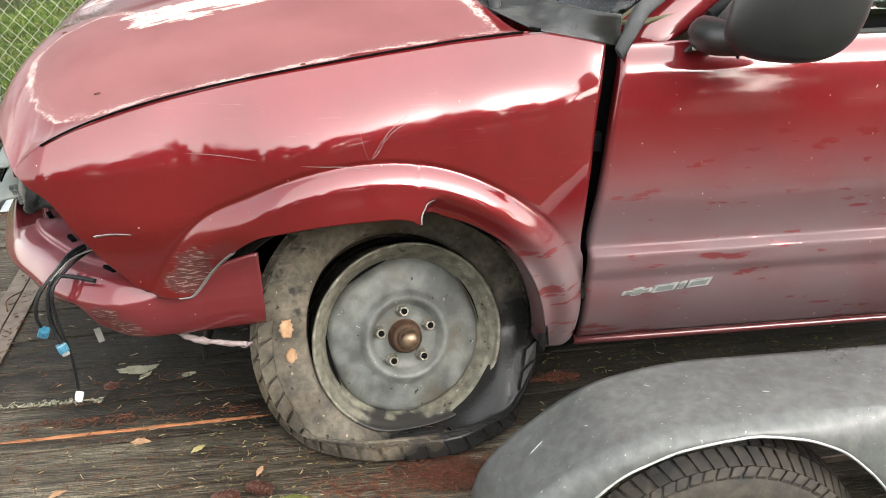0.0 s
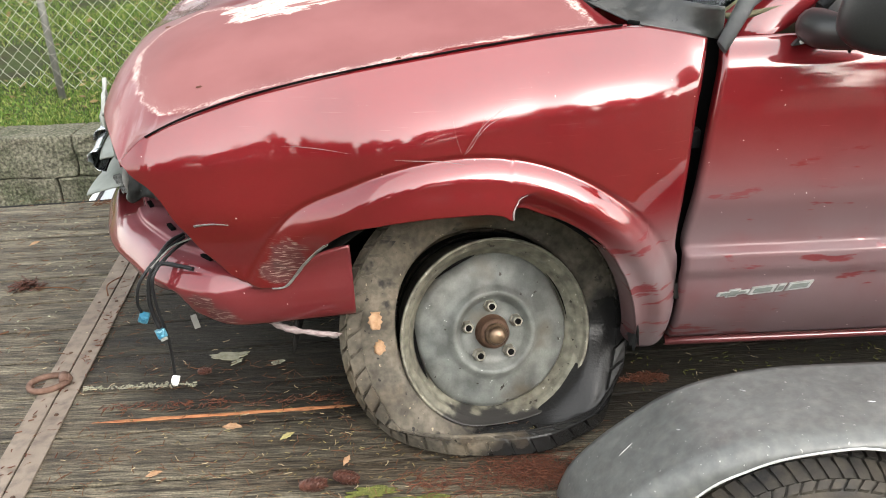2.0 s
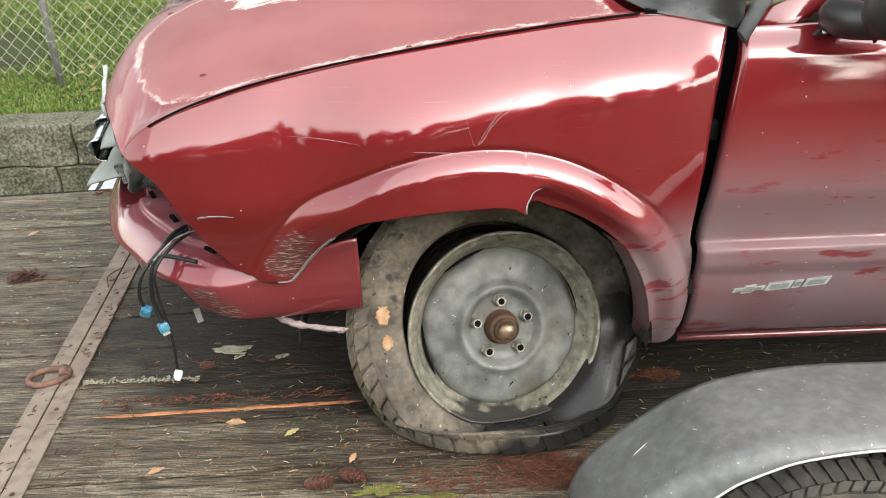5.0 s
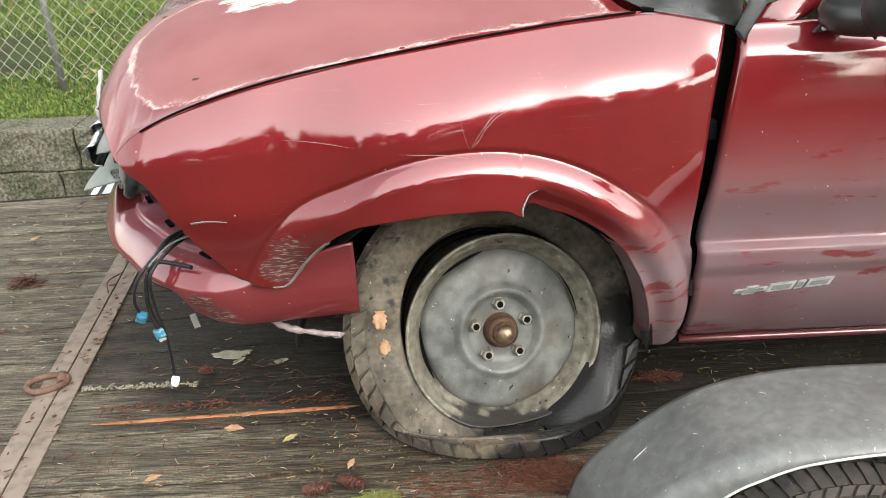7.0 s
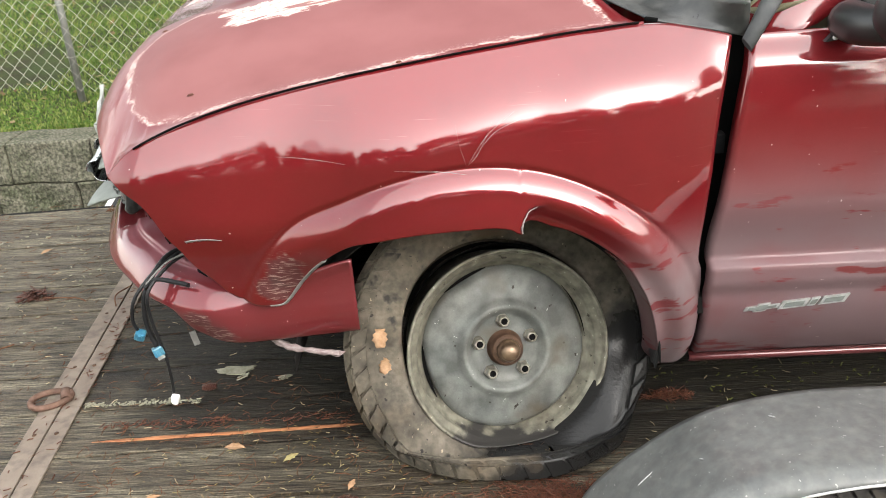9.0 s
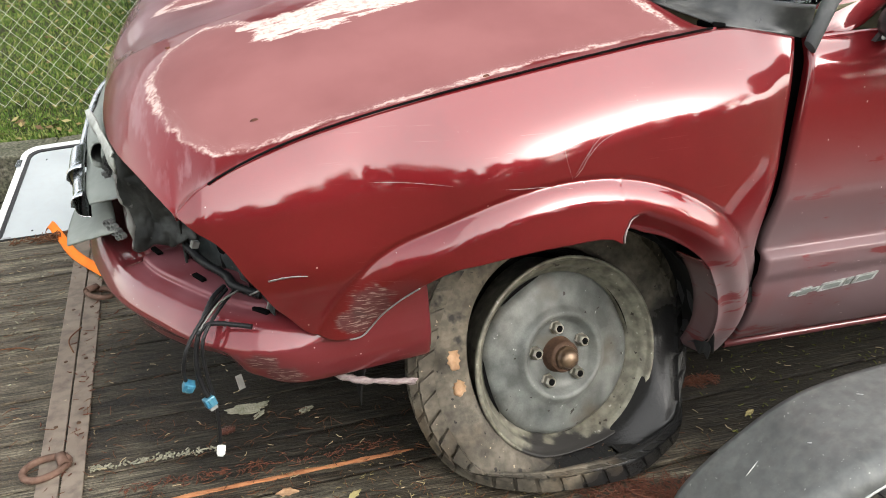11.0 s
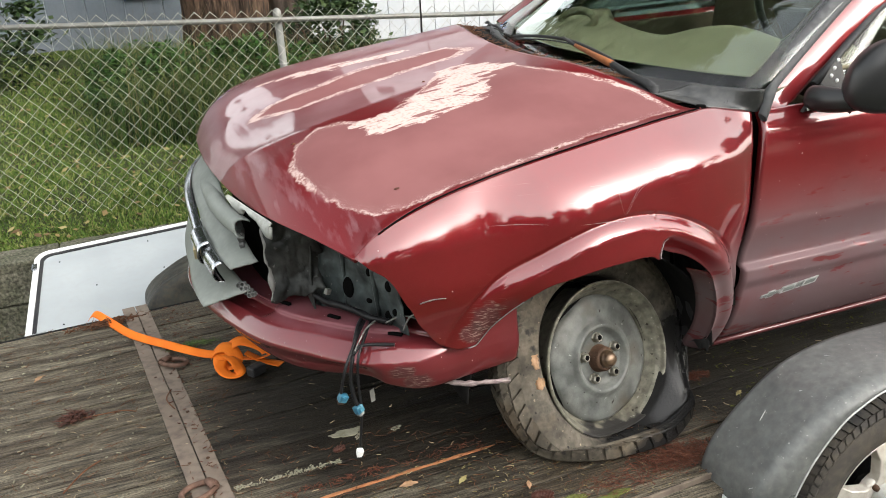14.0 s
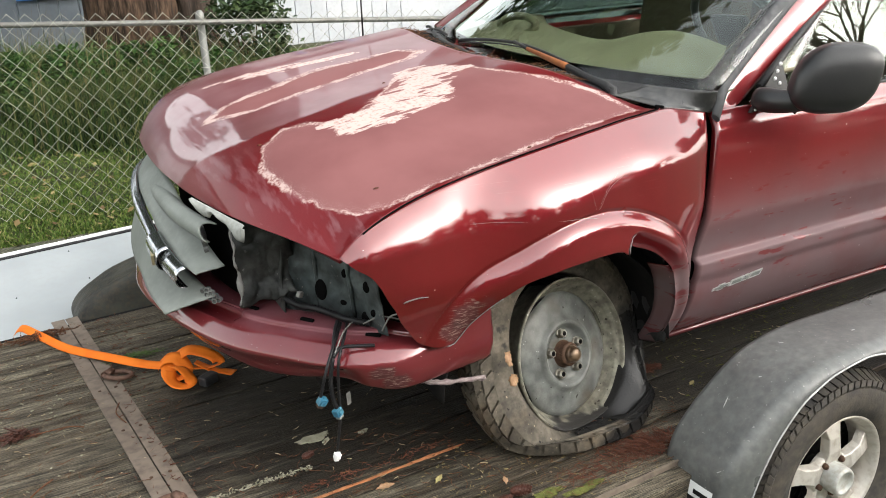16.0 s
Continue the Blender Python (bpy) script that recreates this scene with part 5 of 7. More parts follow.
door = part("door", grid(door_point, [0, 0.006] + lin(0.014, 1, 50), lin(0, 1, 110)), M_DOOR, truck, "scuffed red door with a dull dusty film", solid=0.004)
part("rocker_panel", grid(lambda x, a: (x, 0.118 + 0.03 * (1 - math.sin(a)), 0.144 + 0.015 * math.cos(a)), lin(0.392, 1.9, 12), lin(0.3, 2.6, 8)), M_ROCKER, truck, solid=0.004)
part("frame_rail", box((-0.7, 0.36, 0.16), (3.6, 0.44, 0.28), 0.01), M_DARK, truck)
part("frame_rail", box((-0.7, 1.26, 0.20), (3.6, 1.34, 0.32), 0.01), M_DARK, truck)
part("floor_pan", box((0.4, 0.14, 0.15), (1.9, 1.6, 0.25), 0.02), M_DARK, truck)

# chrome badge on the door: a plain cross and three plain slanted blocks, each with a raised rim


def badge_piece(outline, cx, inset, y0, y1):
    """A slanted plate with a given outline in the badge's plane, standing y0 to y1 off the door."""
    bm = bmesh.new()
    ox = sum(p[0] for p in outline) / len(outline)

    def at(p, y):
        x, z = ox + (p[0] - ox) * (1 - inset / 0.016), p[1] * (1 - inset / 0.0105)
        x, z = cx + x + 0.42 * z, 0.3335 + 0.10 * (cx + x - 0.575) + z
        return bm.verts.new((x, door_y(x, z) - y, z))
    a, b = [at(p, y0) for p in outline], [at(p, y1) for p in outline]
    n = len(outline)
    for i in range(n):
        bm.faces.new((a[i], a[(i + 1) % n], b[(i + 1) % n], b[i]))
    bm.faces.new(b)
    return bm


CROSS = [(-0.034, -0.005), (-0.012, -0.005), (-0.012, -0.0105), (0.012, -0.0105), (0.012, -0.005), (0.034, -0.005), (0.034, 0.005), (0.012, 0.005), (0.012, 0.0105), (-0.012, 0.0105), (-0.012, 0.005), (-0.034, 0.005)]
badge = part("badge", badge_piece(CROSS, 0.505, 0.0, -0.002, 0.004), M_BADGE, door, "chrome badge")
part("badge_face", badge_piece(CROSS, 0.505, 0.003, 0.003, 0.0046), M_BADGEFACE, badge, "dull grey face")
for cx, w in ((0.569, 0.054), (0.608, 0.016), (0.648, 0.052)):
    block = [(-w / 2, -0.0105), (w / 2, -0.0105), (w / 2, 0.0105), (-w / 2, 0.0105)]
    b = part("badge_block", badge_piece(block, cx, 0.0, -0.002, 0.004), M_BADGE, door, "chrome badge")
    part("badge_face", badge_piece(block, cx, 0.0045, 0.003, 0.0046), M_BADGEFACE, b, "dull grey face")

# bumper: a band swept along the plan line of the nose
BUMP = [(-0.33, 0.012), (-0.5, -0.015), (-0.64, -0.02), (-0.76, 0.045), (-0.86, 0.15), (-0.96, 0.30), (-1.06, 0.58), (-1.10, 0.86), (-1.06, 1.15), (-0.96, 1.42), (-0.76, 1.65), (-0.55, 1.72), (-0.33, 1.71)]
NB = 160
bl = curve_points([(a, b, 0) for a, b in BUMP], NB)
PROF = [(-0.20, 0.456), (-0.12, 0.458), (-0.10, 0.459), (-0.085, 0.459), (-0.078, 0.455), (-0.074, 0.447), (-0.055, 0.445), (-0.038, 0.441), (-0.024, 0.432), (-0.008, 0.413),
        (0.0, 0.396), (-0.001, 0.375), (-0.008, 0.345), (-0.025, 0.31), (-0.06, 0.288)]
SKIRT = spline((-1.1, 0.50), (-1.05, 0.58), (-0.99, 0.76), (-0.93, 0.84), (-0.86, 0.80), (-0.80, 0.70), (-0.745, 0.74), (-0.70, 0.84), (-0.65, 0.94), (-0.5, 1.0), (-0.3, 1.0))    # how far the lower face hangs down
PROF_O, PROF_Z = spline(*[(i, p[0]) for i, p in enumerate(PROF)]), spline(*[(i, p[1]) for i, p in enumerate(PROF)])


def bumper_point(i, j):
    p = bl[i]
    t = (bl[min(i + 1, NB - 1)] - bl[max(i - 1, 0)]).normalized()
    out = Vector((-t.y, t.x, 0))
    if out.dot(p - Vector((-0.4, 0.86, 0))) < 0:
        out = -out
    o, z = PROF_O(j), PROF_Z(j)
    side = smoothstep(-0.64, -0.50, p.x)                    # the end beside the wheel is one plain face
    if j < 10:
        o *= 1 - 0.97 * side
        z += side * (0.462 - 0.005 * j - z)
    if j > 10:
        k = SKIRT(p.x) if p.y < 0.86 else 0.58
        z = 0.396 - (0.396 - z) * k
        o -= (0.018 * smoothstep(-0.70, -0.76, p.x) + 0.012 * math.exp(-((p.x + 0.785) / 0.05) ** 2) * (p.y < 0.86)) * smoothstep(10, 12, j)
    # pressed-in step on the upper face, a knocked corner
    step = smoothstep(0.0, 0.04, abs(p.y - 0.86) - 0.49)
    if j <= 7:
        o -= 0.02 * (1 - step) * smoothstep(1, 3, j) * smoothstep(8, 6, j)
        z -= 0.014 * (1 - step) * smoothstep(8, 6, j)
    q = p + out * o
    q += out * (0.006 * noise.noise((q.x * 5, q.y * 5, z * 7)) - 0.012 * math.exp(-((q.x + 0.66) / 0.05) ** 2 - ((z - 0.34) / 0.04) ** 2) * (q.y < 0.3))
    return q.x, q.y, z + 0.012 * q.y + 0.004 * noise.noise((q.x * 3, q.y * 3, 1)) + 0.022 * smoothstep(-0.46, -0.33, q.x) * (j < 6)


bumper = part("bumper_cover", grid(bumper_point, range(NB), lin(0, 14, 85)), M_BUMPER, truck, "scraped and dusty red bumper cover", solid=0.004)
# black blocks on the ledge draw the shade in its mounting slots
for x, y, a in ((-0.774, 0.212, -58), (-0.873, 0.375, -62), (-0.653, 0.059, -45)):
    top = max((Vector(bumper_point(i, j)) for i in range(NB // 2) for j in lin(0, 5, 21)), key=lambda q: -math.hypot(q.x - x, q.y - y)).z
    part("slot", box((-0.02, -0.0055, -0.004), (0.02, 0.0055, 0.0025), 0.001, m=Matrix.Translation((x, y, top + 0.004)) @ pose(0, 0, 0, 0, 0, a)), M_VOID, bumper, "black block standing in for a shaded mounting slot")
part("air_dam", grid(lambda i, j: tuple(Vector(bumper_point(i, 13)) + Vector((0.05 + 0.03 * j, 0, 0.02 - 0.05 * j + 0.006 * math.sin(i * 0.9) * j))), range(52, NB - 52, 2), lin(0, 1, 4)), M_BLACK, truck, "hanging black air dam", solid=0.003)
# pale broken strip sticking out under the bumper
pts = curve_points([(-0.55, 0.075, 0.290), (-0.50, 0.030, 0.284), (-0.44, 0.002, 0.283), (-0.378, -0.014, 0.281)], 30)
bm = tube(pts, [0.0105] * 30, 8)
for v in bm.verts:
    k = min(pts, key=lambda q: (q - v.co).length)
    v.co = k + (v.co - k) * (0.75 + 0.5 * noise.noise(v.co * 60)) + Vector((0, 0, 0.15 * (k.z - v.co.z) + 0.002 * noise.noise(v.co * 45)))
    if v.co.x > -0.384:
        v.co.x += 0.03 * noise.noise(v.co * 190)
part("broken_strip", bm, M_SPLINTER, truck, "snapped pale pinkish plastic strip")

# what is left of the grille
GX = spline((0.38, -1.0), (0.45, -1.018), (0.6, -1.040), (0.75, -1.048), (0.9, -1.048), (1.1, -1.032), (1.35, -0.97), (1.55, -0.87))
CZ = spline((0.38, 0.537), (0.47, 0.550), (0.6, 0.570), (0.75, 0.602), (0.9, 0.632), (1.1, 0.665), (1.55, 0.68))
UZ = spline((0.38, 0.698), (0.6, 0.699), (0.8, 0.700), (1.05, 0.704), (1.3, 0.712), (1.55, 0.718))
grille = part("grille", grid(lambda y, a: (GX(y) + 0.066 - 0.03 * math.sin(a), y + (0.014 * noise.noise((a * 3, 1, 5)) + 0.012 * math.sin(a * 2) if y < 0.43 else 0), UZ(y) - 0.014 + 0.028 * math.cos(a)),
                             lin(0.425, 1.5, 46), lin(-0.6, 2.9, 16)), M_GREY, truck, "broken grey plastic grille", solid=0.004)
part("grille_panel", grid(lambda y, v: (GX(y) + 0.012 + 0.075 * v + 0.006 * noise.noise((y * 9, v * 3, 0)), y - 0.03 * v * (y < 0.62) * (0.62 - y) / 0.2 + 0.01 * noise.noise((v * 6, 3, y)) * (y < 0.47), CZ(y) + 0.03 + 0.065 * v * smoothstep(0.40, 0.75, y) + 0.018 * v),
                          lin(0.43, 1.5, 44), lin(0, 1, 8)), M_GREY, grille, solid=0.004)
# added black sheet: the shade behind the grille as a surface
part("cavity_shade", grid(lambda y, z: (GX(y) + 0.135, y, z), lin(0.42, 1.5, 20), lin(0.48, 0.79, 4)), M_VOID, grille, "black sheet standing in for the shade behind the grille", solid=0.003)


def valance(y, v):
    # a wide skirt under the bar, cut off square at its broken end
    cut = 0.435 + 0.064 * v
    yy = cut + (y - 0.46) / 1.04 * (1.5 - cut)
    near = smoothstep(0.9, 0.5, yy)
    x = GX(yy) + 0.012 + 0.045 * near - (0.055 + 0.062 * near) * v ** 0.9
    return x, yy + 0.006 * noise.noise((v * 9, 4, 0)) * (y < 0.47), CZ(yy) - 0.022 - 0.022 * near - (0.056 + 0.085 * smoothstep(0.5, 0.95, yy)) * v


part("grille_valance", grid(valance, lin(0.46, 1.5, 44), lin(0, 1, 14)), M_GREY, grille, solid=0.004)


def bar_length(y0, y1, out, half):
    return grid(lambda y, a: (GX(y) + 0.010 - (0.020 + out) * math.cos(a) ** 0.7 if math.cos(a) > 0 else GX(y) + 0.010, y - 0.03 * (y < y0 + 0.001) * (math.sin(a) > 0), CZ(y) + half * math.copysign(abs(math.sin(a)) ** 0.7, math.sin(a))), [y0, y0 + 0.004] + lin(y0 + 0.01, y1, 40), lin(-1.9, 1.9, 18))


chrome = part("chrome_bar", bar_length(0.49, 0.615, 0.012, 0.033), M_CHROME, grille, "chrome grille bar", solid=0.002)
part("bar_step", bar_length(0.615, 0.705, 0.022, 0.038), M_CHROME, chrome, solid=0.002)
part("bar_length", bar_length(0.705, 1.5, 0.008, 0.024), M_CHROME, chrome, solid=0.002)
for w, h in ((0.06, 0.034),):
    bm = box((-0.006, -w / 2, -h / 2), (0.006, w / 2, h / 2), 0.003, m=Matrix.Translation((GX(0.66) - 0.026, 0.66, CZ(0.66) - 0.008)) @ pose(0, 0, 0, 12, 0, -8))
    part("emblem", bm, M_GOLD, chrome, "weathered gold plain emblem")


def comb(place, turn, nx, nz, s=0.014, depth=0.012):
    """A scrap of honeycomb plastic."""
    bm = bmesh.new()
    m = Matrix.Translation(place) @ turn
    for i in range(nx):
        for j in range(nz):
            if random.random() < 0.15:
                continue
            cx, cz = (i + 0.5 * (j % 2)) * s, j * s * 0.87
            ring = []
            for k in range(6):
                a = math.radians(60 * k + 30)
                ring.append([m @ Vector((cx + math.cos(a) * s * f, dy, cz + math.sin(a) * s * f)) for f, dy in ((0.58, 0), (0.44, 0), (0.44, depth), (0.58, depth))])
            vs_ = [[bm.verts.new(p) for p in r] for r in ring]
            for k in range(6):
                a, b = vs_[k], vs_[(k + 1) % 6]
                for q in range(4):
                    bm.faces.new((a[q], b[q], b[(q + 1) % 4], a[(q + 1) % 4]))
    return bm


part("honeycomb", comb((-0.985, 0.457, 0.512), pose(0, 0, 0, 0, 42, -42), 4, 2), M_COMB, grille, "grey honeycomb scrap")
part("honeycomb", comb((-0.945, 0.56, 0.64), pose(0, 0, 0, 10, 10, -100), 11, 4, 0.010), M_COMB, grille, "grey honeycomb scrap")

# open headlamp bay: radiator support, torn sheet, inner fender, loom


def crumple(bm, amount, freq, seed=0.0):
    for v in bm.verts:
        n = noise.noise_vector(v.co * freq + Vector((seed, seed, seed)))
        v.co += n * amount
    return bm


part("radiator_support", crumple(grid(lambda y, z: (-0.80 - 0.0 * z, y, z), lin(0.30, 1.6, 40), lin(0.40, 0.80, 14)), 0.012, 6), M_BAY, truck, "dark grey radiator support", solid=0.004)
part("radiator", box((-0.72, 0.45, 0.3), (-0.68, 1.3, 0.78), 0.006), M_DARK, truck)


def torn_sheet(u, v):
    # a bent flap between the broken grille and the inner fender
    x = -0.905 + 0.135 * u - 0.012 * math.sin(v * 5) * (1 - u) - 0.02 * smoothstep(0.6, 1, v) * (1 - u)
    y = 0.345 - 0.045 * u - 0.02 * math.sin(v * 4.2 + 1.5 * u) - 0.05 * smoothstep(0.6, 1.0, v) * (1 - 0.6 * u) * (0.4 + u)
    z = 0.735 - 0.245 * v + 0.03 * u * smoothstep(0.7, 1, v) + 0.012 * noise.noise((u * 4, v * 4, 1))
    return x + 0.010 * noise.noise((u * 3, v * 5, 9)), y + 0.014 * noise.noise((u * 4, v * 4, 3)) + 0.006 * noise.noise((u * 11, v * 11, 6)), z


part("torn_rim", tube([torn_sheet(0.0, v) for v in lin(0.05, 0.98, 40)], [0.003 + 0.004 * abs(noise.noise((v * 9, 2, 0))) + 0.007 * math.exp(-((v - 0.75) / 0.08) ** 2) for v in lin(0.05, 0.98, 40)], 6), M_PALE, truck, "pale torn edge of the sheet")
part("torn_sheet", grid(torn_sheet, lin(0, 1, 30), lin(0, 1, 40)), M_BAY, truck, "crumpled dark sheet metal", solid=0.003)


HANG = spline((0.0, 0.012), (0.05, 0.050), (0.16, 0.052), (0.30, 0.026), (0.45, 0.022), (0.52, 0.012), (0.60, 0.014), (0.66, 0.030), (0.80, 0.034), (0.95, 0.020), (1.0, 0.006))


def header_scrap(u, v):
    # a torn edge of white plastic that hangs from under the hood
    y = 0.262 + 0.235 * u
    x, z = -0.895 - 0.073 * u, 0.738 + 0.030 * u
    h = HANG(u) * (1 + 0.2 * noise.noise((u * 21, 0, 3)))
    return x - 0.010 * math.sin(v * 3), y - 0.006 * v, z - h * v


part("header_scrap", grid(header_scrap, lin(0, 1, 40), lin(0, 1, 10)), M_SCRAP, truck, "torn pale grey header panel", solid=0.004)


def inner_sheet(u, v):
    a, b = Vector((-0.80, 0.33, 0)), Vector((-0.628, 0.025, 0))
    p = a.lerp(b, u)
    z = 0.455 + 0.255 * v
    bow = 0.03 * math.sin(math.pi * u) + 0.012 * noise.noise((u * 4, v * 4, 4)) + 0.006 * noise.noise((u * 11, v * 9, 4))
    n = Vector((-0.86, -0.5, 0))
    q = p - n * bow
    return q.x - 0.05 * v * (u - 0.3), q.y, z


inner = part("inner_fender", grid(inner_sheet, lin(0, 1, 40), lin(0, 1, 26)), M_BAY2, truck, "bluish grey inner fender sheet", solid=0.003)
# proud black discs in place of holes, with the holes' shade as colour
for u, v, rx, rz in ((0.86, 0.48, 0.012, 0.016), (0.78, 0.12, 0.014, 0.014), (0.62, 0.55, 0.008, 0.012), (0.9, 0.22, 0.008, 0.01), (0.35, 0.3, 0.02, 0.03), (0.55, 0.2, 0.01, 0.008), (0.92, 0.7, 0.008, 0.014)):
    p = Vector(inner_sheet(u, v)) + Vector((-0.86, -0.5, 0)) * 0.004
    m = Matrix.Translation(p) @ Vector((-0.86, -0.5, 0.05)).to_track_quat("Z", "Y").to_matrix().to_4x4() @ Matrix.Diagonal((rx, rz, 0.003, 1))
    part("hole", revolve([(0.0, 0.2), (0.9, 0.2), (1.0, -1)], 14, m), M_VOID, inner, "black disc standing in for a shaded hole")
for u in (0.30, 0.66):
    part("flange", tube([inner_sheet(u, 0.02), inner_sheet(u + 0.01, 0.5), inner_sheet(u, 0.98)], 0.006, 6), M_BAY2, inner)
part("lamp_clip", box((-0.008, -0.006, -0.008), (0.008, 0.006, 0.008), 0.002, m=Matrix.Translation((-0.775, 0.25, 0.525)) @ pose(0, 0, 0, 10, 20, 30)), M_PALE, truck, "grey plastic clip")


def loom(name, ctrl, r, rib=0.0, n=40, material=None, parent=None, seg=8):
    pts = curve_points(ctrl, n)
    return part(name, tube(pts, [r + (rib if i % 2 else 0) for i in range(n)], seg), material or M_LOOM, parent)


harness = loom("wiring_harness", [(-0.80, 0.305, 0.50), (-0.775, 0.265, 0.488), (-0.755, 0.21, 0.496), (-0.715, 0.165, 0.484), (-0.70, 0.115, 0.486), (-0.65, 0.085, 0.472)], 0.0075, 0.0025, 70, None, truck)
harness["label"] = "corrugated black wiring harness with loose connectors"
loom("wire", [(-0.72, 0.13, 0.48), (-0.745, 0.085, 0.475), (-0.775, 0.035, 0.43), (-0.788, 0.028, 0.37), (-0.785, 0.03, 0.32), (-0.779, 0.03, 0.295)], 0.0048, 0.0011, 60, None, harness)
loom("wire", [(-0.715, 0.12, 0.478), (-0.755, 0.06, 0.462), (-0.795, 0.02, 0.42), (-0.812, 0.02, 0.37), (-0.815, 0.036, 0.335)], 0.0036, 0.0007, 50, None, harness)
loom("wire", [(-0.70, 0.115, 0.476), (-0.73, 0.06, 0.468), (-0.765, 0.018, 0.43), (-0.772, 0.02, 0.36), (-0.768, 0.035, 0.28), (-0.772, 0.05, 0.21), (-0.778, 0.06, 0.155)], 0.0034, 0.0007, 60, None, harness)
loom("wire", [(-0.775, 0.03, 0.435), (-0.75, 0.035, 0.452), (-0.70, 0.02, 0.450), (-0.672, 0.008, 0.448)], 0.0042, 0.0011, 30, None, harness)
for a, b in (((-0.69, 0.10, 0.482), (-0.77, 0.028, 0.445)), ((-0.67, 0.08, 0.478), (-0.60, 0.01, 0.50)), ((-0.64, 0.03, 0.47), (-0.61, 0.0, 0.52))):
    mid = (Vector(a) + Vector(b)) / 2 + Vector((0, 0, 0.014))
    loom("thin_wire", [a, tuple(mid), b], 0.0022, 0, 14, M_PALE, harness, 5)


def connector(place, turn, material, inner_material, s=1.0):
    m = Matrix.Translation(place) @ turn @ Matrix.Scale(s, 4)
    shell = part("connector", box((-0.014, -0.012, -0.016), (0.014, 0.012, 0.010), 0.004, m=m), material, harness, "plastic connector")
    part("latch", box((-0.006, -0.016, -0.012), (0.006, -0.011, 0.008), 0.002, m=m), material, shell)
    part("terminal", box((-0.010, -0.009, -0.026), (0.010, 0.009, -0.016), 0.002, m=m), inner_material, shell)


connector((-0.811, 0.037, 0.322), pose(0, 0, 0, 20, 25, 10), M_CYAN, M_RUST, 0.8)
connector((-0.778, 0.029, 0.285), pose(0, 0, 0, -10, -12, 30), M_CYAN, M_PALE, 0.8)
connector((-0.779, 0.062, 0.138), pose(0, 0, 0, 10, 15, 0), M_WHITE, M_WHITE, 0.62)
part("tag", box((-0.007, -0.001, -0.02), (0.007, 0.001, 0.02), 0.0005, m=Matrix.Translation((-0.72, 0.1, 0.27)) @ pose(0, 0, 0, 8, -8, 20)), M_PALE, harness, "dull paper tag")

# cab: cowl, windshield, pillars, roof


def glass_point(u, v):
    b = Vector((0.42 - 0.25 * max(math.sin(math.pi * v), 0.0) ** 0.75, 0.005 + 1.66 * v, 0.945 + 0.085 * v))
    t = Vector((1.24 - 0.1 * math.sin(math.pi * v), 0.17 + 1.34 * v, 1.435 + 0.07 * v))
    p = b.lerp(t, u)
    p.z += 0.02 * math.sin(math.pi * u) * 0.6
    return p.x, p.y, p.z


windshield = part("windshield", grid(glass_point, lin(0, 1, 16), lin(0.0, 1, 28)), M_GLASS, truck, "tinted windshield", solid=0.005)
windshield.visible_shadow = False


def cowl_point(u, v):
    v2 = v
    r = Vector((REAR_X(v2) + 0.004, 0.045 + 1.58 * v2, 0))
    vv = (r.y - SEAM_Y(0.2)) / (FAR_Y - SEAM_Y(0.2))
    r.z = hood_point(1.0, min(max(vv, 0), 1))[2] - 0.006
    g = Vector(glass_point(0.0, v2)) + Vector((0.01, 0, 0.006))
    p = r.lerp(g, u)
    p.z -= 0.012 * math.sin(math.pi * u)
    return tuple(p)


cowl = part("cowl", grid(cowl_point, lin(0, 1, 12), lin(0.09, 1, 40)), M_BLACK, truck, "weathered black cowl panel", solid=0.006)


def cowl_corner(u, v):
    # a clean dished plate from the fender's top edge up to the foot of the glass
    corner = Vector((0.268, 0.066, 0.913))
    low = Vector(cowl_point(0.0, 0.095)).lerp(corner, u / 0.4) if u < 0.4 else corner.lerp(Vector((0.427, 0.030, 0.884)), (u - 0.4) / 0.6)
    top = Vector(glass_point(0.0, 0.10 * (1 - u))) + Vector((0.012 * u - 0.004, 0, 0.004))
    p = low.lerp(top, v)
    p += Vector((0.35, 0.25, -0.9)) * 0.016 * math.sin(math.pi * v) * (0.5 + 0.5 * u) + Vector((0, 0, 0.004 * noise.noise((u * 5, v * 4, 2)) * math.sin(math.pi * v)))
    return tuple(p)


part("cowl_corner", grid(cowl_corner, lin(0, 1, 24), lin(0, 1, 12)), M_COWL, cowl, "wet black cowl corner", solid=0.003)
# the drain hole is a black block, coloured as the shade inside it
part("drain_hole", box((-0.012, -0.006, -0.004), (0.012, 0.006, 0.003), 0.002, m=Matrix.Translation((0.268, 0.064, 0.917)) @ pose(0, 0, 0, 0, 8, -20)), M_VOID, cowl, "black block standing in for a shaded drain hole")
bm = bmesh.new()
for i in range(26):                                         # intake slots in the cowl
    v = 0.30 + 0.022 * i
    a, b = Vector(cowl_point(0.25, v)), Vector(cowl_point(0.75, v + 0.008))
    tube([a + Vector((0, 0, 0.006)), b + Vector((0, 0, 0.006))], 0.0035, 5, bm)
part("intake_grille", bm, M_DARK, cowl)


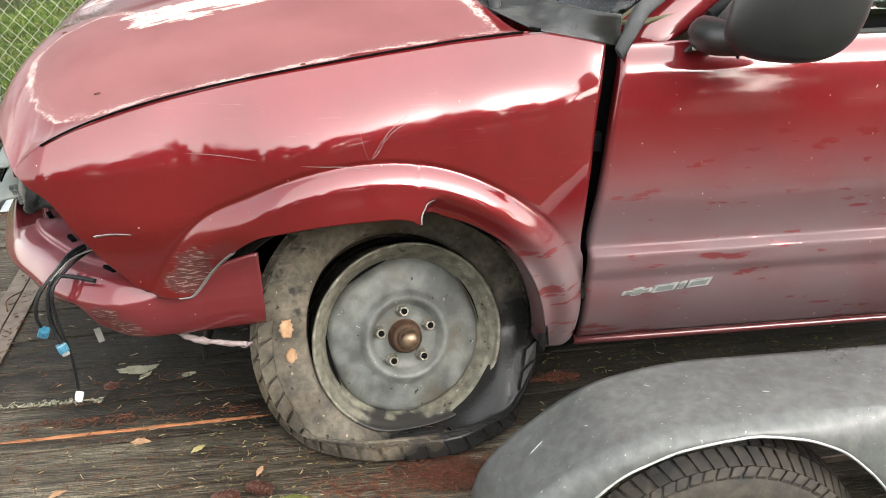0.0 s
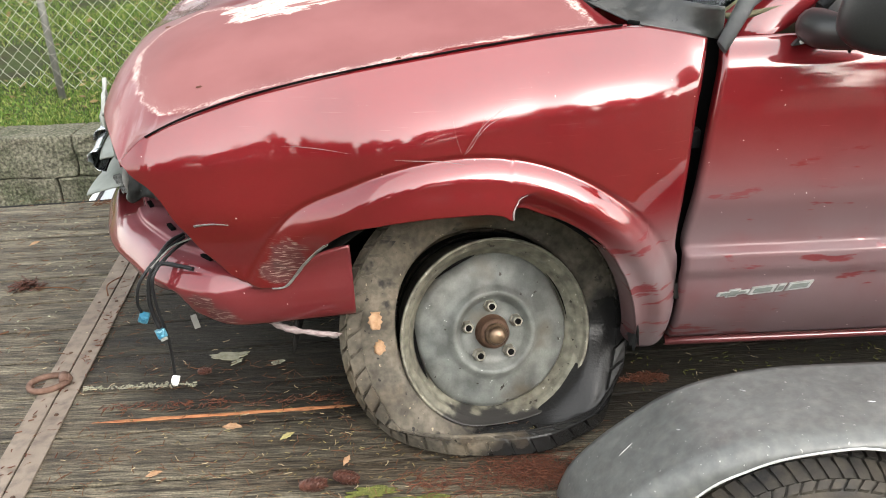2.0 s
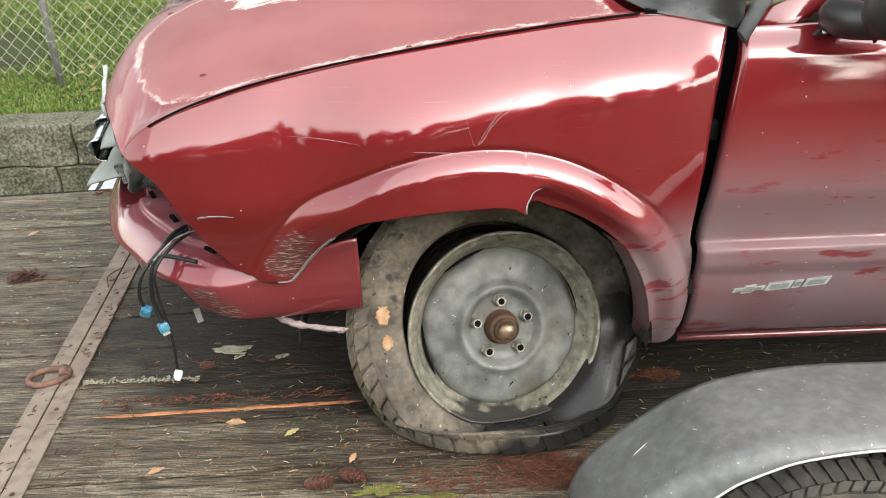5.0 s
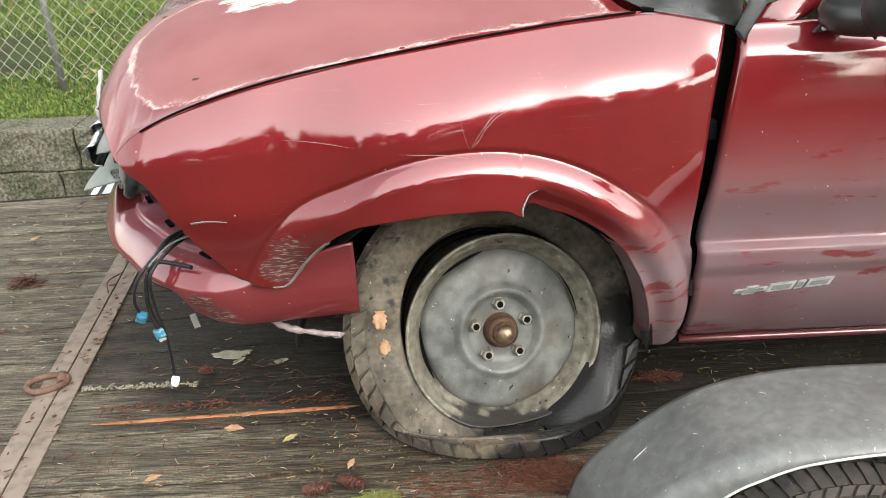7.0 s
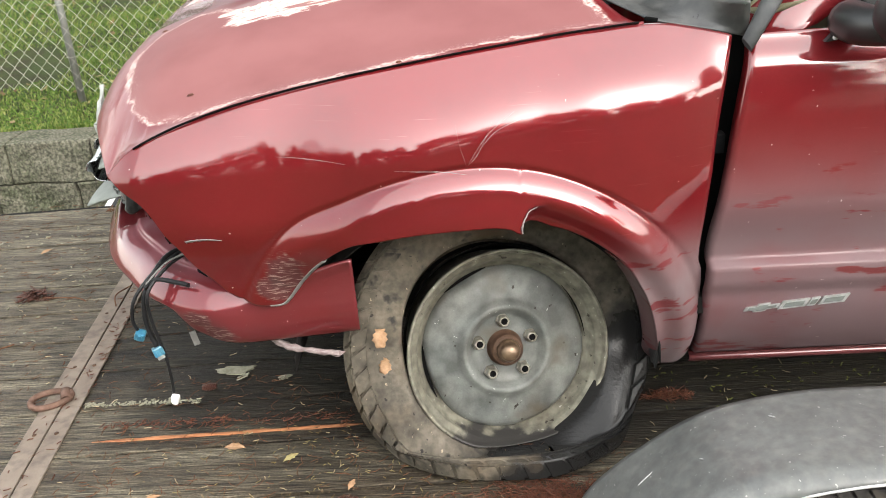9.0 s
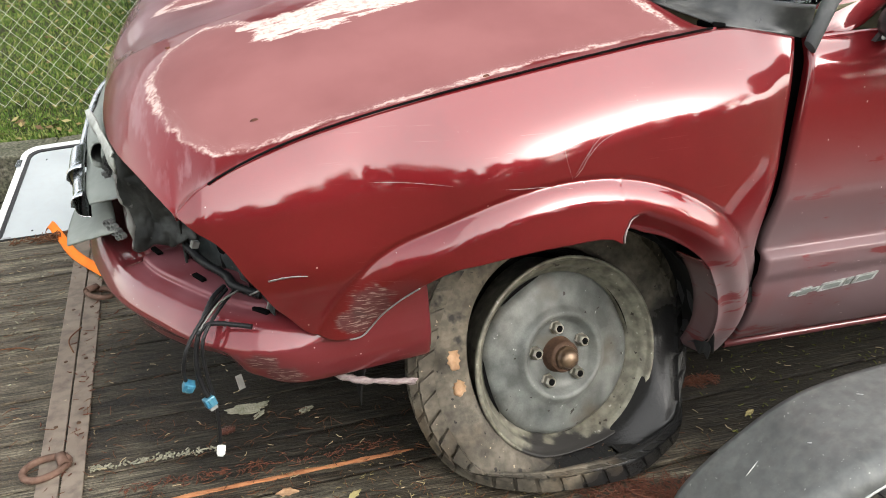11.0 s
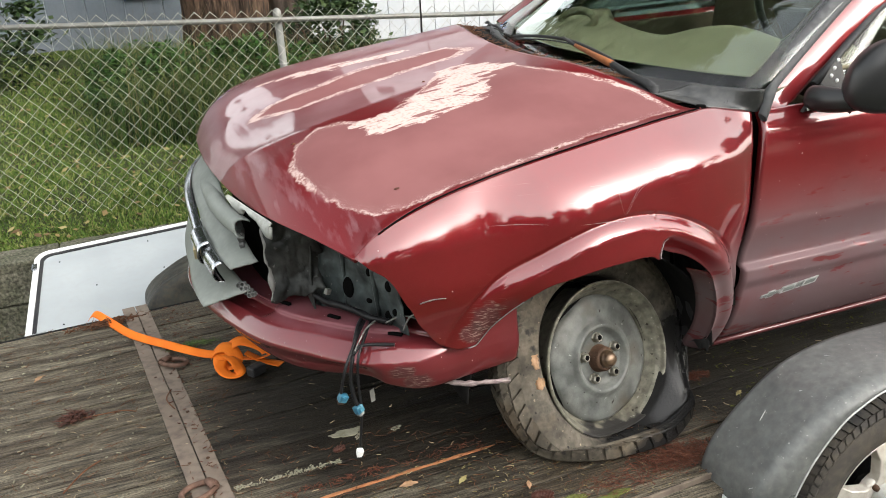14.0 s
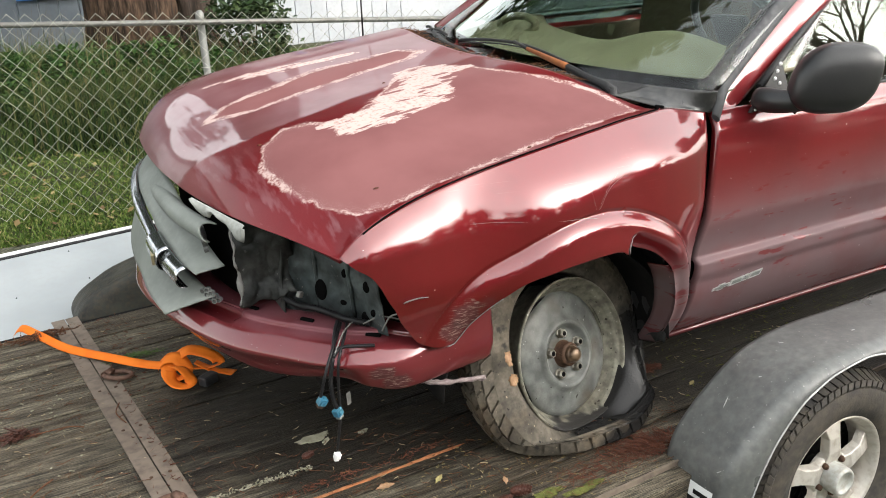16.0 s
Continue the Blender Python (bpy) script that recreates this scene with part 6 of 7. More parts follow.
def wiper(piv, joint, shank, tip, b0, b1, rusty):
    piv, joint, shank, tip, b0, b1 = (Vector(p) for p in (piv, joint, shank, tip, b0, b1))
    arm = part("wiper", tube([piv + Vector((0, 0, -0.012)), piv, piv.lerp(joint, 0.12) + Vector((0, 0, 0.006)), piv.lerp(joint, 0.5), joint], [0.013, 0.015, 0.014, 0.012, 0.0115], 8), M_BLACK, truck, "black wiper arm and blade")
    part("pivot", revolve([(0, 0.014), (0.012, 0.012), (0.016, -0.02)], 12, Matrix.Translation(piv)), M_BLACK, arm)
    part("spring_arm", tube([joint.lerp(piv, 0.02), joint.lerp(shank, 0.08), shank], [0.0115, 0.012, 0.0065], 8), M_RUSTARM if rusty else M_BLACK, arm, "rusty brown arm end" if rusty else "")
    part("shank", tube([shank, tip], [0.006, 0.005], 6), M_BLACK, arm)
    mid = tip + Vector((0.004, 0, -0.006))
    line = curve_points([b0, b0.lerp(mid, 0.5) + Vector((0, 0, 0.006)), mid, mid.lerp(b1, 0.5) + Vector((0, 0, 0.006)), b1], 24)
    part("blade", tube(line, [0.003] + [0.006] * 22 + [0.003], 6), M_BLACK, arm)
    part("rubber", tube([q + Vector((0.004, 0, -0.012)) for q in line], 0.0028, 5), M_GLOSSBLACK, arm)


wiper((0.208, 0.195, 0.950), (0.220, 0.437, 0.996), (0.225, 0.671, 1.034), (0.237, 0.770, 1.050), (0.201, 1.10, 1.035), (0.235, 0.456, 1.006), True)
wiper((0.14, 0.95, 1.0), (0.206, 1.285, 1.026), (0.25, 1.40, 1.045), (0.27, 1.46, 1.055), (0.29, 1.54, 1.05), (0.234, 1.248, 1.04), False)
# dry needles caught in the cowl
bm = bmesh.new()
for i in range(260):
    v = random.uniform(0.18, 0.95)
    p = Vector(cowl_point(random.uniform(0.02, 0.6), v)) + Vector((0, 0, 0.006))
    d = Vector((random.uniform(-1, 1), random.uniform(-1, 1), random.uniform(-0.1, 0.2))).normalized() * random.uniform(0.015, 0.04)
    tube([p - d, p + d], 0.0011, 3, bm, cap=False)
tagged(part("dry_needles", bm, M_NEEDLE, None), "dry brown needles caught on the cowl", "debris", kind="stuff")

PB, PD = Vector((0.437, 0.012, 0.905)), Vector((0.80, 0.135, 0.525))


def pillar_band(dx, dy, dz, w, h, n=10, ext=(0.0, 1.0)):
    bm = bmesh.new()
    rings = []
    side = Vector((0.55, -0.35, -0.75)).normalized()
    up = PD.cross(side).normalized()
    side = up.cross(PD).normalized()
    for i in range(n):
        t = ext[0] + (ext[1] - ext[0]) * i / (n - 1)
        c = PB + PD * t + Vector((dx, dy, dz)) + Vector((0, 0, 0.02 * math.sin(math.pi * t))) + Vector((0.047, -0.016, -0.02)) * smoothstep(0.10, -0.055, t)
        k = 0.55 + 0.45 * smoothstep(-0.06, 0.2, t)
        rings.append([bm.verts.new(c + side * w * k * math.cos(a) + up * h * math.sin(a)) for a in [2 * math.pi * k / 14 for k in range(14)]])
    for a, b in zip(rings, rings[1:]):
        for k in range(14):
            bm.faces.new((a[k], a[(k + 1) % 14], b[(k + 1) % 14], b[k])).smooth = True
    bm.faces.new(rings[0])
    bm.faces.new(rings[-1])
    return bm


part("pillar_trim", pillar_band(-0.012, 0.018, 0.018, 0.026, 0.012, ext=(-0.055, 1.0)), M_TRIM, truck, "weathered grey-black windshield trim")


def pillar_skin(t, s):
    p = PB + PD * t + Vector((0.002 + 0.098 * s, 0.03 * (1 - s) - 0.012 * s, 0.008 - 0.040 * s)) + Vector((0, 0, 0.02 * math.sin(math.pi * max(t, 0))))
    bulge = 0.010 * max(math.sin(math.pi * s), 0.0) ** 0.7
    return p.x - 0.25 * bulge, p.y - 0.8 * bulge + 0.046 * smoothstep(0.6, -0.02, t) - 0.004, max(p.z + 0.55 * bulge, 0.884)


part("a_pillar", grid(lambda t, s: pillar_skin(t - 0.07 * s * (1 - t), s), lin(-0.005, 1.0, 30), lin(0, 1, 12)), M_RED, truck, solid=0.01)
part("window_seal", pillar_band(0.085, 0.0, -0.04, 0.012, 0.012, ext=(0.12, 1.0)), M_BLACK, truck)
part("far_pillar", tube([(0.43, 1.70, 1.01), (0.85, 1.62, 1.27), (1.25, 1.52, 1.5)], 0.035, 10), M_RED, truck)


def roof_point(u, v):
    x = 1.2 + 0.75 * u
    y = 0.16 + 1.36 * v
    return x, y, 1.45 + 0.06 * v + 0.035 * max(math.sin(math.pi * v), 0.0) ** 0.5 + 0.03 * math.sin(math.pi * min(u + 0.15, 1))


part("roof", grid(roof_point, lin(0, 1, 14), lin(0, 1, 20)), M_RED, truck, solid=0.02)
part("cab_back", box((1.90, 0.14, 0.2), (1.95, 1.58, 1.02), 0.01), M_RED, truck)
part("rear_pillar", box((1.75, 0.05, 0.88), (1.95, 0.2, 1.47), 0.02, m=Matrix(((1, 0, 0, 0), (0, 1, 0.12, -0.10), (0, 0, 1, 0), (0, 0, 0, 1)))), M_RED, truck)
part("rear_pillar", box((1.75, 1.52, 0.95), (1.95, 1.64, 1.5), 0.02), M_RED, truck)
part("rear_body", box((1.64, 0.03, 0.17), (1.95, 0.2, 0.9), 0.02), M_RED, truck)
part("far_door", grid(lambda u, v: (0.42 + 1.5 * u, 1.72 - 0.03 * (2 * v - 1) ** 2, 0.22 + 0.78 * v), lin(0, 1, 8), lin(0, 1, 8)), M_RED, truck, solid=0.02)
part("far_fender", grid(lambda u, v: (-0.76 + 1.18 * u, 1.66 + 0.12 * math.sin(v * math.pi / 2), 0.90 + 0.05 * u - 0.45 * (1 - math.cos(v * math.pi / 2)) - 0.08 * (1 - u) ** 3), lin(0, 1, 14), lin(0, 1, 12)), M_RED, truck, solid=0.004)
side_glass = part("side_window", grid(lambda u, v: (0.60 + 1.15 * u + 0.62 * v * (1 - u), 0.045 + 0.125 * v, 0.885 + 0.53 * v), lin(0, 1, 10), lin(0, 1, 8)), M_GLASS, truck, "side window reflecting the sky", solid=0.004)
side_glass.visible_shadow = False
part("side_window", grid(lambda u, v: (0.62 + 1.15 * u + 0.5 * v * (1 - u), 1.69 - 0.13 * v, 0.99 + 0.48 * v), lin(0, 1, 6), lin(0, 1, 6)), M_TINT, truck, "dim far side window", solid=0.004)
part("window_ledge", box((0.62, 0.03, 0.878), (1.66, 0.05, 0.892), 0.004), M_BLACK, truck)

# inside: dashboard, wheel, seats


def dash_point(u, v):
    x, y, z = glass_point(0.0, v)
    hump = 0.07 * math.exp(-((v - 0.27) / 0.13) ** 2) * smoothstep(0.35, 0.75, u)
    return x + 0.05 + 0.52 * u, 0.06 + 1.54 * v, z - 0.035 + 0.05 * math.sin(u * 2.2) + hump - 0.16 * smoothstep(0.85, 1.0, u)


dash = part("dashboard", grid(dash_point, lin(0, 1, 30), lin(0, 1, 40)), M_TAN, truck, "tan plastic dashboard", solid=0.01)
p = Vector(dash_point(0.3, 0.14))
part("speaker_grille", revolve([(0.0, 0.003), (0.062, 0.003), (0.066, 0.0)], 30, Matrix.Translation(p + Vector((0, 0, 0.002))) @ pose(0, 0, 0, 0, -10, 20) @ Matrix.Diagonal((1.2, 0.9, 1, 1))), M_TAN2, dash)
p = Vector(dash_point(0.55, 0.80)) + Vector((0, 0, 0.02))
part("grab_handle", tube([p + Vector((0.02 * math.sin(a), 0.13 * math.cos(a), 0.035 * math.sin(a))) for a in [2 * math.pi * k / 24 for k in range(24)]], 0.016, 8, closed=True), M_TAN2, dash)
SW = Matrix.Translation((0.96, 0.46, 1.05)) @ pose(0, 0, 0, 0, 62, 0)
sw = part("steering_wheel", tube([SW @ Vector((0.185 * math.cos(a), 0.185 * math.sin(a), 0)) for a in [2 * math.pi * k / 32 for k in range(32)]], 0.015, 8, closed=True), M_BLACK, truck)
part("hub_pad", box((-0.06, -0.08, -0.03), (0.06, 0.08, 0.0), 0.015, m=SW), M_BLACK, sw)
part("inner_trim", box((0.75, 1.62, 0.3), (1.9, 1.66, 0.98), 0.01), M_SEAT, truck, "dark inner door trim")
part("inner_trim", box((1.86, 0.2, 0.3), (1.89, 1.56, 1.06), 0.01), M_SEAT, truck, "dark rear cab trim")
part("headliner", box((1.25, 0.2, 1.40), (1.9, 1.5, 1.43), 0.01), M_SEAT, truck, "dark headliner")
for y in (0.18, 0.92):
    seat = part("seat_back", box((1.40, y, 0.45), (1.54, y + 0.58, 1.16), 0.05, m=Matrix(((1, 0, 0.15, -0.15), (0, 1, 0, 0), (0, 0, 1, 0), (0, 0, 0, 1)))), M_SEAT, truck, "brown cloth seat back")
    part("headrest", box((1.46, y + 0.15, 1.15), (1.55, y + 0.43, 1.36), 0.04, m=Matrix(((1, 0, 0.15, -0.15), (0, 1, 0, 0), (0, 0, 1, 0), (0, 0, 0, 1)))), M_SEAT, seat)

# door mirror, swung back
MD = Vector((0.84, -0.54, 0.02)).normalized()
MM = Matrix.Translation((0.702, -0.160, 0.972)) @ Matrix((( MD.x, -MD.y, 0, 0), (MD.y, MD.x, 0, 0), (0, 0, 1, 0), (0, 0, 0, 1)))


def mirror_point(a, b):
    # rounded shell: long axis first, then depth, then height
    ca, sa = math.cos(a), math.sin(a)
    cb, sb = math.cos(b), math.sin(b)

    def pw(t, e):
        return math.copysign(abs(t) ** e, t)
    X = 0.118 * pw(cb, 0.75) * pw(ca, 0.6)
    Y = 0.062 * pw(cb, 0.75) * pw(sa, 0.6)
    Z = 0.098 * pw(sb, 0.75)
    X += 0.02 * (Z / 0.1)
    if X < 0:
        Z = Z * (1 - 0.18 * (X / 0.118) ** 2) - 0.012 * (X / 0.118) ** 2
    return tuple(MM @ Vector((X, Y, Z)))


mirror = part("door_mirror", grid(mirror_point, [2 * math.pi * k / 40 for k in range(40)], lin(-math.pi / 2, math.pi / 2, 26), close_u=True), M_MIRROR, truck, "black plastic door mirror")
part("mirror_arm", tube(curve_points([(0.60, 0.01, 0.905), (0.605, -0.05, 0.905), (0.625, -0.10, 0.91), (0.67, -0.14, 0.925)], 10), [0.034, 0.036, 0.036, 0.035, 0.034, 0.033, 0.033, 0.033, 0.034, 0.036], 14), M_MIRROR, mirror)
part("mirror_seam", tube([(0.628 + 0.004 * math.cos(a), -0.098 + 0.03 * math.cos(a) * 0.4, 0.91 + 0.036 * math.sin(a)) for a in [2 * math.pi * k / 18 for k in range(18)]], 0.003, 5, closed=True), M_DARK, mirror)
bm = bmesh.new()
tri3 = [(0.565, 0.868), (0.735, 0.885), (0.705, 1.01)]
for dy in (0.0, 0.012):
    f = [bm.verts.new((x, 0.004 + dy + 0.2 * (z - 0.87), z)) for x, z in tri3]
    bm.faces.new(f)
bm.verts.ensure_lookup_table()
for k in range(3):
    bm.faces.new((bm.verts[k], bm.verts[(k + 1) % 3], bm.verts[3 + (k + 1) % 3], bm.verts[3 + k]))
sail = part("mirror_sail", bm, M_MIRROR, mirror, "black triangular mirror base plate")
for x, z in ((0.583, 0.876), (0.672, 0.955), (0.685, 0.975), (0.70, 0.995), (0.69, 0.94)):
    part("rivet", revolve([(0, 0.004), (0.0045, 0.003), (0.006, 0.0)], 10, Matrix.Translation((x, 0.003 + 0.2 * (z - 0.87), z)) @ pose(0, 0, 0, 90, 0, 0)), M_WHITE, sail, "white rivet")

# pickup bed behind the cab
part("bed_side", box((2.0, 0.06, 0.3), (3.9, 0.12, 0.9), 0.02), M_RED, truck)
part("bed_side", box((2.0, 1.6, 0.36), (3.9, 1.66, 0.96), 0.02), M_RED, truck)
part("bed_floor", box((2.0, 0.12, 0.4), (3.9, 1.6, 0.44), 0.01), M_DARK, truck)
part("tailgate", box((3.88, 0.12, 0.36), (3.94, 1.6, 0.92), 0.015), M_RED, truck)

# front wheel, leaning in at the top, with its tyre off the bead
A = Vector((0.237, -1.0, 0.30)).normalized()
FW = Matrix.Translation((-0.015, 0.070, 0.214)) @ A.to_track_quat("Z", "Y").to_matrix().to_4x4()


def rim_bend(bm, floor=0.006):
    """The rim's foot is bent up where it has been dragged."""
    for v in bm.verts:
        if v.co.z < 0.03:
            v.co.z = floor + (0.03 - floor) * math.exp((v.co.z - 0.03) / (0.03 - floor))
    return bm


wheel = part("front_wheel", rim_bend(revolve([(0.186, -0.19), (0.180, -0.13), (0.181, -0.075), (0.188, -0.055), (0.196, -0.046), (0.2005, -0.040), (0.2045, -0.026), (0.209, -0.019), (0.2165, -0.015), (0.2195, -0.009),
                                     (0.2215, -0.001), (0.2255, 0.002), (0.229, -0.001), (0.2295, -0.006), (0.227, -0.011), (0.222, -0.013), (0.217, -0.022), (0.210, -0.045), (0.204, -0.19)], 120, FW)), M_RIM, truck, "grey steel spare-type wheel")
bm = revolve([(0.1905, -0.075), (0.1895, -0.060), (0.184, -0.050), (0.174, -0.044), (0.150, -0.040), (0.118, -0.037), (0.110, -0.032), (0.102, -0.025), (0.096, -0.023), (0.089, -0.027), (0.081, -0.040), (0.073, -0.046), (0.055, -0.047), (0.030, -0.047), (0.0, -0.047)], 120, FW)
INV = FW.inverted()
UPV, RTV = INV.to_3x3() @ Vector((0, 0, 1)), INV.to_3x3() @ Vector((1, 0, 0))
a0, ar = math.atan2(UPV.y, UPV.x), math.atan2(RTV.y, RTV.x)
turn_sign = 1 if math.sin(a0 - ar) > 0 else -1


def flat(a):
    """How far the disc's edge is cut back towards the open slots, by the angle round the wheel."""
    t = math.degrees((a - ar) * turn_sign) % 360
    return sum(k * math.exp(-(((t - c + 180) % 360 - 180) / w) ** 2) for c, w, k in ((118, 22, 1.0), (200, 20, 0.9), (22, 16, 0.55), (290, 16, 0.3)))


for v in bm.verts:                                          # the disc meets the rim with a few open slots
    q = INV @ v.co
    r, a = math.hypot(q.x, q.y), math.atan2(q.y, q.x)
    if r > 0.15:
        k = 1 - 0.055 * smoothstep(0.155, 0.180, r) * flat(a)
        q.x, q.y = q.x * k, q.y * k
    v.co = FW @ q
part("disc", bm, M_STEEL, wheel, "grey wheel disc")
for c0, c1, wd in ((100, 134, 0.007), (172, 212, 0.008), (2, 44, 0.004)):    # black crescents paint the shade of slots between disc and rim
    def slot_edge(t, s):
        a = ar + turn_sign * math.radians(c0 + (c1 - c0) * t)
        r = 0.190 - wd * max(math.sin(math.pi * t), 0.0) ** 0.6 * s
        return tuple(FW @ Vector((r * math.cos(a), r * math.sin(a), -0.0475 + 0.002 * s)))
    part("rim_slot", grid(slot_edge, lin(0, 1, 24), lin(0, 1, 3)), M_VOID, wheel, "black crescent standing in for a slot's shade")
# black ring added for the dark seen behind the disc
part("shade_backing", revolve([(0.186, -0.085), (0.10, -0.085)], 60, FW), M_VOID, wheel)
part("hub", revolve([(0.043, -0.05), (0.041, -0.046), (0.0375, -0.044), (0.0365, -0.022), (0.034, -0.017), (0.029, -0.015), (0.0, -0.014)], 40, FW), M_RUST, wheel, "rusty hub")
part("hub_cap", revolve([(0.0265, -0.017), (0.0265, -0.008), (0.025, -0.004), (0.0225, -0.003), (0.0215, 0.003), (0.018, 0.009), (0.010, 0.0125), (0.0, 0.0135)], 32, FW), M_CAP, wheel, "dull round hub cap")
for k in range(5):
    a = a0 - turn_sign * 0.02 + 2 * math.pi * k / 5
    bm = bmesh.new()
    m = FW @ Matrix.Translation((0.0635 * math.cos(a), 0.0635 * math.sin(a), -0.046)) @ Matrix.Scale(1.2, 4)
    revolve([(0.014, 0.0), (0.013, 0.003), (0.0115, 0.004), (0.0115, 0.014), (0.009, 0.017), (0.006, 0.017), (0.006, 0.012), (0.0, 0.012)], 6, m, bm)
    for f in bm.faces:
        f.smooth = False
    nut = part("lug_nut", bm, M_NUT, wheel, "shiny lug nut")
    # black disc paints the shade inside the nut's socket
    part("socket", revolve([(0.0, 0.0175), (0.0062, 0.0175), (0.0066, 0.0165)], 12, m), M_VOID, nut, "black disc for the shade in the stud socket")


# the flat tyre: a profile of (radius, depth), and where its foot lies once the rim has sunk into it
TYRE = [(0.224, -0.062), (0.2275, -0.044), (0.240, -0.033), (0.262, -0.027), (0.286, -0.024), (0.306, -0.025), (0.326, -0.030), (0.341, -0.041), (0.347, -0.058), (0.340, -0.088), (0.327, -0.12), (0.312, -0.15), (0.295, -0.175), (0.26, -0.188), (0.21, -0.18)]
TR, TH = spline(*[(i, p[0]) for i, p in enumerate(TYRE)]), spline(*[(i, p[1]) for i, p in enumerate(TYRE)])
FOOT_Y = spline((0, -0.005), (2, -0.028), (4, -0.056), (5, -0.068), (6, -0.086), (7, -0.106), (8, -0.116), (9, -0.075), (10, -0.04), (12, 0.0), (14, 0.0))
FOOT_Z = spline((0, -0.012), (2, -0.016), (3.3, -0.010), (4, 0.008), (5, 0.040), (6, 0.058), (7, 0.044), (8, 0.010), (9, 0.003), (10, 0.003), (11, 0.006), (12, 0.03), (14, 0.05))
FOOT_EDGE = spline((-0.36, 0.13), (-0.34, 0.09), (-0.314, 0.033), (-0.244, -0.048), (-0.167, -0.088), (-0.09, -0.107), (0.0, -0.109), (0.088, -0.097), (0.172, -0.045), (0.218, -0.005), (0.245, 0.05), (0.27, 0.12))
TS = Matrix.Translation((-0.004, 0.0, 0.016)) @ FW


def tyre_point(s, a, lift=0.0):
    r, h = TR(s), TH(s)
    h += 0.024 * math.exp(-((((math.degrees((a - ar) * turn_sign) - 195 + 180) % 360) - 180) / 50) ** 2) * smoothstep(4.5, 1.0, s)
    r += 0.020 * math.exp(-((((math.degrees((a - ar) * turn_sign) - 130 + 180) % 360) - 180) / 38) ** 2) * smoothstep(3.5, 0.5, s)
    r2, h2 = TR(min(s + 0.05, 14)), TH(min(s + 0.05, 14))
    tx, ty = r2 - r, h2 - h
    ln = math.hypot(tx, ty) or 1.0
    nr, nh = -ty / ln, tx / ln
    if nr * (r - 0.27) + nh * (h + 0.12) < 0:
        nr, nh = -nr, -nh
    rim8 = TS @ Vector((0.345 * math.cos(a), 0.345 * math.sin(a), -0.06))
    low = rim8.z
    p = TS @ Vector(((r + nr * lift) * math.cos(a), (r + nr * lift) * math.sin(a), h + nh * lift))
    w = smoothstep(0.13, -0.05, low)
    wy = smoothstep(0.17, 0.0, low)
    foot = FOOT_Z(s) + lift * (0.9 if s < 7.4 else 0.2)
    y = p.y + wy * (min(FOOT_EDGE(p.x) - rim8.y, 0.0) * FOOT_Y(s) / -0.116 - 0.35 * lift * (s < 7.4))
    z = p.z * (1 - w) + w * 0.5 * (p.z + foot + math.sqrt((p.z - foot) ** 2 + 0.0004))
    x = p.x
    z += 0.003 * noise.noise((x * 9, y * 9, s))
    return Vector((x, y + 0.004 * noise.noise((x * 5, z * 5, 3)), max(z, 0.003)))


bm = grid(lambda a, s: tyre_point(s, a), [2 * math.pi * k / 144 for k in range(144)], lin(0, 14, 57), close_u=True)
tyre = part("tyre", bm, M_TYRE, wheel, "flat dirty tyre off its bead")
bm = revolve([(0.222, -0.062), (0.219, -0.075), (0.2165, -0.078), (0.2165, -0.082), (0.219, -0.085), (0.214, -0.095), (0.2115, -0.098), (0.2115, -0.102), (0.214, -0.106), (0.206, -0.16)], 96, TS)
part("inner_bead", rim_bend(bm, 0.02), M_GLOSSBLACK, wheel, "bare black tyre bead")


def tread_blocks(n, rows):
    """Shoulder and tread lugs: each a low block on the tyre's skin."""
    bm = bmesh.new()
    for k in range(n):
        for (s0, s1, frac, skew, hgt) in rows:
            cor = [bm.verts.new(tyre_point(s, 2 * math.pi * (k + da) / n, lift)) for lift in (-0.002, hgt) for (s, da) in ((s0, 0.0), (s0, frac), (s1, frac + skew), (s1, skew))]
            for q in ((4, 5, 6, 7), (0, 4, 7, 3), (1, 2, 6, 5), (0, 1, 5, 4), (3, 7, 6, 2)):
                bm.faces.new([cor[i] for i in q])
    return bm


tagged(part("tread", tread_blocks(44, [(5.2, 6.6, 0.80, 0.50, 0.010), (6.8, 7.75, 0.80, 0.35, 0.011), (7.9, 8.7, 0.78, 0.3, 0.010), (8.85, 10.2, 0.76, -0.3, 0.010), (10.35, 11.4, 0.76, 0.3, 0.010)]), M_TYRE, tyre), kind="stuff")
# dead leaves lying on the tyre
for x, y, z, s, w in ((-0.288, 0.012, 0.305, 0.022, 20), (-0.283, -0.002, 0.245, 0.018, -30)):
    m = Matrix.Translation((x, y - 0.012, z)) @ pose(0, 0, 0, 62, 10, w)
    bm = grid(lambda u, v: tuple(m @ Vector((s * (u - 0.5) * 1.6 * (1 - 0.5 * abs(v - 0.5) * 2 + 0.15 * math.sin(v * 20)), s * (v - 0.5) * 1.8, 0.006 * math.sin(u * 5) * math.sin(v * 4)))), lin(0, 1, 8), lin(0, 1, 8))
    tagged(part("dead_leaf", bm, M_LEAF, None, solid=0.0008), "dry orange-brown leaf stuck on the tyre", "leaf", "leaves on the tyre")
# ---- loose things on and behind the deck ----
# white panel with rounded corners, leaning on the retaining wall
panel = thing("camper_panel", (-1.0, 2.1, -0.2), "white camper panel with black gasket leaning on blocks", "panel")
PO = Vector((-1.755, 2.72, 0.03))
PX, PY = Vector((0.999, 0.037, 0.034)).normalized(), Vector((-0.055, -0.96, -0.25)).normalized()
PN = PX.cross(PY).normalized()
if PN.z < 0:
    PN = -PN


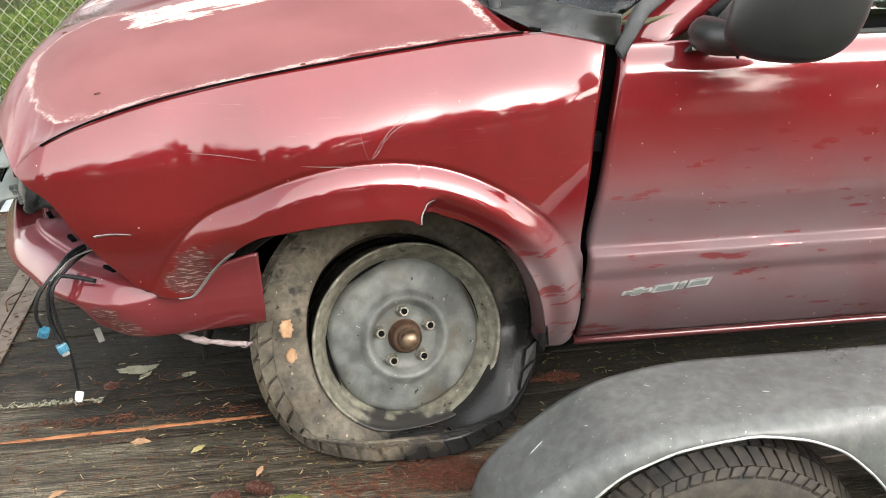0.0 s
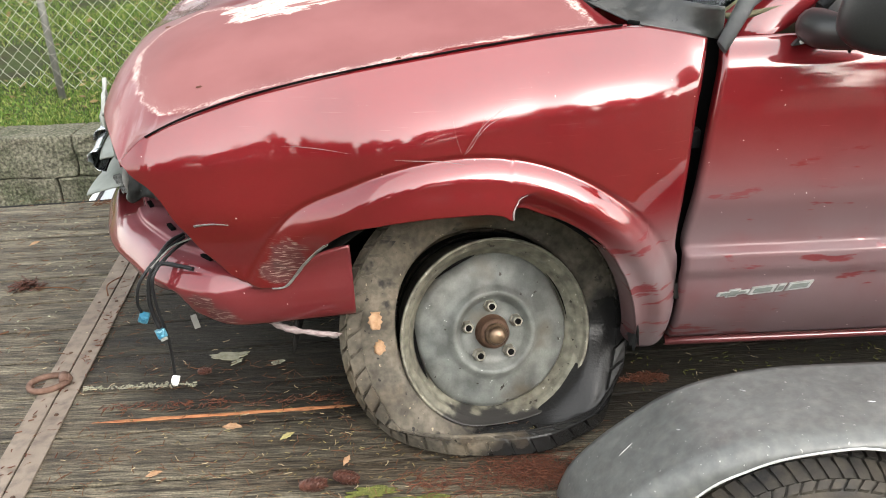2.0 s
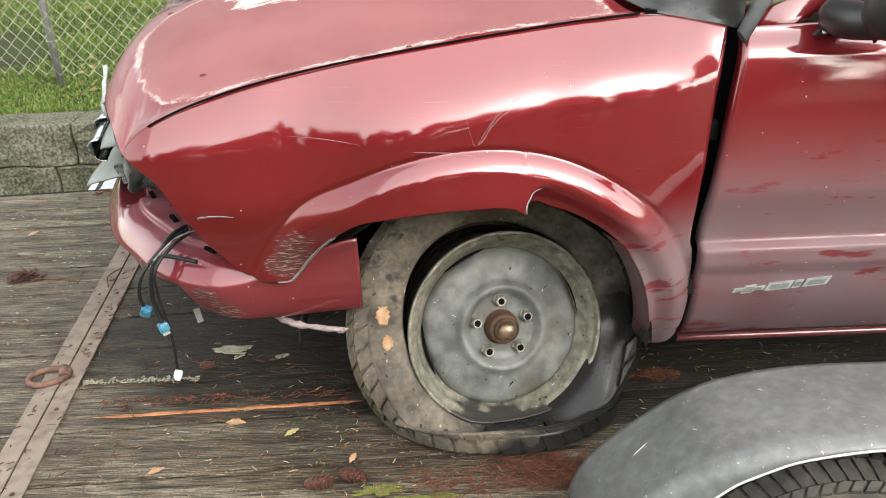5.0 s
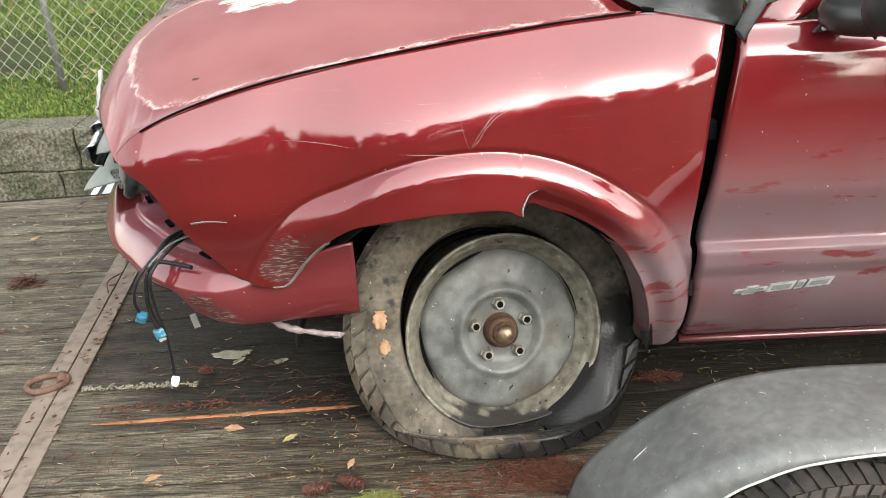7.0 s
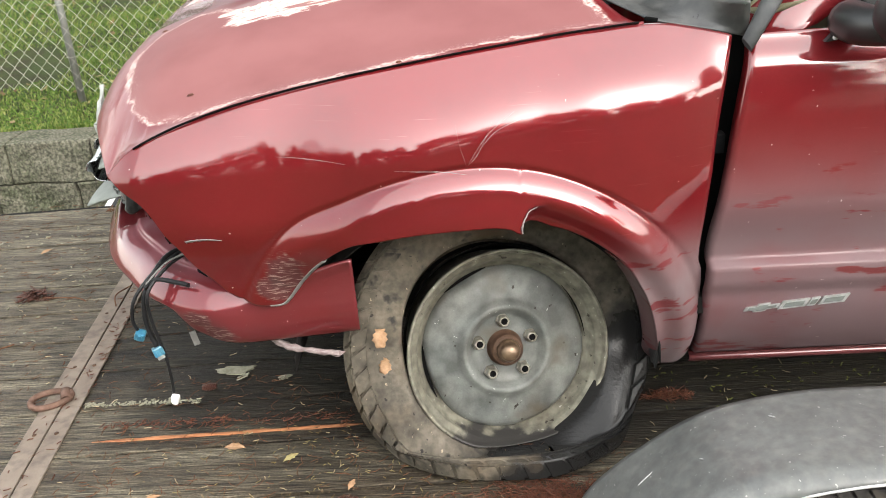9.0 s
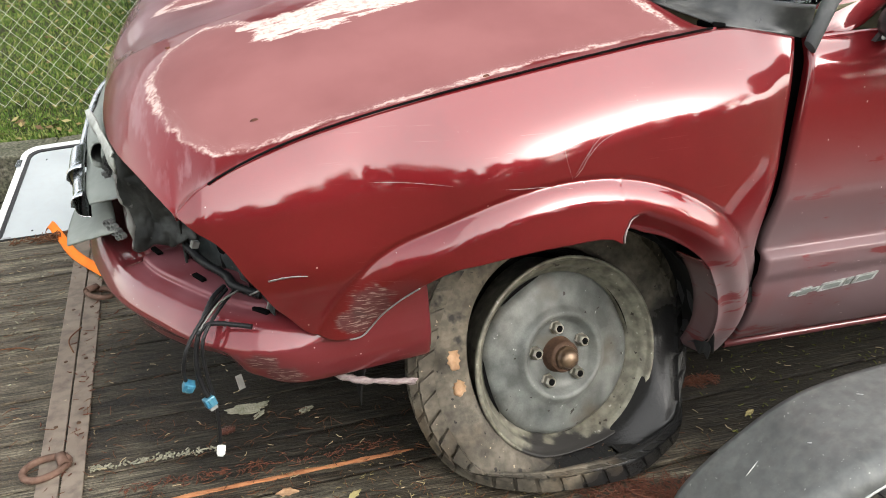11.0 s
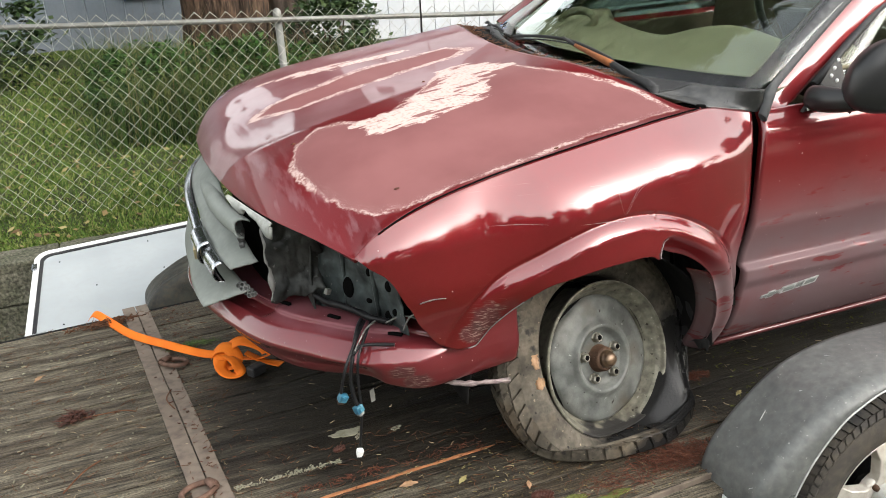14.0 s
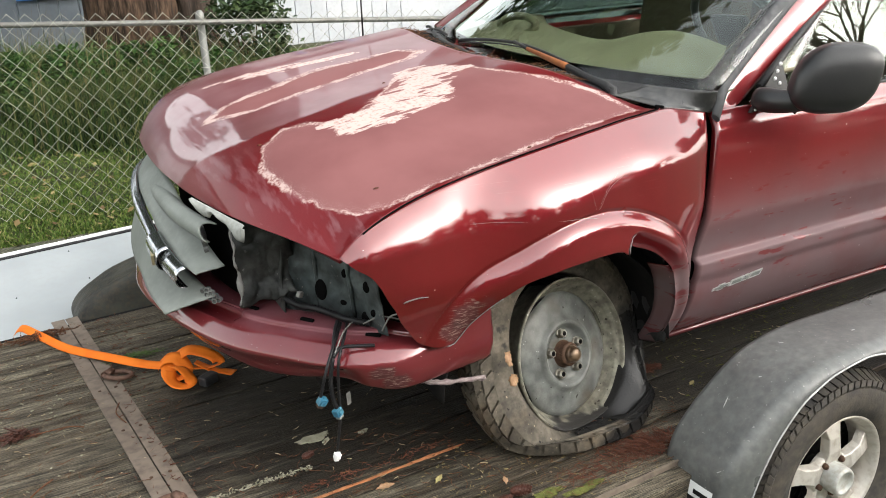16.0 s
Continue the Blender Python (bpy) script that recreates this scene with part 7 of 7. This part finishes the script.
def panel_outline(inset, r):
    """The panel's rounded outline, as (along, down) pairs."""
    w, h = 1.75, 0.80
    pts = []
    for cx, cy, a0 in ((inset + r, inset + r, math.pi), (w - inset - r, inset + r, 1.5 * math.pi), (w - inset - r, h - inset - r, 0), (inset + r, h - inset - r, 0.5 * math.pi)):
        for k in range(7):
            a = a0 + k / 6 * math.pi / 2
            pts.append((cx + r * math.cos(a), cy + r * math.sin(a)))
    return pts


def panel_ring(outer, inner, lift0, lift1):
    bm = bmesh.new()
    ro = [bm.verts.new(PO + PX * a + PY * b + PN * lift0) for a, b in outer]
    rt = [bm.verts.new(PO + PX * a + PY * b + PN * lift1) for a, b in outer]
    ri = [bm.verts.new(PO + PX * a + PY * b + PN * lift1) for a, b in inner]
    rb = [bm.verts.new(PO + PX * a + PY * b + PN * lift0) for a, b in inner]
    n = len(ro)
    for k in range(n):
        j = (k + 1) % n
        for p, q in ((ro, rt), (rt, ri), (ri, rb)):
            bm.faces.new((p[k], p[j], q[j], q[k]))
    return bm


part("frame", panel_ring(panel_outline(0.0, 0.07), panel_outline(0.028, 0.05), -0.02, 0.012), M_WHITE, panel, bevel=0.002)
part("gasket", panel_ring(panel_outline(0.029, 0.05), panel_outline(0.045, 0.045), -0.02, 0.008), M_BLACK, panel, "black rubber gasket")
bm = bmesh.new()
bm.faces.new([bm.verts.new(PO + PX * a + PY * b + PN * 0.002) for a, b in panel_outline(0.044, 0.045)])
part("sheet", bm, M_PANEL, panel, solid=0.02)
part("corner_bracket", box((-0.002, 0.70, 0.012), (0.09, 0.82, 0.02), 0.004, m=Matrix.Translation(PO) @ Matrix((PX, PY, PN)).transposed().to_4x4()), M_BRACKET, panel, "grey metal corner plate")
part("latch", box((-0.005, 0.115, 0.010), (0.02, 0.17, 0.022), 0.004, m=Matrix.Translation(PO) @ Matrix((PX, PY, PN)).transposed().to_4x4()), M_CHROME, panel, "small metal latch")

for a, b in ((0.12, 0.12), (0.55, 0.10), (0.30, 0.40), (0.62, 0.38), (0.16, 0.66), (0.48, 0.70)):
    m = Matrix.Translation(PO + PX * a + PY * b + PN * 0.0035) @ PN.to_track_quat("Z", "Y").to_matrix().to_4x4()
    part("screw", revolve([(0.0, 0.002), (0.003, 0.0015), (0.0042, -0.001)], 10, m), M_DARK, panel, "dark screw head")

# orange webbing strap, knotted
strap = thing("ratchet_strap", (-1.1, 1.2, 0.0), "bright orange webbing strap with a loose knot", "strap")


def ribbon(ctrl, width, twist=(0, 0), n=40):
    pts = curve_points(ctrl, n)
    bm = bmesh.new()
    rows = []
    for i, p in enumerate(pts):
        d = (pts[min(i + 1, n - 1)] - pts[max(i - 1, 0)]).normalized()
        side = d.cross(Vector((0, 0, 1)))
        side = side.normalized() if side.length > 0.05 else Vector((0, 1, 0))
        t = radians(twist[0] + (twist[1] - twist[0]) * i / (n - 1))
        up = side.cross(d)
        s = side * math.cos(t) + up * math.sin(t)
        rows.append([bm.verts.new(p + s * width * k) for k in (-0.5, -0.17, 0.17, 0.5)])
    for a, b in zip(rows, rows[1:]):
        for k in range(3):
            bm.faces.new((a[k], a[k + 1], b[k + 1], b[k])).smooth = True
    return bm


part("webbing", ribbon([(-1.50, 1.845, -0.03), (-1.47, 1.78, 0.010), (-1.42, 1.67, 0.012), (-1.33, 1.46, 0.016), (-1.2, 1.245, 0.032), (-1.09, 1.10, 0.036), (-1.03, 1.05, 0.04)], 0.032, (-38, -30)), M_ORANGE, strap, solid=0.0015)
part("knot", ribbon([(-1.06, 1.085, 0.03), (-1.035, 1.06, 0.062), (-1.0, 1.03, 0.066), (-0.985, 0.99, 0.03), (-1.015, 0.985, 0.012), (-1.04, 1.02, 0.018), (-1.03, 1.06, 0.05)], 0.05, (-30, 10)), M_ORANGE, strap, solid=0.0015)
part("loop", ribbon([(-1.02, 1.05, 0.05), (-0.96, 1.035, 0.085), (-0.895, 0.995, 0.066), (-0.875, 0.975, 0.038), (-0.91, 0.985, 0.026), (-0.97, 1.005, 0.032), (-1.02, 1.02, 0.035)], 0.046, (-25, -10)), M_ORANGE, strap, solid=0.0015)
part("loop", ribbon([(-1.02, 1.02, 0.045), (-1.0, 0.965, 0.05), (-0.985, 0.925, 0.026), (-1.0, 0.912, 0.012), (-1.03, 0.935, 0.012), (-1.045, 0.985, 0.02), (-1.035, 1.02, 0.03)], 0.042, (20, -15)), M_ORANGE, strap, solid=0.0015)
part("tail", ribbon([(-0.95, 1.0, 0.05), (-0.90, 0.97, 0.02), (-0.865, 0.94, 0.016), (-0.84, 0.915, 0.014)], 0.042, (10, 0)), M_ORANGE, strap, solid=0.0015)
part("ratchet", box((-0.03, -0.02, 0.0), (0.03, 0.02, 0.035), 0.008, m=Matrix.Translation((-0.93, 0.905, 0.004)) @ pose(0, 0, 0, 0, 0, 30)), M_BLACK, strap, "black buckle")


def patch(name, cx, cy, rx, ry, turn, material, label, category, seed, z=0.0015, n=40, rag=0.35):
    """A thin flake or stain with a ragged outline lying on the deck."""
    bm = bmesh.new()
    c, s = math.cos(radians(turn)), math.sin(radians(turn))
    rim = []
    for k in range(n):
        a = 2 * math.pi * k / n
        r = 1 + rag * noise.noise((math.cos(a) * 2 + seed, math.sin(a) * 2, seed)) * 2 + rag * 0.5 * noise.noise((math.cos(a) * 7 + seed, math.sin(a) * 7, seed))
        x, y = rx * r * math.cos(a), ry * r * math.sin(a)
        rim.append(bm.verts.new((cx + x * c - y * s, cy + x * s + y * c, z)))
    bm.faces.new(rim)
    return tagged(part(name, bm, material, None, solid=0.0025, offset=1.0), label, category)


patch("lichen_patch", -0.745, 0.385, 0.052, 0.020, 3, M_LICHEN, "grey-green lichen flake on the wet deck", "lichen", 3.1)
patch("lichen_patch", -0.715, 0.352, 0.018, 0.008, 40, M_LICHEN, "small grey-green lichen flake on the deck", "lichen", 5.7)
patch("lichen_patch", -0.60, 0.34, 0.016, 0.009, 20, M_LICHEN, "small pale lichen flake on the deck", "lichen", 7.7)
patch("moss_patch", -0.307, -0.205, 0.05, 0.016, 3, M_MOSS, "bright yellow-green moss on the deck edge", "moss", 8.2)
patch("moss_patch", -0.20, -0.235, 0.06, 0.012, 4, M_MOSS, "thin green moss on the deck edge", "moss", 9.4)

# fresh gouge in the planks
bm = bmesh.new()
rows = []
for i in range(60):
    t = i / 59
    x, y = -1.02 + 0.65 * t, 0.094 + 0.028 * t
    w = 0.0055 * (0.25 + smoothstep(0, 0.12, t)) * (1 + 0.45 * noise.noise((t * 14, 0, 2))) * (1 - 0.7 * smoothstep(0.93, 1, t))
    c = 0.002 * noise.noise((t * 9, 4, 0))
    rows.append([bm.verts.new((x, y + c + k * w, 0.0012 + 0.0012 * (1 - k * k))) for k in (-1, -0.4, 0.4, 1)])
for a, b in zip(rows, rows[1:]):
    for k in range(3):
        bm.faces.new((a[k], a[k + 1], b[k + 1], b[k]))
tagged(part("wood_gouge", bm, M_GOUGE), "fresh orange gouge scraped into the planks", "gouge")


def scatter(name, count, place, length, radius, material, seed, label, category, lift=0.004, tilt=0.15):
    rng = random.Random(seed)
    bm = bmesh.new()
    for _ in range(count):
        x, y, z = place(rng)
        a = rng.uniform(0, 6.28)
        s = length * rng.uniform(0.4, 1.2) / 2
        d = Vector((math.cos(a), math.sin(a), rng.uniform(-tilt, tilt))) * s
        p = Vector((x, y, z + lift + abs(d.z)))
        k = Vector((-d.y, d.x, 0)) * rng.uniform(-0.35, 0.35)
        tube([p - d, p + k, p + d], radius, 3, bm, cap=False)
    return tagged(part(name, bm, material), label, category, kind="stuff")


def heap(cx, cy, rx, ry, h):
    def f(rng):
        while True:
            x, y = rng.gauss(0, 0.5), rng.gauss(0, 0.5)
            r = math.hypot(x, y)
            if r < 1.2:
                return cx + x * rx, cy + y * ry, h * max(0, 1 - r) * rng.random()
    return f


scatter("needle_heap", 620, heap(0.05, -0.165, 0.13, 0.065, 0.012), 0.030, 0.0010, M_REDNEEDLE, 31, "heap of wet red-brown needles against the flat tyre", "needles", tilt=0.4)
scatter("needle_heap", 200, heap(0.365, 0.18, 0.06, 0.02, 0.008), 0.026, 0.0010, M_REDNEEDLE, 32, "small heap of red-brown needles behind the tyre", "needles", tilt=0.4)
scatter("needle_heap", 130, heap(-0.15, -0.19, 0.14, 0.05, 0.004), 0.03, 0.0010, M_REDNEEDLE, 37, "thin drift of red-brown needles before the tyre", "needles")
scatter("loose_needles", 520, lambda r: (r.uniform(-1.05, 0.3), r.uniform(-0.26, 0.35), 0), 0.030, 0.0009, M_NEEDLE, 33, "dry needles strewn over the planks", "needles")
scatter("loose_needles", 420, lambda r: (r.gauss(-0.32, 0.26), r.uniform(-0.27, 0.12), 0), 0.011, 0.0010, M_LITTER, 51, "short pale needles and chaff before the tyre", "needles")
scatter("loose_needles", 700, lambda r: (r.uniform(-2.4, -0.9), r.uniform(-0.1, 1.75), 0), 0.034, 0.0009, M_NEEDLE, 34, "dry needles strewn over the front planks", "needles")
scatter("straw_bits", 420, lambda r: (r.uniform(-1.8, 1.2), r.uniform(-0.26, 1.6), 0), 0.018, 0.0011, M_STRAWBIT, 35, "pale straw bits on the wet planks", "straw")
scatter("moss_bits", 350, lambda r: (r.uniform(0.35, 1.5), r.uniform(-0.15, 0.30), 0), 0.014, 0.0018, M_MOSS, 36, "yellow-green moss bits along the planks", "moss")
scatter("rust_crumbs", 160, lambda r: (-1.1 - 0.097 * r.random() + r.gauss(0, 0.03), r.uniform(-0.2, 1.7), 0.004), 0.016, 0.0016, M_REDNEEDLE, 38, "red-brown crumbs along the steel strip", "debris")
scatter("drift", 200, lambda r: (-1.02 + 0.62 * r.random(), 0.155 + r.gauss(0, 0.012), 0), 0.016, 0.0012, M_REDNEEDLE, 39, "dark red drift along a plank joint", "debris")
scatter("pale_crumbs", 150, lambda r: (-1.10 + 0.30 * r.random(), 0.258 - 0.02 * r.random() + r.gauss(0, 0.003), 0), 0.010, 0.0022, M_LICHEN, 40, "pale lichen crumbs along a plank joint", "debris")
scatter("fir_sprig", 130, heap(-1.12, 1.27, 0.09, 0.03, 0.012), 0.03, 0.0012, M_WEEDBIT, 41, "small green fir sprig on the deck", "sprig")
scatter("twig_heap", 70, heap(-1.53, 0.88, 0.05, 0.035, 0.02), 0.05, 0.0022, M_CONE, 42, "small heap of dark twigs on the deck", "twigs", tilt=0.4)
scatter("twig_heap", 160, heap(-1.42, 1.66, 0.14, 0.035, 0.012), 0.04, 0.0018, M_NEEDLE, 43, "needles and twigs swept to the deck's edge", "twigs", tilt=0.3)

scatter("lichen_bits", 170, lambda r: (r.uniform(-2.1, -1.35), r.uniform(0.25, 1.5), 0), 0.012, 0.0026, M_LICHEN, 44, "pale lichen bits strewn on the front planks", "lichen")

for ctrl, r in (([(-1.50, 0.87, 0.006), (-1.44, 0.855, 0.012), (-1.38, 0.86, 0.006), (-1.34, 0.835, 0.005)], 0.0022), ([(-1.55, 0.45, 0.004), (-1.50, 0.53, 0.006), (-1.45, 0.58, 0.004)], 0.0025), ([(-1.22, 0.92, 0.012), (-1.24, 0.84, 0.02), (-1.22, 0.78, 0.01)], 0.0022)):
    tagged(part("twig", tube(curve_points(ctrl, 12), r, 5), M_NEEDLE), "thin bare twig lying on the deck", "twig", "twigs on the deck")


def cone(cx, cy, turn, s):
    m = Matrix.Translation((cx, cy, 0.016 * s)) @ pose(0, 0, 0, 0, 90, turn)
    bm = revolve([(0.0, -0.032 * s), (0.008 * s, -0.03 * s), (0.013 * s, -0.015 * s), (0.014 * s, 0.0), (0.011 * s, 0.018 * s), (0.005 * s, 0.03 * s), (0.0, 0.033 * s)], 14, m)
    for k in range(70):
        t = k / 70
        a = k * 2.4
        z = (-0.03 + 0.06 * t) * s
        r = 0.0135 * s * math.sin(math.pi * (0.12 + 0.8 * t)) ** 0.7
        c = m @ Vector((r * math.cos(a), r * math.sin(a), z))
        o = (m.to_3x3() @ Vector((math.cos(a), math.sin(a), 0.5))).normalized()
        tng = o.cross(m.to_3x3() @ Vector((0, 0, 1))).normalized()
        up = o.cross(tng)
        q = [bm.verts.new(c + v) for v in (tng * 0.005 * s, -tng * 0.005 * s, o * 0.006 * s - tng * 0.003 * s - up * 0.003 * s, o * 0.006 * s + tng * 0.003 * s - up * 0.003 * s)]
        bm.faces.new(q)
    return tagged(part("fir_cone", bm, M_CONE, None, solid=0.001), "wet dark brown fir cone on the deck", "cone", "fir cones")


cone(-0.434, -0.188, 8, 0.95)
cone(-0.365, -0.168, -18, 0.92)
cone(-0.79, 0.30, 10, 0.6)


def leaf(cx, cy, s, turn, material, label, tilt=8, z=0.006):
    m = Matrix.Translation((cx, cy, z)) @ pose(0, 0, 0, tilt, -tilt, turn)
    bm = grid(lambda u, v: tuple(m @ Vector((s * 2.4 * (u - 0.5), s * (v - 0.5) * math.sin(math.pi * min(max(u, 0.03), 0.97)) * (1 + 0.2 * math.sin(u * 23)), s * 0.35 * (abs(v - 0.5) ** 1.5) + s * 0.1 * math.sin(u * 4)))), lin(0, 1, 12), lin(0, 1, 6))
    return tagged(part("fallen_leaf", bm, material, None, solid=0.0006), label, "leaf", "fallen leaves")


for cx, cy, s, turn, mtl, lb in ((-0.66, 0.045, 0.022, -12, M_LEAF, "curled brown leaf on the planks"), (-0.52, 0.0, 0.016, 35, M_YLEAF, "pale yellow leaf on the planks"), (-0.20, 0.05, 0.022, 10, M_LEAF, "brown leaf under the flat tyre"),
                                 (-0.37, -0.10, 0.014, 70, M_LEAF, "small brown leaf by the tyre"), (-0.80, -0.12, 0.016, 20, M_LEAF, "small brown leaf on the planks"), (-1.66, 1.25, 0.018, 50, M_LEAF, "brown leaf on the front planks"),
                                 (-1.36, 0.03, 0.014, 5, M_YLEAF, "pale leaf by the steel strip"), (0.42, 0.03, 0.014, 25, M_YLEAF, "pale leaf beside the rocker panel")):
    leaf(cx, cy, s, turn, mtl, lb)

# radio mast on the far fender
part("antenna", tube([(0.02, 1.60, 0.93), (0.025, 1.60, 1.25), (0.03, 1.60, 1.75)], [0.004, 0.0028, 0.002], 6), M_DARK, truck, "thin black radio mast")
